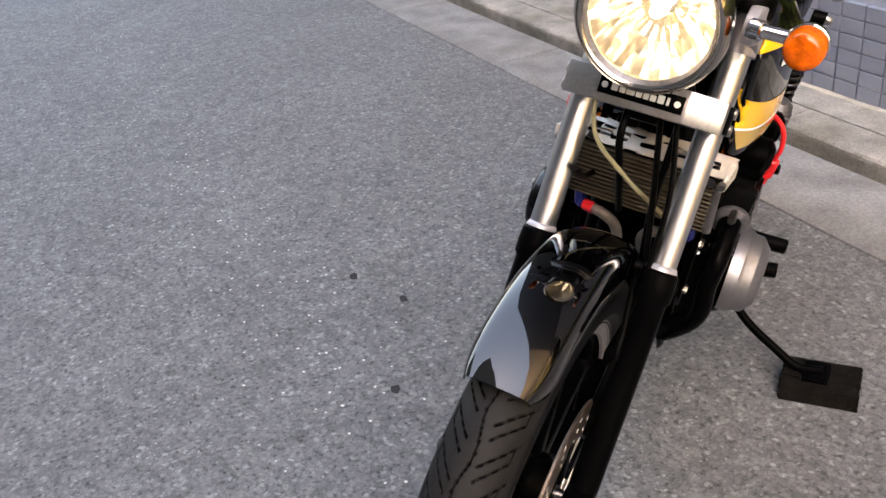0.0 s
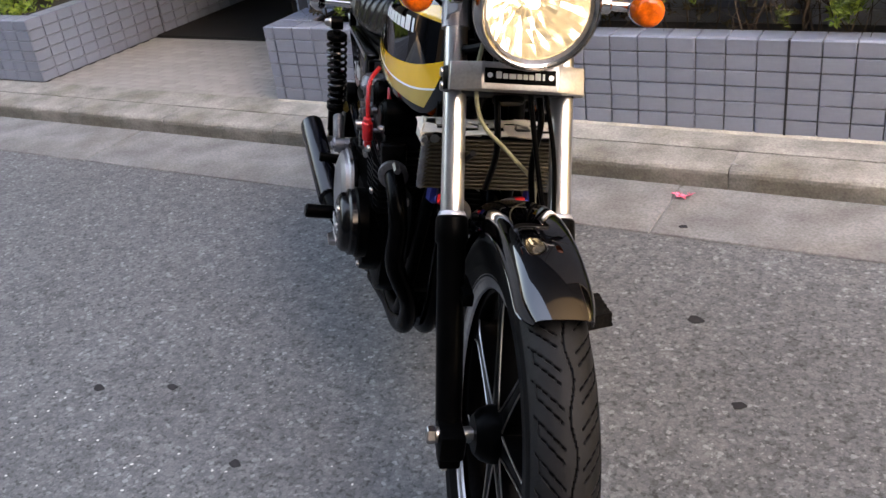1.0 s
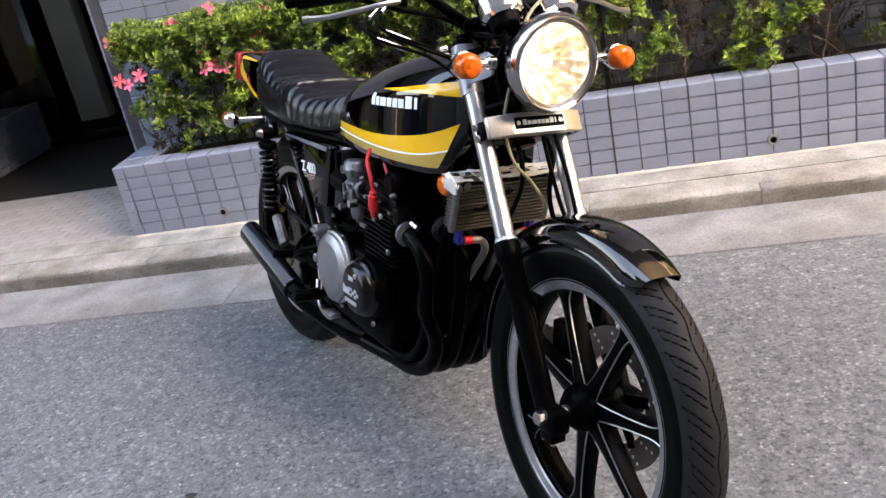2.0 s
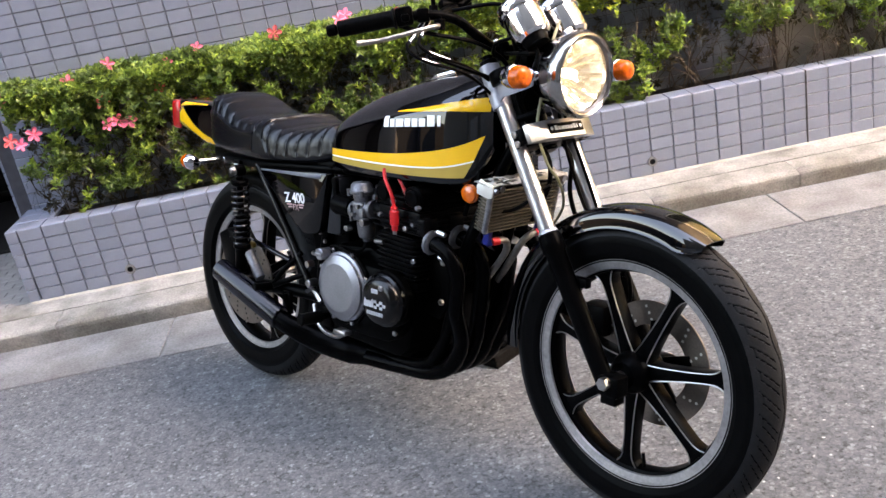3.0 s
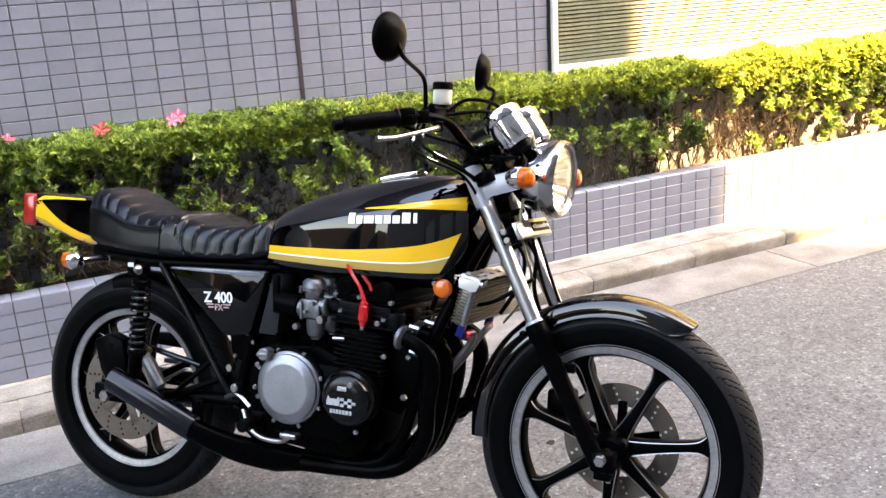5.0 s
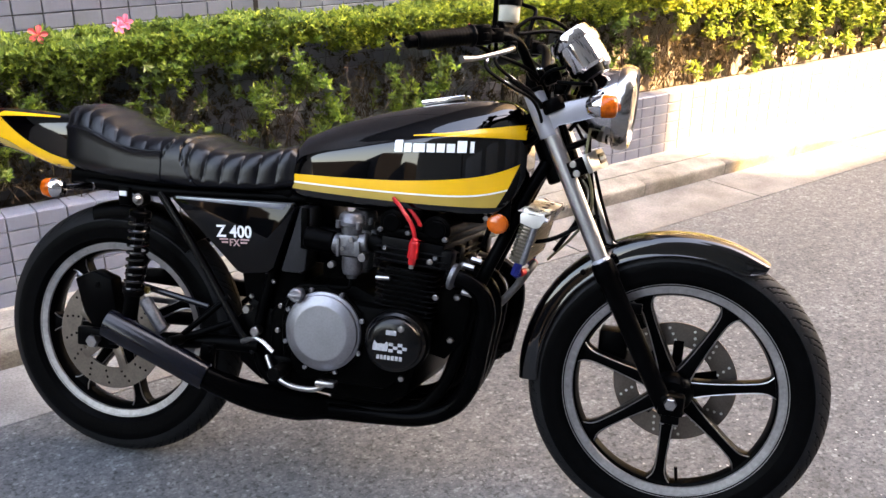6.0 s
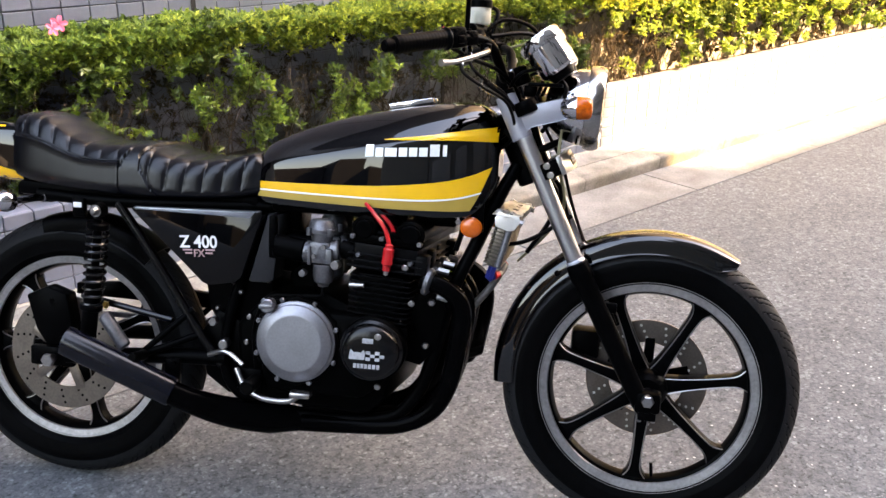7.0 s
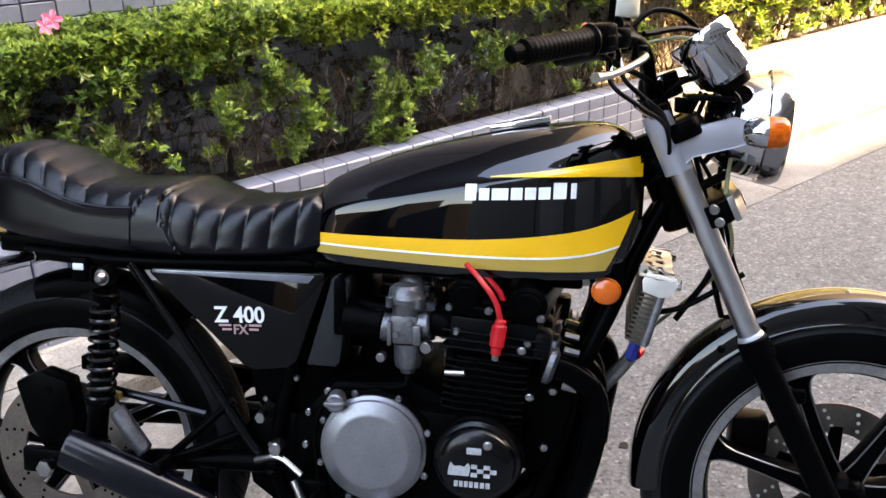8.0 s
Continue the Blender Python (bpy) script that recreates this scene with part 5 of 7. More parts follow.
for s in (-1, 1):
    def B(x, y, z):
        return Vector((x, s * y + FY, z))
    a, b = B(-0.462, 0.270, 1.101), B(-0.545, 0.362, 1.080)
    d = (b - a).normalized()
    ln = (b - a).length
    prof = [(0.0115, 0.0), (0.022, 0.0), (0.023, 0.004), (0.019, 0.007)]
    for i in range(14):
        z = 0.010 + i * (ln - 0.016) / 14
        prof += [(0.0180, z), (0.0183, z + 0.002), (0.0183, z + 0.0055), (0.0180, z + 0.0066)]
    prof += [(0.0175, ln), (0.012, ln + 0.002)]
    part("grip", lathe(prof, 24, along(a, b)), CABLE, bar, "black ribbed rubber grip")
    part("bar_end", lathe([(0.0, 0.026), (0.010, 0.026), (0.0125, 0.023), (0.0125, 0.006), (0.009, 0.003), (0.009, -0.01)], 20, along(b, b + d)), SATIN, bar)
    part("switch_housing", merge(box(-0.019, 0.019, -0.021, 0.021, -0.038, 0.0, 0.007, along(a, b)), box(0.010, 0.022, -0.012, 0.004, -0.030, -0.012, 0.003, along(a, b))), SATIN, bar)
    part("switch_button", rod(a + Vector((-0.018, 0, 0.012)) - d * 0.018, a + Vector((-0.026, 0, 0.016)) - d * 0.018, 0.006, segs=12), RED if s < 0 else IVORY, bar)
    piv = B(-0.394, 0.205, 1.086)
    part("lever_perch", merge(box(-0.014, 0.014, -0.015, 0.015, -0.014, 0.014, 0.005, along(B(-0.425, 0.225, 1.106), B(-0.47, 0.28, 1.1))), rod(piv + Vector((0, 0, -0.012)), piv + Vector((0, 0, 0.012)), 0.012, segs=16, bevel=0.002)), SATIN, bar)
    part("hand_lever", tube([B(-0.392, 0.205, 1.084), B(-0.386, 0.240, 1.080), B(-0.402, 0.290, 1.068), B(-0.428, 0.345, 1.055), B(-0.448, 0.388, 1.050)], [0.0070, 0.0056, 0.0052, 0.0050, 0.0072], 12, 6), STEEL, bar, "polished hand lever")
    # mirrors: a bent black stem and a round head with its glass to the rear
    mir = group("mirror", bike, "round black mirror on a bent stem")
    base, head = B(-0.440, 0.180, 1.112), (B(-0.434, 0.362, 1.266) if s < 0 else B(-0.500, 0.282, 1.256))
    part("mirror_stem", tube([base, base + Vector((0.002, s * 0.006, 0.040)), base + Vector((0.006, s * 0.030, 0.085)), head + Vector((0.020, -s * 0.020, -0.040)), head + Vector((0.014, 0, -0.012))], 0.0052, 10, 6), SATIN, mir)
    part("mirror_mount", rod(base + Vector((0, 0, -0.012)), base + Vector((0, 0, 0.016)), 0.0105, segs=6, bevel=0.001), SATIN, mir)
    mm = along(head, head + Vector((-1, -s * 0.18, 0.10)))
    part("mirror_head", lathe([(0, -0.020), (0.016, -0.0195), (0.034, -0.014), (0.047, -0.004), (0.0525, 0.006), (0.0525, 0.010), (0.050, 0.010), (0, 0.006)], 44, mm), SATIN, mir)
    part("mirror_glass", lathe([(0, 0.0095), (0.050, 0.0095)], 44, mm), MIRROR, mir, "mirror glass")
mc = Vector((-0.421, -0.120, 1.124))
res = group("brake_reservoir", bike, "milky brake reservoir with a black screw cap")
part("reservoir_pot", lathe([(0, 0.016), (0.020, 0.016), (0.0225, 0.020), (0.0225, 0.050), (0.0, 0.052)], 32, Matrix.Translation(mc)), MILK, res)
part("reservoir_cap", lathe([(0.0, 0.068), (0.022, 0.068), (0.0245, 0.065), (0.0245, 0.050), (0.0, 0.050)], 32, Matrix.Translation(mc)), CABLE, res, "black screw cap")
part("master_cylinder", merge(rod(mc + Vector((0.010, 0.035, 0.004)), mc + Vector((-0.012, -0.035, 0.004)), 0.0125, segs=18, bevel=0.002), rod(mc, mc + Vector((0, 0, 0.018)), 0.010, segs=14), tube([mc, mc + Vector((0.01, -0.04, -0.012)), Vector((-0.405, -0.19, 1.10))], 0.011, 12, 4)), SATIN, res)

# cables and hoses at the front

def cable(points, radius, material=CABLE, label=""):
    part("cable", tube(points, radius, 8, 8), material, bike, label)


cable([(-0.43, -0.19, 1.098), (-0.415, -0.235, 1.052), (-0.385, -0.225, 1.024), (-0.350, -0.145, 0.992), (-0.345, -0.05, 0.93), (-0.42, -0.02, 0.86)], 0.0036)
cable([(-0.44, -0.20, 1.090), (-0.430, -0.255, 1.042), (-0.390, -0.245, 1.012), (-0.345, -0.150, 0.975), (-0.345, -0.06, 0.90), (-0.43, -0.03, 0.84)], 0.0036)
cable([(-0.385, -0.225, 1.020), (-0.350, -0.145, 0.988), (-0.335, -0.06, 0.95), (-0.330, -0.03, 0.88)], 0.0050)
cable([(-0.39, -0.16, 1.115), (-0.31, -0.08, 1.125), (-0.240, 0.0, 1.07), (-0.235, 0.02, 1.0), (-0.245, 0.03, 0.88), (-0.215, 0.06, 0.72), (-0.17, 0.085, 0.60)], 0.0045)
cable([(-0.41, 0.20, 1.105), (-0.31, 0.12, 1.12), (-0.228, -0.01, 1.06), (-0.232, -0.03, 0.98), (-0.24, -0.05, 0.87), (-0.222, -0.040, 0.79), (-0.228, 0.012, 0.735), (-0.268, 0.072, 0.67), (-0.33, 0.10, 0.60)], 0.0034, CABLE_OLIVE, "olive clutch cable")
cable([(-0.262, -0.01, 0.82), (-0.240, -0.008, 0.78), (-0.252, 0.0, 0.72), (-0.30, 0.0, 0.64)], 0.0055)
cable([(-0.262, 0.06, 0.82), (-0.236, 0.062, 0.78), (-0.235, 0.058, 0.70), (-0.205, 0.07, 0.60)], 0.0055)
cable([(-0.285, -0.055, 1.03), (-0.30, -0.06, 0.96), (-0.27, -0.035, 0.86)], 0.0045)
cable([(-0.285, 0.075, 1.03), (-0.30, 0.07, 0.96), (-0.24, 0.06, 0.85), (-0.19, 0.085, 0.70), (-0.06, 0.075, 0.42)], 0.0040)
cable([(-0.24, -0.03, 0.90), (-0.30, -0.07, 0.88), (-0.36, -0.07, 0.92)], 0.008)
cable([(-0.175, 0.07, 0.62), (-0.10, 0.085, 0.56), (-0.075, 0.078, 0.48), (-0.12, 0.07, 0.43)], 0.0045)
cable([(-0.20, -0.05, 0.74), (-0.29, -0.06, 0.68), (-0.36, -0.055, 0.66)], 0.0050)
for pts, r in (([(-0.455, -0.255, 1.085), (-0.42, -0.19, 1.066), (-0.375, -0.10, 1.045), (-0.34, -0.045, 1.00), (-0.33, -0.02, 0.93)], 0.0048),
               ([(-0.455, 0.275, 1.085), (-0.42, 0.21, 1.066), (-0.375, 0.12, 1.045), (-0.34, 0.065, 1.00), (-0.33, 0.03, 0.93)], 0.0048),
               ([(-0.415, -0.115, 1.120), (-0.375, -0.075, 1.155), (-0.315, -0.02, 1.140), (-0.27, 0.01, 1.06), (-0.26, 0.02, 0.96)], 0.0045),
               ([(-0.30, -0.07, 1.055), (-0.335, -0.085, 1.04), (-0.355, -0.06, 1.00), (-0.33, -0.03, 0.94)], 0.0042),
               ([(-0.30, 0.09, 1.055), (-0.335, 0.105, 1.04), (-0.355, 0.07, 1.00), (-0.33, 0.03, 0.94)], 0.0042),
               ([(-0.27, -0.05, 1.045), (-0.235, -0.055, 1.02), (-0.245, -0.07, 0.97), (-0.28, -0.06, 0.92)], 0.0050)):
    part("wiring", tube(pts, r, 8, 6), CABLE, bike)
part("ignition_switch", merge(rod((-0.335, 0.012, 1.020), (-0.352, 0.012, 1.058), 0.021, segs=22, bevel=0.003)), SATIN, bike, "black ignition switch")
for y in (-0.03, 0.054):
    for x in (-0.385, -0.359):
        part("clamp_screw", lathe([(0, 0.005), (0.0045, 0.005), (0.006, 0.003), (0.006, 0)], 12, Matrix.Translation((x, y, 1.047))), CHROME, bike)
for a, b in (((-0.43, -0.19, 1.098), (-0.418, -0.225, 1.062)), ((-0.44, -0.20, 1.090), (-0.432, -0.246, 1.050)), ((-0.392, -0.229, 1.028), (-0.368, -0.188, 1.010)), ((-0.394, -0.247, 1.014), (-0.368, -0.200, 0.995))):
    part("cable_ferrule", rod(a, b, 0.0052, segs=12, bevel=0.001), CHROME, bike, "chrome cable ferrule")
part("front_caliper", merge(box(-0.185, -0.118, 0.040, 0.100, 0.385, 0.460, 0.010), rod((-0.150, 0.10, 0.424), (-0.150, 0.112, 0.424), 0.020, segs=20, bevel=0.003)), SATIN, bike, "black brake caliper")

# -- oil cooler --
cooler = group("oil_cooler", bike, "oil cooler with olive fins and pale pierced brackets")
C = Matrix.Translation((-0.352, FY - 0.002, 0.676)) @ pose(0, 0, 0, 0, 14, 0)
for i in range(13):
    z = -0.052 + i * 0.0082
    part("cooling_fin", box(-0.020, 0.020, -0.117, 0.117, z - 0.0018, z + 0.0018, 0.0006, C, 1), COOLER, cooler)
part("cooler_core", box(-0.014, 0.014, -0.103, 0.103, -0.055, 0.052, 0, C), CABLE, cooler)
for s in (-1, 1):
    part("end_tank", box(-0.013, 0.013, s * 0.110 - 0.005, s * 0.110 + 0.005, -0.058, 0.056, 0.003, C), DISC, cooler)


def pierced(x0, x1, y0, y1, z, t, holes):
    """A thin plate with long slots cut through it."""
    bm = bmesh.new()
    xs = sorted({x0, x1, *[h[0] for h in holes], *[h[1] for h in holes]})
    ys = sorted({y0, y1, *[h[2] for h in holes], *[h[3] for h in holes]})
    for xa, xb in zip(xs, xs[1:]):
        for ya, yb in zip(ys, ys[1:]):
            cx, cy = (xa + xb) / 2, (ya + yb) / 2
            if not any(h[0] < cx < h[1] and h[2] < cy < h[3] for h in holes):
                cell = box(xa, xb, ya, yb, z, z + t)
                me = bpy.data.meshes.new("tmp")
                cell.to_mesh(me)
                cell.free()
                bm.from_mesh(me)
                bpy.data.meshes.remove(me)
    bmesh.ops.remove_doubles(bm, verts=bm.verts[:], dist=1e-6)
    return bm


top = pierced(-0.026, 0.030, -0.128, 0.128, 0.060, 0.0025, [(0.002, 0.014, y - 0.014, y + 0.014) for y in (-0.085, -0.04, 0.005, 0.05, 0.095)] + [(-0.014, -0.006, y - 0.010, y + 0.010) for y in (-0.06, -0.015, 0.03, 0.075)])
bend = random.Random(4)
for v in top.verts:
    v.co += Vector((bend.uniform(-0.003, 0.003), bend.uniform(-0.002, 0.002), 0.0))
wave = {round(v.co.y, 3): bend.uniform(-0.004, 0.006) for v in top.verts}
for v in top.verts:
    v.co.z += wave[round(v.co.y, 3)] * 0.18 + 0.0012 * math.sin(55 * v.co.y + 40 * v.co.x)
top.transform(C @ pose(0, 0, 0, 0, -4, 0))
part("cooler_bracket", top, IVORY, cooler, "pale pierced mounting plate")
for s in (-1, 1):
    side = plate([(-0.018, 0.034), (0.012, 0.030), (0.024, 0.036), (0.032, 0.058), (0.026, 0.070), (-0.006, 0.064), (-0.020, 0.068), (-0.024, 0.050)], s * 0.124 - 0.002, s * 0.124 + 0.002, 0.0008)
    for v in side.verts:
        v.co.y += 0.005 * math.sin(70 * v.co.x + 50 * v.co.z + s)
    side.transform(C)
    part("tank_tube", rod(C @ Vector((0.013, s * 0.114, -0.056)), C @ Vector((0.013, s * 0.114, 0.046)), 0.0075, segs=14, bevel=0.002), CAST, cooler, "grey end tank")
    part("bracket_lug", side, IVORY, cooler)
    part("lug_bolt", merge(rod(C @ Vector((0.030, s * 0.122, 0.057)), C @ Vector((0.038, s * 0.122, 0.057)), 0.006, segs=6), lathe([(0, 0.0375), (0.008, 0.0375), (0.008, 0.0365), (0, 0.0365)], 18, C @ pose(0, s * 0.105, 0.060, 0, 90, 0))), STEEL, cooler)
    a = C @ Vector((0.002, s * 0.088, -0.056))
    b = a + Vector((-0.010, 0, -0.034))
    part("hose_fitting", rod(a, b, 0.0105, segs=6, bevel=0.001), BLUE, cooler, "blue anodised fitting")
    c = b + Vector((0.010, -s * 0.010, 0.004))
    part("hose_collar", rod(c, c + Vector((0.006, -s * 0.018, 0.001)), 0.0095, segs=12, bevel=0.001), RED, cooler, "red anodised collar")
    part("oil_hose", tube([c + Vector((0.005, -s * 0.016, 0.001)), c + Vector((0.008, -s * 0.034, -0.001)), c + Vector((-0.002, -s * 0.052, -0.018)), c + Vector((-0.022, -s * 0.058, -0.05)), c + Vector((-0.085, -s * 0.05, -0.13))], 0.0085, 12, 6), BRAID, cooler, "braided steel oil hose")
    part("fitting_elbow", rod(b, c, 0.0085, segs=10, bevel=0.001), BLUE, cooler)


# -- tank --
T_TOP = [(-0.925, 0.806), (-0.905, 0.846), (-0.866, 0.870), (-0.76, 0.911), (-0.65, 0.940), (-0.515, 0.968), (-0.43, 0.973), (-0.39, 0.955), (-0.372, 0.925)]
T_LOW = [(-0.925, 0.742), (-0.905, 0.722), (-0.86, 0.716), (-0.55, 0.716), (-0.46, 0.717), (-0.42, 0.724), (-0.395, 0.750), (-0.372, 0.80)]
T_WIDE = [(-0.925, 0.092), (-0.89, 0.112), (-0.80, 0.132), (-0.65, 0.149), (-0.55, 0.148), (-0.46, 0.128), (-0.40, 0.098), (-0.372, 0.074)]
T_SHOULDER = [(-0.925, 0.79), (-0.87, 0.822), (-0.75, 0.850), (-0.60, 0.880), (-0.45, 0.905), (-0.372, 0.905)]


def tank_half(x):
    """Half a section of the tank: (y, z) from the bottom's middle to the top's."""
    w, lo, hi, sh = (curve_at(c, x) for c in (T_WIDE, T_LOW, T_TOP, T_SHOULDER))
    sh = min(sh, hi - 0.012)
    ctrl = [(0, lo), (w * 0.7, lo), (w * 0.95, lo + 0.003), (w * 0.993, lo + 0.014), (w, lo + 0.45 * (sh - lo)), (w * 0.985, sh - 0.016), (w * 0.925, sh + 0.001),
            (w * 0.74, sh + 0.50 * (hi - sh)), (w * 0.42, hi - 0.08 * (hi - sh)), (0, hi)]
    return [(p.x, p.y) for p in spline([(y, z, 0) for y, z in ctrl], 5)]


xs = [-0.925 + (0.925 - 0.372) * i / 48 for i in range(49)]
rings = []
for x in xs:
    h = tank_half(x)
    rings.append([(x, y, z) for y, z in h] + [(x, -y, z) for y, z in reversed(h[1:-1])])
tank = part("fuel_tank", loft(rings), BLACK, bike, "glossy black fuel tank with yellow and gold stripes")


def tank_y(x, z):
    h = tank_half(x)
    best = 0.0
    for (y0, z0), (y1, z1) in zip(h, h[1:]):
        if min(z0, z1) <= z <= max(z0, z1) and abs(z1 - z0) > 1e-9:
            best = max(best, y0 + (y1 - y0) * (z - z0) / (z1 - z0))
    return best


def tank_band(name, low, high, x0, x1, side, material, lift=0.0009, label="", front=None, cols=44, lines=9):
    """A painted band on the tank between two lines, a paint's thickness proud."""
    bm = bmesh.new()
    grid = []
    for i in range(cols + 1):
        row = []
        for j in range(lines + 1):
            x = x0 + (x1 - x0) * i / cols
            if front:
                x = x0 + (x1 + front * (1 - j / lines) - x0) * i / cols
            z = curve_at(low, x) + (curve_at(high, x) - curve_at(low, x)) * j / lines
            row.append(bm.verts.new((x, side * (tank_y(x, z) + lift), z)))
        grid.append(row)
    for a, b in zip(grid, grid[1:]):
        for j in range(lines):
            bm.faces.new((a[j], b[j], b[j + 1], a[j + 1]))
    return part(name, bm, material, tank, label)


S_TOP = [(-0.90, 0.772), (-0.75, 0.776), (-0.60, 0.783), (-0.48, 0.799), (-0.42, 0.817), (-0.372, 0.842)]
S_MID = [(-0.90, 0.752), (-0.75, 0.7515), (-0.60, 0.752), (-0.50, 0.755), (-0.44, 0.764), (-0.372, 0.786)]
S_LOW = [(-0.90, 0.738), (-0.75, 0.735), (-0.60, 0.7335), (-0.48, 0.734), (-0.42, 0.737), (-0.372, 0.745)]
U_TOP = [(-0.60, 0.8845), (-0.52, 0.897), (-0.45, 0.911), (-0.374, 0.924)]
U_LOW = [(-0.60, 0.8830), (-0.52, 0.887), (-0.45, 0.890), (-0.374, 0.890)]
for s in (-1, 1):
    tank_band("yellow_stripe", [(x, z + 0.0035) for x, z in S_MID], S_TOP, -0.90, -0.384, s, YELLOW, label="yellow stripe", front=-0.020)
    tank_band("white_line", S_MID, [(x, z + 0.0035) for x, z in S_MID], -0.90, -0.403, s, WHITE, label="thin white line", lines=2, front=-0.003)
    tank_band("gold_stripe", S_LOW, S_MID, -0.90, -0.406, s, GOLD, label="dull gold stripe", front=-0.018)
    tank_band("upper_stripe", U_LOW, U_TOP, -0.60, -0.376, s, YELLOW, label="tapering yellow stripe", lines=5)
    for u, w, h in LETTERS:
        u, w = (u, w) if s < 0 else (0.93 - u - w, w)
        x0, x1, tall = -0.640 + u * 0.178, -0.640 + (u + w) * 0.178, 0.026 * h
        slope = 0.062
        bm = bmesh.new()
        grid = []
        for i in range(4):
            x = x0 + (x1 - x0) * i / 3
            grid.append([bm.verts.new((x, s * (tank_y(x, z) + 0.0016), z)) for z in (0.8445 + slope * (x + 0.64) + tall * j / 3 for j in range(4))])
        for a, b in zip(grid, grid[1:]):
            for j in range(3):
                bm.faces.new((a[j], b[j], b[j + 1], a[j + 1]))
        part("lettering_bar", bm, WHITE, tank, "white bar in place of lettering")
cap = group("fuel_cap", bike, "flush chrome-edged fuel cap")
cm = Matrix.Translation((-0.566, 0.0, 0.9625)) @ pose(0, 0, 0, 0, -12, 0)
part("cap_lid", box(-0.045, 0.045, -0.030, 0.030, -0.004, 0.009, 0.005, cm), SATIN, cap)
part("cap_trim", merge(box(-0.048, 0.048, -0.034, -0.028, -0.003, 0.0085, 0.002, cm), box(-0.048, 0.048, 0.028, 0.034, -0.003, 0.0085, 0.002, cm)), CHROME, cap)

# -- seat --
SEAT_TOP = [(-1.612, 0.830), (-1.595, 0.876), (-1.545, 0.898), (-1.48, 0.890), (-1.42, 0.864), (-1.36, 0.842), (-1.30, 0.838), (-1.24, 0.842), (-1.19, 0.842), (-1.14, 0.826), (-1.07, 0.816), (-0.98, 0.824), (-0.915, 0.838), (-0.895, 0.826)]
SEAT_LOW = [(-1.612, 0.772), (-1.56, 0.744), (-1.46, 0.730), (-1.35, 0.722), (-1.18, 0.718), (-0.98, 0.724), (-0.895, 0.738)]
SEAT_WIDE = [(-1.612, 0.070), (-1.56, 0.108), (-1.45, 0.128), (-1.30, 0.142), (-1.18, 0.147), (-1.05, 0.140), (-0.95, 0.124), (-0.895, 0.112)]
rings = []
N = 280
for i in range(N + 1):
    x = -1.612 + (1.612 - 0.895) * i / N
    w, lo, hi = (curve_at(c, x) for c in (SEAT_WIDE, SEAT_LOW, SEAT_TOP))
    k = 0.62 if x < -1.24 else 0.55
    ctrl = [(0, lo), (w * 0.8, lo), (w * 0.985, lo + 0.010), (w, lo + 0.35 * (hi - lo)), (w * 0.965, lo + 0.66 * (hi - lo)), (w * 0.82, lo + 0.90 * (hi - lo)), (w * 0.5, hi - 0.004), (0, hi)]
    half = [(p.x, p.y) for p in spline([(y, z, 0) for y, z in ctrl], 5)]
    ring = []
    for y, z in half:
        f = (z - lo) / max(0.02, hi - lo)
        turn = 0.035 * max(0.0, f - 0.55) / 0.45
        back_edge, front_edge = -1.250 + turn, -1.212 + turn + 0.085 * max(0.0, 0.78 - f)
        front = x > front_edge
        # the passenger's part is pleated on top alone, the rider's down its sides too
        lean = 0.12 * max(0.0, 0.9 - f) * (hi - lo) if front else -0.2 * max(0.0, 0.9 - f) * (hi - lo)
        ph = ((x + lean + 1.215) / 0.047) % 1.0
        puff = math.sqrt(max(0.0, 1 - (2 * ph - 1) ** 2))
        on = 1.0 if (f > 0.16 if front else f > 0.62) and x < -0.905 else 0.0
        amp = (0.0044 if front else 0.0032) * on * min(1.0, (f - (0.1 if front else 0.58)) * 6) * (1.0 if -1.60 < x else 0.0)
        add = amp * (puff - 1.0)
        if not front and abs(f - 0.62) < 0.035:
            add += 0.003
        if back_edge < x < front_edge:
            add = 0.0008
        if min(abs(x - back_edge), abs(x - front_edge)) < 0.0032:
            add = -0.0030
        s = (y + add * min(1, y / (0.4 * w)), z + add * min(1.0, max(0.0, (f - 0.3) * 2)))
        ring.append(s)
    rings.append([(x, y, z) for y, z in ring] + [(x, -y, z) for y, z in reversed(ring[1:-1])])
seat = part("seat", loft(rings), LEATHER, bike, "pleated black vinyl double seat")
part("seat_piping", tube([(x, -(curve_at(SEAT_WIDE, x) * 0.955 + 0.002), curve_at(SEAT_LOW, x) + 0.66 * (curve_at(SEAT_TOP, x) - curve_at(SEAT_LOW, x))) for x in (-1.58, -1.52, -1.45, -1.38, -1.31, -1.27, -1.250)], 0.0024, 8, 6), LEATHER, seat)
part("seat_base", box(-1.56, -0.90, -0.105, 0.105, 0.700, 0.735, 0.01), SATIN, bike)

# -- tail --
TAIL = [(-1.54, 0.868, 0.730, 0.105), (-1.62, 0.869, 0.734, 0.098), (-1.70, 0.870, 0.752, 0.090), (-1.78, 0.868, 0.766, 0.080), (-1.832, 0.862, 0.772, 0.072)]
rings = []
for i in range(25):
    x = -1.54 - 0.292 * i / 24
    hi, lo, w = (curve_at([(r[0], r[k]) for r in reversed(TAIL)], x) for k in (1, 2, 3))
    ctrl = [(0, lo), (w * 0.7, lo), (w * 0.96, lo + 0.014), (w, lo + 0.4 * (hi - lo)), (w * 0.95, hi - 0.02), (w * 0.75, hi - 0.003), (0, hi)]
    h = [(p.x, p.y) for p in spline([(y, z, 0) for y, z in ctrl], 4)]
    rings.append([(x, y, z) for y, z in h] + [(x, -y, z) for y, z in reversed(h[1:-1])])
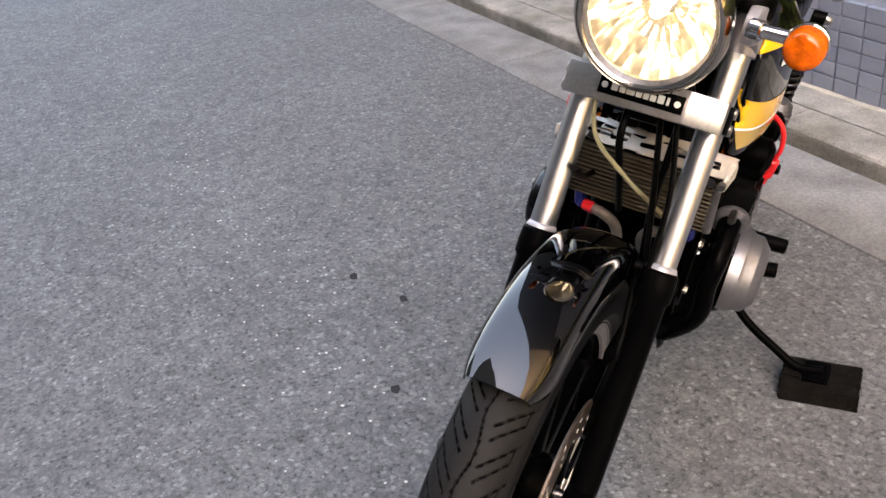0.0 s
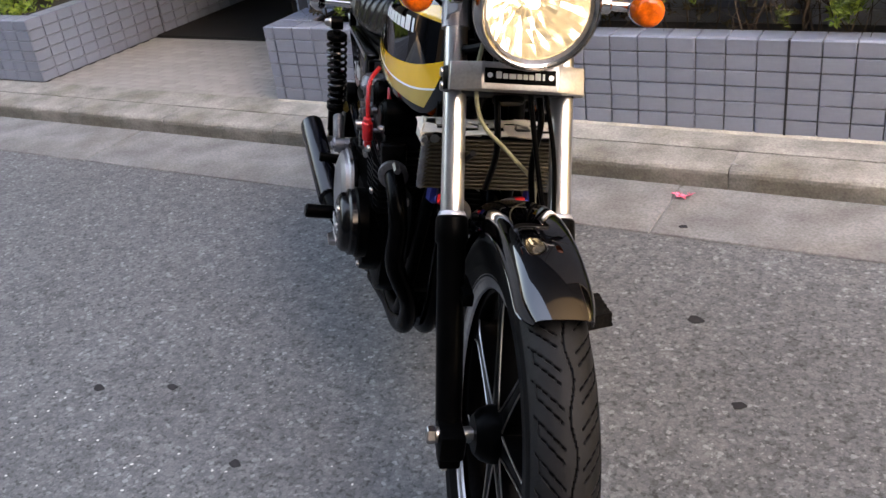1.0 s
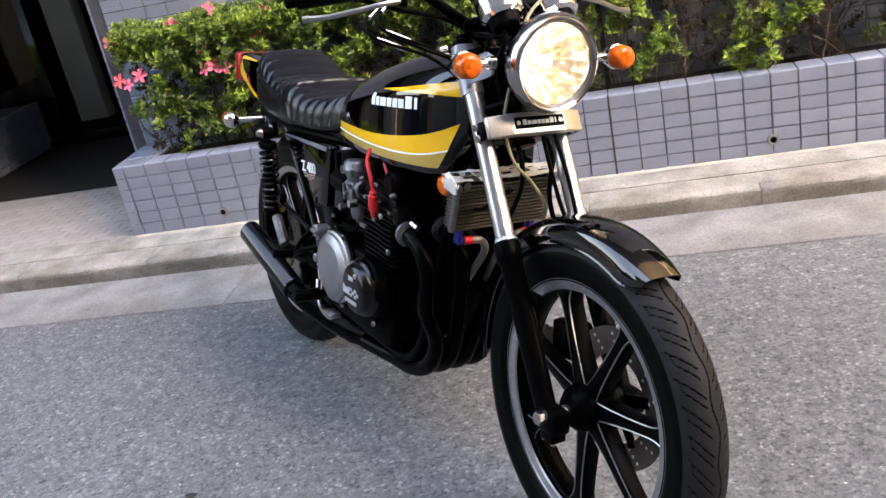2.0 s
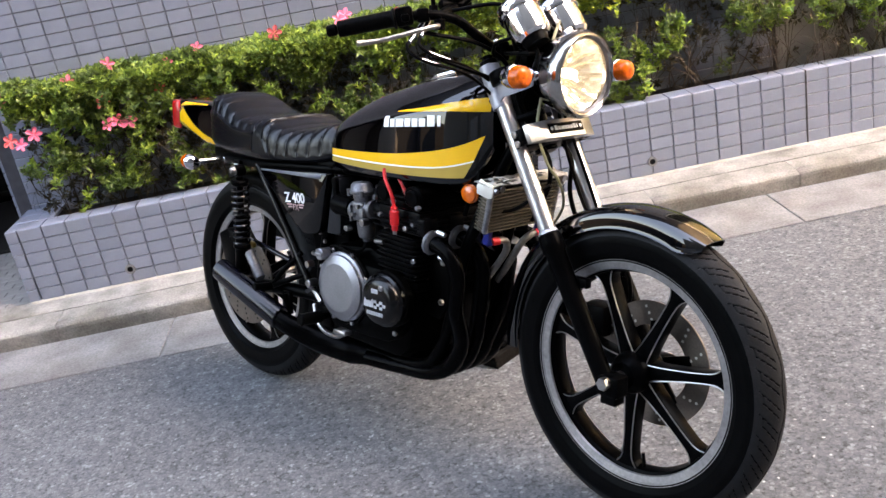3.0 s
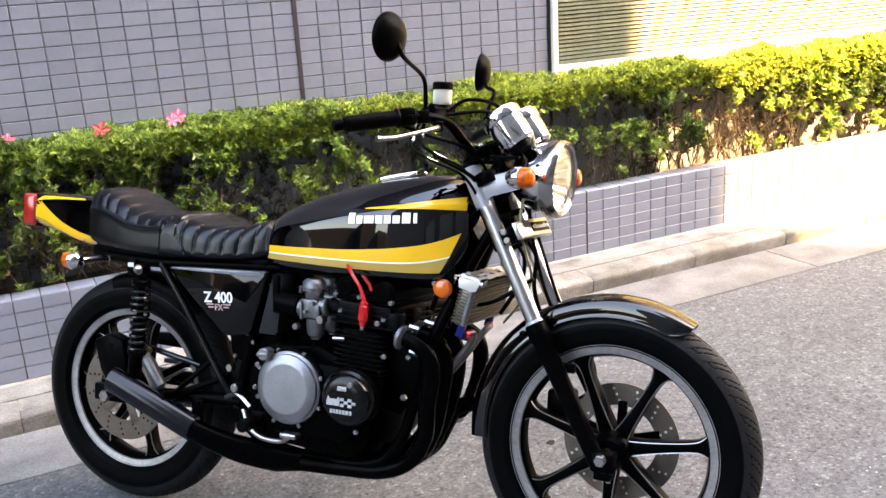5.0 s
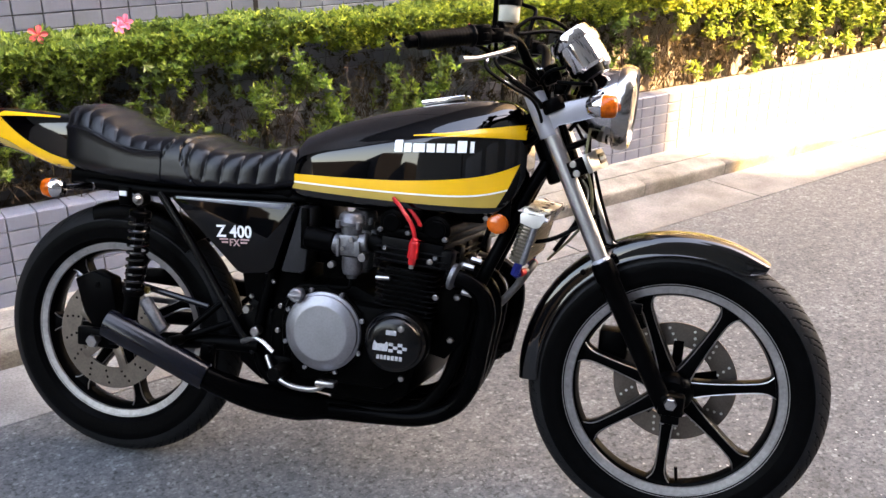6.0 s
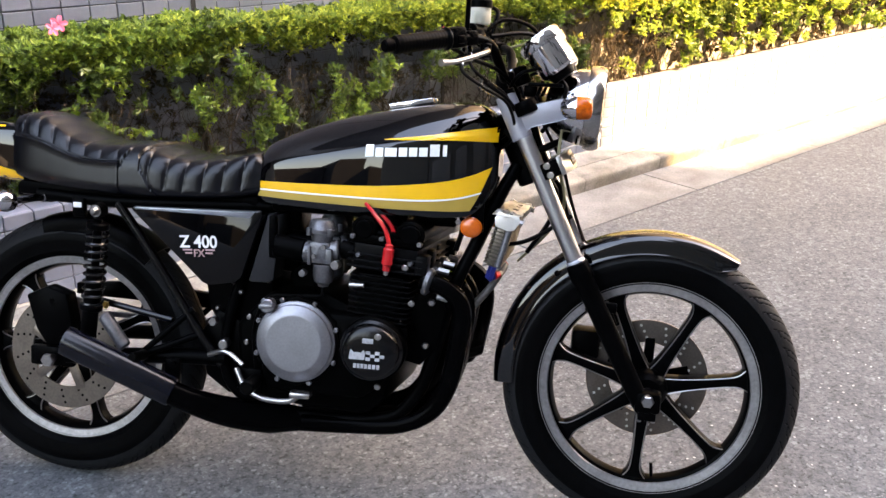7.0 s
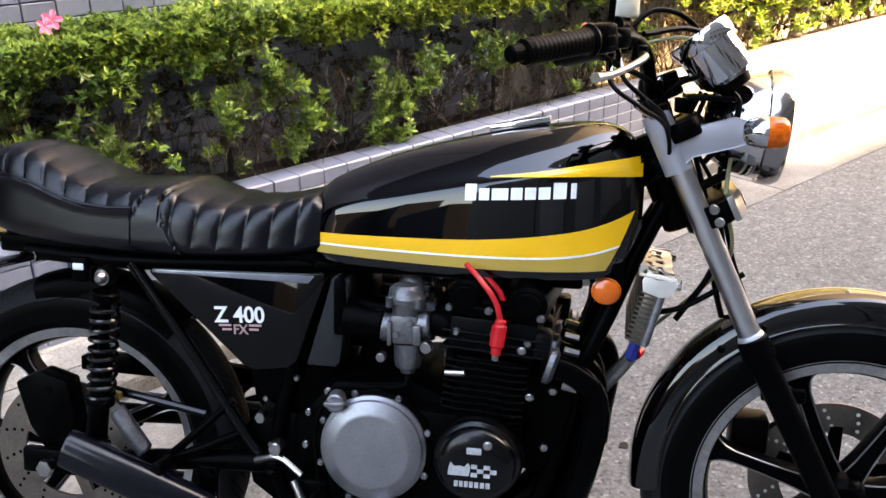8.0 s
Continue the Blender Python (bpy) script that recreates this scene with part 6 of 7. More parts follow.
tail = part("tail_cowl", loft(rings), BLACK, bike, "glossy black tail cowl with a yellow stripe")
for s in (-1, 1):
    for name, m, prof in (("yellow_stripe", YELLOW, [(-1.55, 0.733, 0.752), (-1.62, 0.740, 0.766), (-1.70, 0.762, 0.792), (-1.77, 0.788, 0.828), (-1.826, 0.800, 0.862)]),
                          ("gold_stripe", GOLD, [(-1.55, 0.728, 0.7325), (-1.62, 0.730, 0.7395), (-1.70, 0.750, 0.7615), (-1.77, 0.766, 0.7875), (-1.826, 0.772, 0.7995)]),
                          ("upper_stripe", YELLOW, [(-1.60, 0.857, 0.861), (-1.70, 0.855, 0.862), (-1.79, 0.850, 0.862), (-1.826, 0.846, 0.862)])):
        bm = bmesh.new()
        grid = []
        for i in range(25):
            x = prof[0][0] + (prof[-1][0] - prof[0][0]) * i / 24
            lo, hi = (curve_at([(r[0], r[k]) for r in reversed(prof)], x) for k in (1, 2))
            row = []
            for j in range(6):
                z = lo + (hi - lo) * j / 5
                ring = rings[min(24, max(0, round((-1.54 - x) / 0.292 * 24)))]
                y = max((a[1] + (b[1] - a[1]) * (z - a[2]) / (b[2] - a[2]) for a, b in zip(ring[:25], ring[1:25]) if abs(b[2] - a[2]) > 1e-7 and min(a[2], b[2]) <= z <= max(a[2], b[2]) and a[1] >= 0), default=0.06)
                row.append(bm.verts.new((x, s * (y + 0.0012), z)))
            grid.append(row)
        for a, b in zip(grid, grid[1:]):
            for j in range(5):
                bm.faces.new((a[j], b[j], b[j + 1], a[j + 1]))
        part(name, bm, m, tail)
part("tail_lamp", box(-1.880, -1.826, -0.075, 0.075, 0.770, 0.866, 0.012, None, 3), RED_LENS, bike, "red tail lamp lens")
part("lamp_base", box(-1.842, -1.80, -0.068, 0.068, 0.768, 0.866, 0.008), SATIN, bike)
part("rear_fender", fender_mesh(AXR, 0.343, 0.052, 104, 50), SATIN, bike, "black rear mudguard")
part("tail_bracket", merge(box(-1.60, -1.46, -0.05, 0.05, 0.690, 0.720, 0.006), box(-1.53, -1.47, -0.09, 0.09, 0.684, 0.706, 0.005)), SATIN, bike)
part("helmet_lock", merge(box(-1.385, -1.350, -0.135, -0.118, 0.660, 0.705, 0.004)), SATIN, bike)
part("lock_face", box(-1.380, -1.357, -0.1375, -0.134, 0.683, 0.695, 0.0015), WHITE, bike, "small white sticker")

# -- frame --
frame_grp = group("frame", bike, "black tubular steel frame")


def rail(points, r=0.0145, material=SATIN):
    part("frame_tube", tube(points, r, 12, 6), material, frame_grp)


part("headstock", rod((-0.300, 0.004, 0.80), (-0.372, 0.004, 0.955), 0.030, segs=22, bevel=0.004), SATIN, frame_grp)
rail([(-0.36, 0, 0.90), (-0.60, 0, 0.80), (-0.85, 0, 0.72)], 0.018)
for s in (-1, 1):
    rail([(-0.335, s * 0.02, 0.84), (-0.372, s * 0.040, 0.76), (-0.410, s * 0.062, 0.66), (-0.455, s * 0.084, 0.54), (-0.484, s * 0.095, 0.40), (-0.520, s * 0.098, 0.29), (-0.600, s * 0.095, 0.228), (-0.85, s * 0.095, 0.225), (-0.96, s * 0.105, 0.28), (-0.985, s * 0.115, 0.38)])
    rail([(-0.86, s * 0.06, 0.725), (-0.92, s * 0.105, 0.60), (-0.965, s * 0.115, 0.46), (-0.985, s * 0.115, 0.34)])
    rail([(-0.86, s * 0.085, 0.712), (-1.10, s * 0.110, 0.706), (-1.30, s * 0.112, 0.700), (-1.50, s * 0.100, 0.706)])
    rail([(-1.265, s * 0.118, 0.698), (-1.176, s * 0.124, 0.588), (-1.05, s * 0.128, 0.415), (-0.985, s * 0.122, 0.330)], 0.0118, GLOSSY)
    rail([(-1.045, s * 0.130, 0.400), (-1.12, s * 0.150, 0.372), (-1.195, s * 0.150, 0.345)], 0.009)
    rail([(-1.06, s * 0.126, 0.46), (-1.13, s * 0.150, 0.40), (-1.195, s * 0.150, 0.345)], 0.008)
    part("swingarm", merge(tube([(-0.985, s * 0.100, 0.345), (-1.12, s * 0.108, 0.342), (AXR.x + 0.03, s * 0.125, AXR.z + 0.005)], 0.019, 14, 5), box(AXR.x - 0.06, AXR.x + 0.05, s * 0.125 - 0.010, s * 0.125 + 0.010, AXR.z - 0.022, AXR.z + 0.026, 0.006)), SATIN, bike, "black tubular swing arm")
    # shock absorbers: damper, coil and eyes
    sh = group("shock_absorber", bike, "black coil-over rear shock absorber")
    a, b = Vector((-1.284, s * 0.178, 0.686)), Vector((-1.325, s * 0.178, 0.385))
    d = (b - a).normalized()
    part("damper", merge(rod(a + d * 0.02, a + d * 0.16, 0.011, segs=16), rod(a + d * 0.14, b, 0.021, segs=20, bevel=0.003), rod(a + d * 0.028, a + d * 0.045, 0.028, segs=24, bevel=0.003), rod(a + d * 0.225, a + d * 0.240, 0.029, segs=24, bevel=0.003)), SATIN, sh)
    turns, steps = 10, 16
    u = d.orthogonal().normalized()
    w = d.cross(u)
    line = [a + d * (0.045 + 0.18 * i / (turns * steps)) + 0.0255 * (math.cos(2 * math.pi * i / steps) * u + math.sin(2 * math.pi * i / steps) * w) for i in range(turns * steps + 1)]
    part("coil_spring", tube(line, 0.0042, 7, 1), SPRING, sh, "black coil spring")
    for q in (a, b):
        part("shock_eye", rod(q + Vector((0, -0.016, 0)), q + Vector((0, 0.016, 0)), 0.017, segs=20, bevel=0.002), SATIN, sh)
    part("acorn_nut", merge(lathe([(0, 0.014), (0.006, 0.013), (0.010, 0.008), (0.0115, 0.0), (0.014, 0.0), (0.014, -0.004), (0, -0.004)], 20, along(a + Vector((0, s * 0.018, 0)), a + Vector((0, s, 0))))), STEEL, sh, "bright acorn nut")
part("torque_link", rod((-1.315, -0.128, 0.462), (-1.115, -0.128, 0.430), 0.008, segs=14, bevel=0.002), MUFFLER, bike, "grey torque link")
part("remote_reservoir", merge(rod((-1.285, -0.172, 0.440), (-1.225, -0.172, 0.365), 0.017, segs=20, bevel=0.004)), CAST, bike, "grey cylinder behind the swing arm")
rc = group("rear_caliper", bike, "black rear brake caliper")
part("caliper_body", merge(plate([(-1.53, 0.462), (-1.47, 0.486), (-1.41, 0.470), (-1.395, 0.40), (-1.42, 0.335), (-1.46, 0.33), (-1.50, 0.38)], -0.135, -0.082, 0.006)), SATIN, rc)
for x, z in ((-1.452, 0.452), (-1.425, 0.360)):
    part("caliper_bolt", rod((x, -0.137, z), (x, -0.128, z), 0.008, segs=6), SATIN, rc)
part("brake_union", merge(rod((-1.320, -0.150, 0.462), (-1.285, -0.150, 0.456), 0.009, segs=6, bevel=0.001)), BRASS, rc, "brass coloured union")

# -- side covers, battery side, air box --
for s in (-1, 1):
    outline = [(-1.218, 0.692), (-1.205, 0.700), (-0.882, 0.709), (-0.872, 0.700), (-0.885, 0.668), (-0.928, 0.548), (-0.945, 0.534), (-1.012, 0.524), (-1.03, 0.530), (-1.10, 0.592)]
    cov = part("side_cover", plate(outline, s * 0.120, s * 0.152, 0.008), COVER_BLACK, bike, "glossy black side cover")
    # this strip stands in for a reflection along the bevel
    bm = plate([(-1.200, 0.6915), (-0.905, 0.690), (-0.893, 0.7035), (-1.200, 0.6965)], s * 0.1515, s * 0.1530, 0.0006)
    part("cover_trim", bm, EDGE_SKY, cov, "thin pale strip painted for the sky reflected in the top edge")
    m = Matrix.Translation((-1.036, s * 0.1532, 0.625)) @ pose(0, 0, 0, 90, 0, 0 if s < 0 else 180) @ pose(0, 0, 0, 0, 0, 3 if s < 0 else -3)
    text_mesh("lettering", "Z 400", 0.040, WHITE, cov, m)
    text_mesh("small_lettering", "FX", 0.024, GREYPINK, cov, m @ pose(0.0, -0.026, 0))
    for e in (-1, 1):
        for k in range(2):
            part("emblem_bar", box(min(e * 0.017, e * (0.041 - k * 0.006)), max(e * 0.017, e * (0.041 - k * 0.006)), -0.0175 - 0.0075 * k - 0.002, -0.0175 - 0.0075 * k + 0.002, 0, 0.0009, 0, m), GREYPINK, cov)
    part("air_box", plate([(-0.879, 0.655), (-0.866, 0.700), (-0.840, 0.698), (-0.838, 0.669), (-0.846, 0.600), (-0.853, 0.547), (-0.864, 0.540), (-0.914, 0.540)], s * 0.055, s * 0.138, 0.0035), PLASTIC, bike, "matt black intake box")

part("air_box_middle", merge(box(-0.900, -0.815, -0.054, 0.054, 0.555, 0.715, 0.008), *[rod((-0.845, y, 0.632), (-0.772, y, 0.624), 0.027, segs=18, bevel=0.004) for y in (-0.150, -0.050, 0.050, 0.150)], box(-0.862, -0.842, -0.150, 0.150, 0.600, 0.700, 0.006)), SATIN, bike, "black intake box with rubber ducts")
part("battery_box", plate([(-1.06, 0.64), (-1.03, 0.46), (-0.99, 0.40), (-0.88, 0.40), (-0.86, 0.56), (-0.88, 0.66)], -0.095, 0.095, 0.008), SATIN, bike, "black battery box")
part("pivot_plate", plate([(-1.05, 0.40), (-1.03, 0.30), (-0.97, 0.26), (-0.90, 0.27), (-0.89, 0.42), (-1.0, 0.46)], -0.108, -0.096, 0.004), SATIN, bike)

# -- engine --
engine = group("engine", bike, "black air-cooled four-cylinder engine with bright covers")
part("crankcase", merge(plate([(-0.93, 0.30), (-0.90, 0.262), (-0.62, 0.250), (-0.578, 0.285), (-0.552, 0.40), (-0.545, 0.500), (-0.66, 0.505), (-0.72, 0.53), (-0.86, 0.52), (-0.94, 0.44)], -0.150, 0.150, 0.016),
                         plate([(-0.86, 0.33), (-0.84, 0.30), (-0.62, 0.30), (-0.575, 0.34), (-0.560, 0.46), (-0.58, 0.49), (-0.84, 0.50), (-0.87, 0.46)], -0.195, 0.195, 0.014)), ENGINE, engine, "black crankcase")
for s in (-1, 1):
    mount = part("engine_mount", plate([(-0.565, 0.535), (-0.470, 0.545), (-0.462, 0.500), (-0.478, 0.415), (-0.510, 0.372), (-0.565, 0.385)], s * 0.110 - 0.006, s * 0.110 + 0.006, 0.003), ENGINE, engine, "black engine mounting plate")
    for x, z in ((-0.492, 0.522), (-0.500, 0.420), (-0.545, 0.465)):
        part("mount_bolt", lathe([(0, 0.008), (0.006, 0.008), (0.0085, 0.005), (0.0085, 0.0)], 6, along((x, s * 0.116, z), (x, s, z))), STEEL, mount, "bright hexagon bolt")
part("oil_pan", plate([(-0.80, 0.262), (-0.78, 0.205), (-0.64, 0.200), (-0.61, 0.262)], -0.09, 0.09, 0.014), ENGINE, engine)
cyl_tilt = Matrix.Translation((-0.602, 0, 0.470)) @ pose(0, 0, 0, 0, 4, 0) @ Matrix.Diagonal((0.80, 0.90, 1, 1))
part("cylinder_block", box(-0.062, 0.062, -0.185, 0.185, -0.01, 0.115, 0.006, cyl_tilt), ENGINE, engine)
part("cylinder_base", box(-0.084, 0.088, -0.190, 0.190, -0.02, 0.004, 0.006, cyl_tilt), ENGINE, engine)
FIN_SIDE = [(0.082, -0.196), (0.088, -0.150), (0.082, -0.098), (0.088, -0.05), (0.082, 0.0), (0.088, 0.05), (0.082, 0.098), (0.088, 0.150), (0.082, 0.196)]
for i in range(9):
    z = 0.012 + i * 0.0122
    ring = FIN_SIDE + [(0.055, 0.203), (0.020, 0.199), (-0.020, 0.199), (-0.055, 0.203)] + [(-x, y) for x, y in reversed(FIN_SIDE)] + [(-0.055, -0.203), (-0.020, -0.199), (0.020, -0.199), (0.055, -0.203)]
    fin = bmesh.new()
    a = [fin.verts.new((x, y, z - 0.0016)) for x, y in ring]
    b = [fin.verts.new((x, y, z + 0.0016)) for x, y in ring]
    fin.faces.new(a[::-1])
    fin.faces.new(b)
    for j in range(len(ring)):
        fin.faces.new((a[j], a[(j + 1) % len(ring)], b[(j + 1) % len(ring)], b[j]))
    fin.transform(cyl_tilt)
    part("cooling_fin", fin, FIN_BLACK, engine)
# the head: a deep casting with a few side fins, ribbed front and rear, under a cover with two cam boxes
part("cylinder_head", merge(box(-0.082, 0.090, -0.184, 0.184, 0.122, 0.182, 0.006, cyl_tilt), *[box(-0.096, 0.104, -0.197, 0.197, 0.128 + 0.014 * i, 0.1312 + 0.014 * i, 0.001, cyl_tilt, 1) for i in range(3)],
                            *[box(0.086, 0.118, y - 0.030, y + 0.030, 0.126, 0.172, 0.008, cyl_tilt) for y in (-0.165, -0.055, 0.055, 0.165)]), FIN_BLACK, engine, "finned black cylinder head")
part("cam_cover", merge(box(-0.092, 0.100, -0.188, 0.188, 0.184, 0.204, 0.006, cyl_tilt), box(-0.088, 0.096, -0.180, 0.180, 0.202, 0.214, 0.006, cyl_tilt), *[rod(cyl_tilt @ Vector((x, -0.186, 0.214)), cyl_tilt @ Vector((x, 0.186, 0.214)), 0.030, segs=22, bevel=0.006) for x in (-0.056, 0.064)]), ENGINE, engine, "black cam cover")
for x, z in ((-0.086, 0.196), (-0.004, 0.198), (0.010, 0.160), (0.092, 0.196), (0.074, 0.152), (-0.066, 0.156)):
    c = cyl_tilt @ Vector((x, -0.190, z))
    part("head_bolt", lathe([(0, 0.008), (0.0045, 0.008), (0.0062, 0.005), (0.0062, -0.004)], 10, along(c, c + Vector((0, -1, 0)))), CAST, engine)
for x in (-0.056, 0.064):
    for s in (-1, 1):
        c = cyl_tilt @ Vector((x, s * 0.187, 0.214))
        part("cam_end_cap", lathe([(0, 0.004), (0.018, 0.004), (0.021, 0.001), (0.021, -0.003)], 24, along(c, c + Vector((0, s, 0)))), SATIN, engine)
for i, y in enumerate((-0.150, -0.050, 0.050, 0.150)):
    a = cyl_tilt @ Vector((-0.085, y, 0.152))
    part("intake_stub", rod(a, a + Vector((-0.035, 0, 0.008)), 0.021, segs=18, bevel=0.003), CABLE, engine)
    plug = cyl_tilt @ Vector((0.002, y, 0.212))
    part("plug_cap", merge(rod(plug, plug + Vector((0.004, 0, 0.036)), 0.010, segs=14, bevel=0.002)), CABLE, engine)
# bolts on the head and cases
for x, z, y in ((-0.525, 0.53, -0.19), (-0.54, 0.61, -0.192), (-0.87, 0.50, -0.153), (-0.905, 0.46, -0.153), (-0.91, 0.40, -0.153), (-0.90, 0.33, -0.153), (-0.572, 0.475, -0.197), (-0.585, 0.335, -0.197), (-0.555, 0.48, -0.153)):
    part("case_bolt", lathe([(0, 0.006), (0.005, 0.006), (0.0068, 0.004), (0.0068, 0.0)], 14, along((x, y, z), (x, y - 1, z))), STEEL, engine)


def round_cover(name, x, z, y0, y1, r, material, label, face=None, s=-1):
    m = along((x, y0, z), (x, y1, z))
    d = abs(y1 - y0)
    ring = [(r + 0.006, 0), (r + 0.006, d * 0.33), (r + 0.005, d * 0.36), (r, d * 0.45)]
    dome = [(r - 0.002, d * 0.72), (r - 0.008, d * 0.88), (r - 0.018, d * 0.97), (r - 0.030, d), (0, d + 0.0005)]
    flat = [(r - 0.001, d * 0.70), (r - 0.003, d * 0.74), (face + 0.003, d * 0.97), (face, d), (face - 0.003, d), (face * 0.5, d), (0, d)] if face else []
    return part(name, lathe(ring + (flat or dome), 72, m), material, engine, label)


part("clutch_flange", plate([(-0.776 + (0.100 if (i % 4) else 0.105) * math.cos(2 * math.pi * i / 48), 0.424 + (0.100 if (i % 4) else 0.105) * math.sin(2 * math.pi * i / 48)) for i in range(48)], -0.203, -0.190, 0.003), ENGINE, engine, "black clutch flange")
clutch = round_cover("clutch_cover", -0.776, 0.424, -0.200, -0.232, 0.0865, ALU, "brushed aluminium clutch cover", face=0.064)
for i in range(8):
    a = 2 * math.pi * i / 8 + 0.35
    c = Vector((-0.776 + 0.0985 * math.cos(a), -0.205, 0.424 + 0.0985 * math.sin(a)))
    part("cover_screw", lathe([(0, 0.007), (0.0045, 0.007), (0.006, 0.005), (0.006, 0)], 12, along(c, c + Vector((0, -1, 0)))), CAST, engine)
part("oil_filler", merge(rod((-0.842, -0.196, 0.503), (-0.838, -0.240, 0.506), 0.016, segs=20, bevel=0.003), box(-0.856, -0.822, -0.246, -0.238, 0.500, 0.510, 0.003)), ALU, engine, "aluminium oil filler cap")
part("pulser_base", lathe([(0.072, 0.0), (0.072, 0.022), (0.066, 0.028), (0, 0.028)], 48, along((-0.600, -0.190, 0.424), (-0.600, -1, 0.424))), ENGINE, engine)
pul = round_cover("points_cover", -0.600, 0.424, -0.214, -0.256, 0.062, GLOSSY, "round black points cover with white print")
for i, (x, z, w, h) in enumerate(((-0.0115, 0.022, 0.023, 0.011), (-0.041, -0.015, 0.036, 0.020), (-0.003, -0.016, 0.038, 0.021), (-0.030, -0.034, 0.058, 0.010))):
    if i == 2:
        for u in range(4):
            for v in range(3):
                if (u + v) % 2 == 0:
                    part("print_check", box(-0.600 + x + u * 0.0095, -0.600 + x + u * 0.0095 + 0.0095, -0.2575, -0.2562, 0.424 + z + v * 0.007, 0.424 + z + v * 0.007 + 0.007), PRINT, pul)
    elif i == 3:
        for u in range(7):
            part("lettering_bar", box(-0.600 + x + u * 0.0083, -0.600 + x + u * 0.0083 + 0.0062, -0.2575, -0.2562, 0.424 + z, 0.424 + z + 0.0095), PRINT, pul)
    elif i == 1:
        part("print_patch", plate([(-0.641, 0.409), (-0.606, 0.409), (-0.604, 0.424), (-0.608, 0.431), (-0.614, 0.424), (-0.622, 0.4255), (-0.630, 0.424), (-0.637, 0.431), (-0.640, 0.422)], -0.2575, -0.2562), PRINT, pul)
    else:
        part("print_patch", box(-0.600 + x, -0.600 + x + w, -0.2575, -0.2562, 0.424 + z, 0.424 + z + h, 0.001), PRINT, pul)
part("cover_screw", lathe([(0, 0.005), (0.005, 0.005), (0.007, 0.003), (0.007, 0)], 14, along((-0.580, -0.254, 0.462), (-0.580, -1, 0.462))), STEEL, pul)
round_cover("alternator_cover", -0.612, 0.415, 0.185, 0.252, 0.072, ALU, "brushed aluminium alternator cover", face=0.05, s=1)
part("alternator_stub", rod((-0.60, 0.25, 0.44), (-0.60, 0.275, 0.445), 0.014, segs=16, bevel=0.002), CABLE, engine)
part("sprocket_cover", plate([(-0.93, 0.34), (-0.86, 0.30), (-0.74, 0.32), (-0.72, 0.42), (-0.78, 0.49), (-0.90, 0.47)], 0.15, 0.20, 0.012), CAST, engine)

# -- carburettors --
for y in (-0.150, -0.050, 0.050, 0.150):
    cb = group("carburettor", bike, "cast aluminium carburettor")
    c = Vector((-0.733, y, 0.622))
    part("carb_body", merge(rod(c + Vector((-0.045, 0, 0.0)), c + Vector((0.042, 0, 0.010)), 0.024, segs=22, bevel=0.003), box(c.x - 0.024, c.x + 0.024, y - 0.024, y + 0.022, 0.600, 0.650, 0.006), box(c.x - 0.028, c.x - 0.020, y - 0.030, y + 0.022, 0.598, 0.640, 0.002), box(c.x + 0.016, c.x + 0.030, y - 0.032, y + 0.020, 0.602, 0.636, 0.002)), CAST, cb)
    part("carb_top", lathe([(0.0, 0.700), (0.022, 0.699), (0.029, 0.692), (0.031, 0.680), (0.033, 0.678), (0.033, 0.670), (0.026, 0.668), (0.023, 0.648), (0, 0.646)], 32, Matrix.Translation((c.x, y, 0))), CAST, cb, "domed carburettor top")
    for q in (0.8, 2.4, 3.9, 5.5):
        part("top_lug", rod((c.x + 0.034 * math.cos(q), y + 0.034 * math.sin(q), 0.664), (c.x + 0.034 * math.cos(q), y + 0.034 * math.sin(q), 0.682), 0.0068, segs=12, bevel=0.001), CAST, cb)
    part("float_bowl", lathe([(0, 0.545), (0.012, 0.545), (0.014, 0.552), (0.021, 0.556), (0.024, 0.566), (0.025, 0.598), (0, 0.60)], 26, Matrix.Translation((c.x + 0.004, y, 0))), CAST, cb, "float bowl")
    part("carb_screw", merge(rod((c.x - 0.012, y - 0.024, 0.618), (c.x - 0.012, y - 0.034, 0.618), 0.005, segs=8), rod((c.x + 0.010, y - 0.024, 0.640), (c.x + 0.010, y - 0.034, 0.640), 0.0055, segs=8)), STEEL, cb)
part("overflow_hose", tube([(-0.728, -0.155, 0.545), (-0.732, -0.172, 0.525), (-0.780, -0.185, 0.522), (-0.850, -0.185, 0.515), (-0.885, -0.178, 0.44), (-0.880, -0.172, 0.34)], 0.004, 8, 6), CABLE, bike)
for p, q, r in (((-0.66, -0.185, 0.560), (-0.625, -0.188, 0.562), 0.006), ((-0.77, -0.168, 0.578), (-0.77, -0.190, 0.578), 0.008), ((-0.69, -0.176, 0.604), (-0.692, -0.20, 0.604), 0.010)):
    part("linkage_stud", rod(p, q, r, segs=10, bevel=0.001), STEEL, bike)

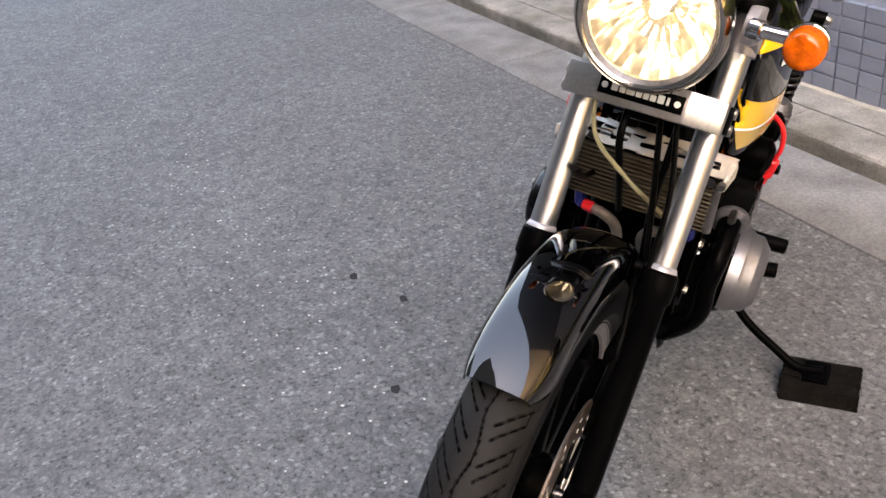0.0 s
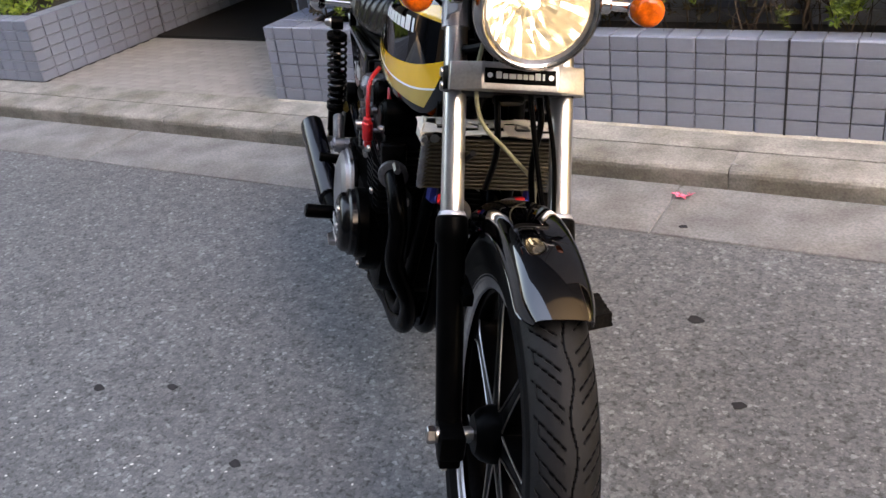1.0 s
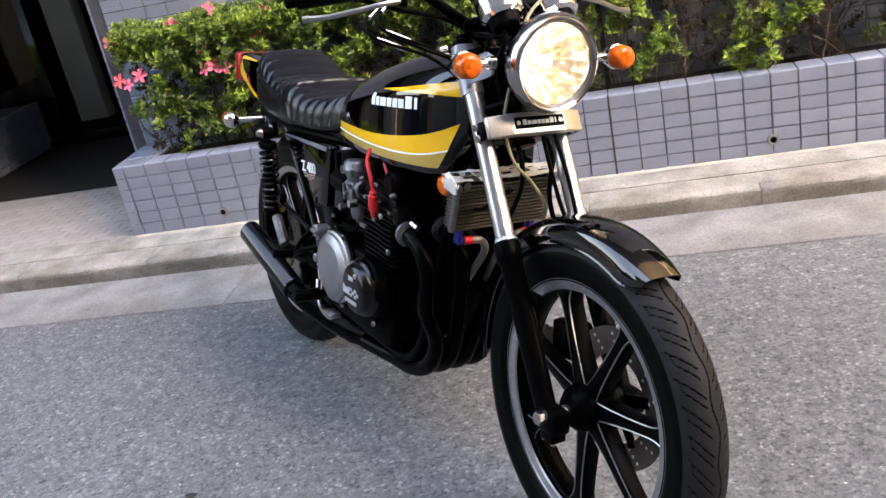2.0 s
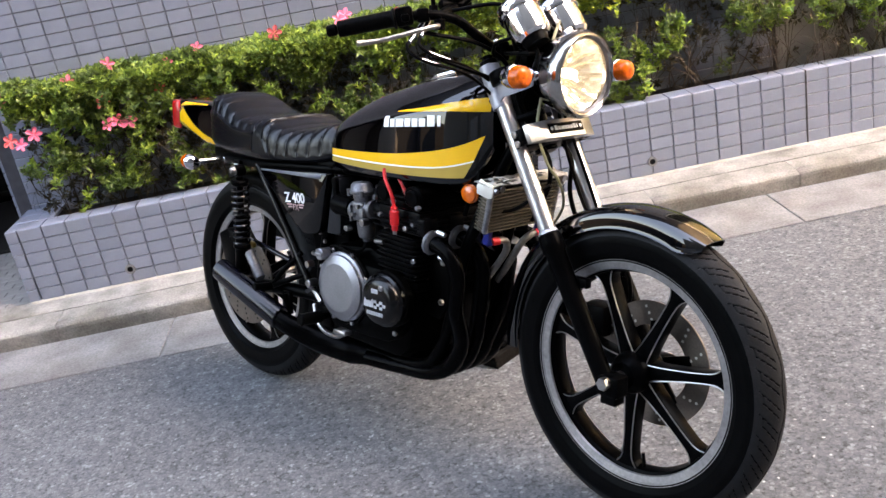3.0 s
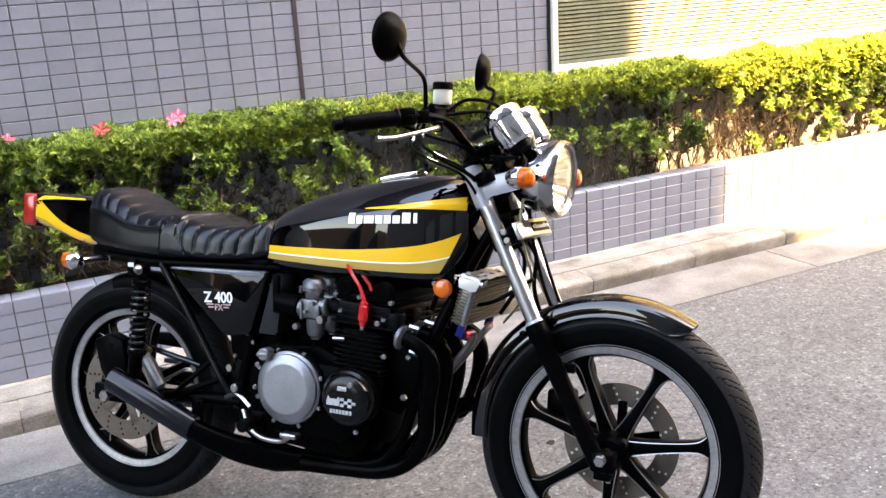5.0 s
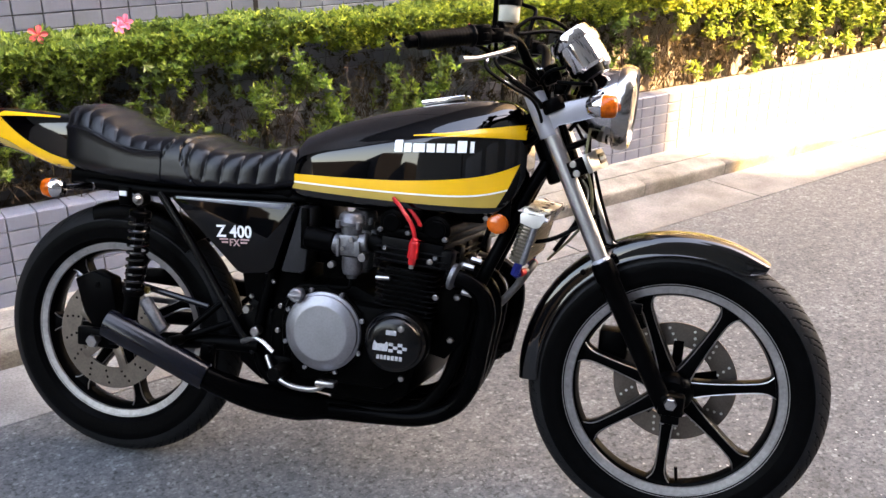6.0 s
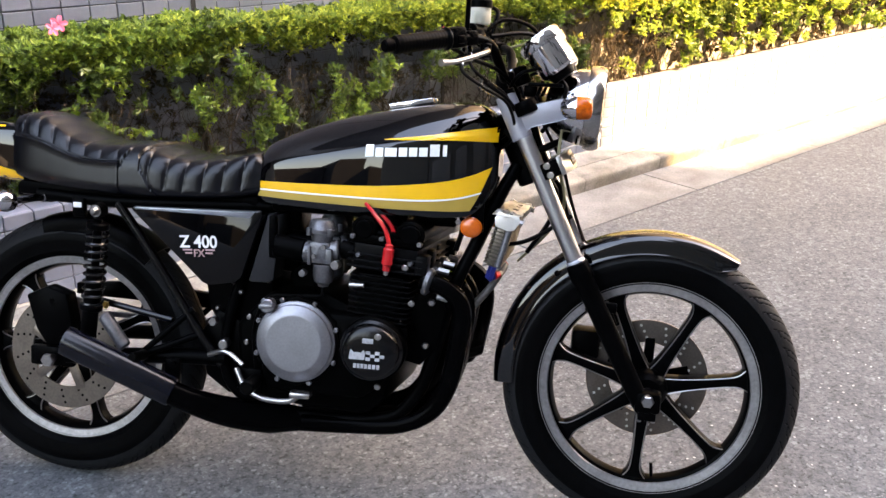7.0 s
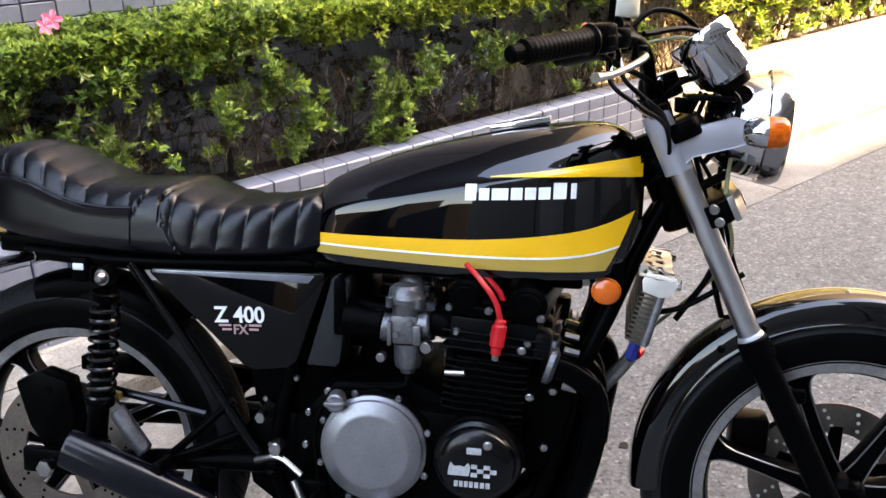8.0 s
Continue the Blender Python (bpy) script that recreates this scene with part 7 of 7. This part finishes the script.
# -- red plug leads --
for dx, yy, dz in ((0.0, -0.188, 0.0), (0.004, -0.146, 0.010)):
    part("plug_lead", tube([(-0.632 + dx * 0.4, yy + 0.03, 0.742), (-0.606 + dx * 0.8, yy + 0.008, 0.722), (-0.582 + dx, yy, 0.690 + dz * 0.5), (-0.572 + dx, yy - 0.002, 0.655 + dz)], 0.0045, 8, 6), RED, bike, "red plug lead")
    boot = part("plug_boot", merge(rod((-0.572 + dx, yy - 0.003, 0.660 + dz), (-0.574 + dx, yy - 0.003, 0.648 + dz), 0.0085, segs=14, bevel=0.002), rod((-0.573 + dx, yy - 0.003, 0.652 + dz), (-0.577 + dx, yy - 0.003, 0.612 + dz), 0.0112, segs=16, bevel=0.003), rod((-0.576 + dx, yy - 0.003, 0.616 + dz), (-0.578 + dx, yy - 0.002, 0.600 + dz), 0.0080, segs=12)), RED, bike, "red plug boot")
    part("plug_tip", rod((-0.578 + dx, yy - 0.002, 0.602 + dz), (-0.579 + dx, yy - 0.002, 0.590 + dz), 0.0058, segs=10), STEEL, boot)
part("plug_lead", tube([(-0.60, 0.12, 0.738), (-0.575, 0.165, 0.722), (-0.568, 0.180, 0.690), (-0.572, 0.178, 0.660)], 0.0042, 8, 6), RED, bike)
part("plug_boot", merge(rod((-0.572, 0.178, 0.664), (-0.575, 0.177, 0.628), 0.0105, segs=16, bevel=0.003), rod((-0.575, 0.177, 0.632), (-0.576, 0.176, 0.616), 0.0075, segs=12)), RED, bike)
# added block that keeps the gap behind the carburettors black
part("backbone_cover", box(-0.870, -0.560, -0.105, 0.105, 0.703, 0.748, 0.010), SATIN, bike, "black block added to fill the gap under the tank")
coil = part("ignition_coil", merge(box(-0.515, -0.455, -0.062, -0.030, 0.690, 0.722, 0.006), rod((-0.515, -0.046, 0.706), (-0.535, -0.046, 0.702), 0.010, segs=14, bevel=0.002)), SATIN, bike, "black ignition coil under the tank")
part("coil_bracket", merge(box(-0.520, -0.430, -0.070, -0.064, 0.716, 0.734, 0.002), tube([(-0.446, -0.068, 0.730), (-0.440, -0.074, 0.690), (-0.452, -0.080, 0.640)], 0.006, 8, 4)), SATIN, coil)
part("coil_screw", rod((-0.450, -0.066, 0.706), (-0.450, -0.076, 0.706), 0.006, segs=6), STEEL, coil)
part("horn", merge(rod((-0.415, 0.02, 0.735), (-0.395, 0.02, 0.730), 0.036, segs=28, bevel=0.004)), SATIN, bike)
for s in (-1, 1):
    part("side_reflector", lathe([(0, 0.010), (0.014, 0.009), (0.020, 0.005), (0.021, 0.0), (0.023, -0.001), (0.023, -0.006), (0, -0.006)], 32, along((-0.420, s * 0.100, 0.699), (-0.420, s * 1.1, 0.699))), ORANGE_PLAIN, bike, "round orange reflector")
    part("reflector_stay", box(-0.428, -0.395, s * 0.092 - 0.003, s * 0.092 + 0.003, 0.688, 0.760, 0.001), SATIN, bike)

# -- exhaust: four headers into one, then a short black muffler on the right --
exhaust = group("exhaust", bike, "black four-into-one exhaust with a short muffler")
for k, y in enumerate((-0.150, -0.050, 0.050, 0.150)):
    y2 = (-0.095, -0.042, 0.010, 0.060)[k]
    part("header_pipe", tube([(-0.512, y, 0.578), (-0.474, y * 1.01, 0.570), (-0.438, y * 1.02, 0.544), (-0.424, y * 1.02, 0.496), (-0.432, y, 0.42), (-0.449, y2 * 1.1, 0.328), (-0.487, y2, 0.256), (-0.557, y2, 0.217), (-0.66, y2 * 0.8 - 0.02, 0.207), (-0.78, -0.075 + y2 * 0.42, 0.207)], 0.0205, 18, 7), PIPE, exhaust, "black header pipe")
    part("exhaust_clamp", merge(lathe([(0.020, 0), (0.031, 0), (0.032, 0.008), (0.024, 0.014), (0.020, 0.014)], 24, along((-0.502, y, 0.577), (-0.46, y * 1.02, 0.566)), closed=True)), CAST, exhaust)
    for q in (-1, 1):
        part("clamp_nut", rod((-0.478, y, 0.574 + q * 0.031), (-0.456, y, 0.569 + q * 0.031), 0.0068, segs=6), STEEL, exhaust)
part("collector", tube([(-0.70, -0.070, 0.207), (-0.86, -0.100, 0.208), (-0.96, -0.142, 0.224), (-1.045, -0.190, 0.258), (-1.12, -0.214, 0.292)], [0.016, 0.040, 0.036, 0.030, 0.027], 24, 8), PIPE, exhaust, "black collector")
a, b = Vector((-1.080, -0.205, 0.276)), Vector((-1.352, -0.245, 0.388))
part("muffler_body", lathe([(0.026, 0.0), (0.0340, 0.002), (0.0350, 0.006), (0.0350, (b - a).length - 0.006), (0.0340, (b - a).length), (0.030, (b - a).length), (0.030, (b - a).length - 0.10), (0, (b - a).length - 0.10)], 40, along(a, b)), MUFFLER, exhaust, "satin black muffler with an open end")
part("muffler_hanger", merge(box(-1.12, -1.08, -0.165, -0.150, 0.280, 0.345, 0.003), rod((-1.095, -0.150, 0.335), (-1.095, -0.175, 0.335), 0.008, segs=6)), SATIN, exhaust)

# -- foot controls and stand --
for s in (-1, 1):
    peg = group("footpeg", bike, "black rubber footpeg")
    part("peg_rubber", rod((-0.868, s * 0.215, 0.326), (-0.862, s * 0.300, 0.332), 0.0165, segs=16, bevel=0.004), CABLE, peg)
    part("peg_bracket", merge(box(-0.925, -0.862, s * 0.172 - 0.008, s * 0.172 + 0.008, 0.285, 0.345, 0.008), rod((-0.872, s * 0.15, 0.322), (-0.868, s * 0.23, 0.326), 0.010, segs=12)), SATIN, peg)
    pp = group("passenger_footpeg", bike, "folded black passenger footpeg")
    part("peg_rubber", rod((-1.175, s * 0.165, 0.350), (-1.178, s * 0.235, 0.356), 0.013, segs=14, bevel=0.003), CABLE, pp)
pedal = part("brake_pedal", merge(tube([(-0.922, -0.192, 0.345), (-0.895, -0.205, 0.308), (-0.850, -0.215, 0.288), (-0.790, -0.222, 0.288), (-0.760, -0.226, 0.305)], 0.0072, 12, 6), box(-0.778, -0.730, -0.250, -0.216, 0.304, 0.317, 0.004)), STEEL, bike, "bright brake pedal")
part("brake_rod", tube([(-0.912, -0.175, 0.35), (-0.96, -0.165, 0.375), (-1.01, -0.15, 0.36)], 0.006, 8, 5), STEEL, bike)
part("kick_shaft", rod((-0.962, -0.150, 0.395), (-0.962, -0.185, 0.395), 0.012, segs=14, bevel=0.002), STEEL, bike)
part("pivot_nut", rod((-1.0, -0.13, 0.44), (-1.0, -0.155, 0.44), 0.010, segs=6), STEEL, bike)
for x, z in ((-0.93, 0.585), (-0.955, 0.535), (-0.935, 0.512), (-0.995, 0.47), (-0.90, 0.56), (-0.865, 0.545), (-0.985, 0.385)):
    part("frame_bolt", lathe([(0, 0.007), (0.0045, 0.007), (0.0068, 0.004), (0.0068, 0)], 6, along((x, -0.128, z), (x, -1, z))), STEEL, bike)
part("starter_motor", merge(rod((-0.80, -0.06, 0.545), (-0.80, 0.12, 0.545), 0.034, segs=22, bevel=0.005)), ENGINE, engine)
part("chain_guard", plate([(-1.50, 0.43), (-1.05, 0.42), (-1.05, 0.455), (-1.30, 0.475), (-1.50, 0.46)], 0.075, 0.105, 0.004), SATIN, bike)
part("chain_run", merge(box(-1.42, -0.88, 0.082, 0.096, 0.375, 0.388, 0.002), box(-1.42, -0.88, 0.082, 0.096, 0.250, 0.263, 0.002)), CAST, bike)
stand = part("side_stand", tube([(-0.86, 0.120, 0.262), (-0.83, 0.200, 0.175), (-0.80, 0.290, 0.140), (-0.788, 0.340, 0.126), (-0.790, 0.388, 0.136)], 0.0095, 12, 6), SATIN, bike, "black side stand")
part("stand_foot", box(-0.825, -0.755, -0.026, 0.026, -0.004, 0.004, 0.003, pose(0, 0.378, 0.1285, 12.5) ), SATIN, stand)
part("stand_spring", tube([(-0.87, 0.135, 0.30), (-0.85, 0.165, 0.225)], 0.006, 8, 4), STEEL, stand)

# the bars are turned a little: the frame stands at an angle to the fork, and its parts are set out along it
FRONT = ("front_wheel", "front_fork", "front_fender", "headlamp", "lamp_ear", "ear_collar", "front_signal", "gauge", "warning_panel", "gauge_bracket", "handlebar", "bar_clamp", "mirror",
         "brake_reservoir", "cable", "wiring", "ignition_switch", "clamp_screw", "cable_ferrule", "front_caliper", "side_stand", "oil_cooler")
AXLED = ("rear_wheel", "rear_fender", "swingarm")
SHIFT = [(-1.84, 0.077), (-1.55, 0.053), (-1.44, 0.036), (-1.30, 0.020), (-1.08, -0.002), (-0.90, -0.015), (-0.60, -0.022), (-0.45, -0.007), (-0.35, 0.0)]
FRAME_TURN = Matrix.Translation((-0.38, 0, 0)) @ Matrix.Rotation(radians(3.6), 4, "Z") @ Matrix.Rotation(radians(-1.2), 4, "X") @ Matrix.Translation((0.38, 0, 0))
for ob in bike.children:
    kind = ob.name.split(".")[0]
    if kind in FRONT:
        continue
    ob.matrix_basis = FRAME_TURN
    if kind not in AXLED:
        for piece in (ob, *ob.children_recursive):
            if piece.data:
                for v in piece.data.vertices:
                    v.co.x += float(np.interp(v.co.x, [q[0] for q in SHIFT], [q[1] for q in SHIFT])) + (0.03 if v.co.y > 0.1 and -0.8 < v.co.x else 0.0)
                    v.co.y *= float(np.interp(v.co.z, (0.50, 0.74), (0.88, 1.0)))

chips = random.Random(9)
planks = []
for y0, y1, z0, z1 in ((-0.052, -0.019, 0.0, 0.041), (-0.0175, 0.016, 0.0, 0.0425), (0.0175, 0.052, 0.0, 0.0405), (-0.050, 0.050, 0.003, 0.036)):
    pk = box(-0.077 + chips.uniform(0, 0.006), 0.077 - chips.uniform(0, 0.006), y0, y1, z0, z1)
    bmesh.ops.subdivide_edges(pk, edges=pk.edges[:], cuts=5, use_grid_fill=True)
    for v in pk.verts:
        if v.co.z > 0.004:
            v.co += Vector((chips.uniform(-0.002, 0.002), chips.uniform(-0.0008, 0.0008), chips.uniform(-0.0018, 0.0010)))
    planks.append(pk)
wood = merge(*planks)
wood.transform(pose(0.588, 1.618, 0.0, 0, 0, 40))
block = tagged(finish(wood, "wooden_block", WOOD), "dark weathered wooden block under the side stand", "wooden block")
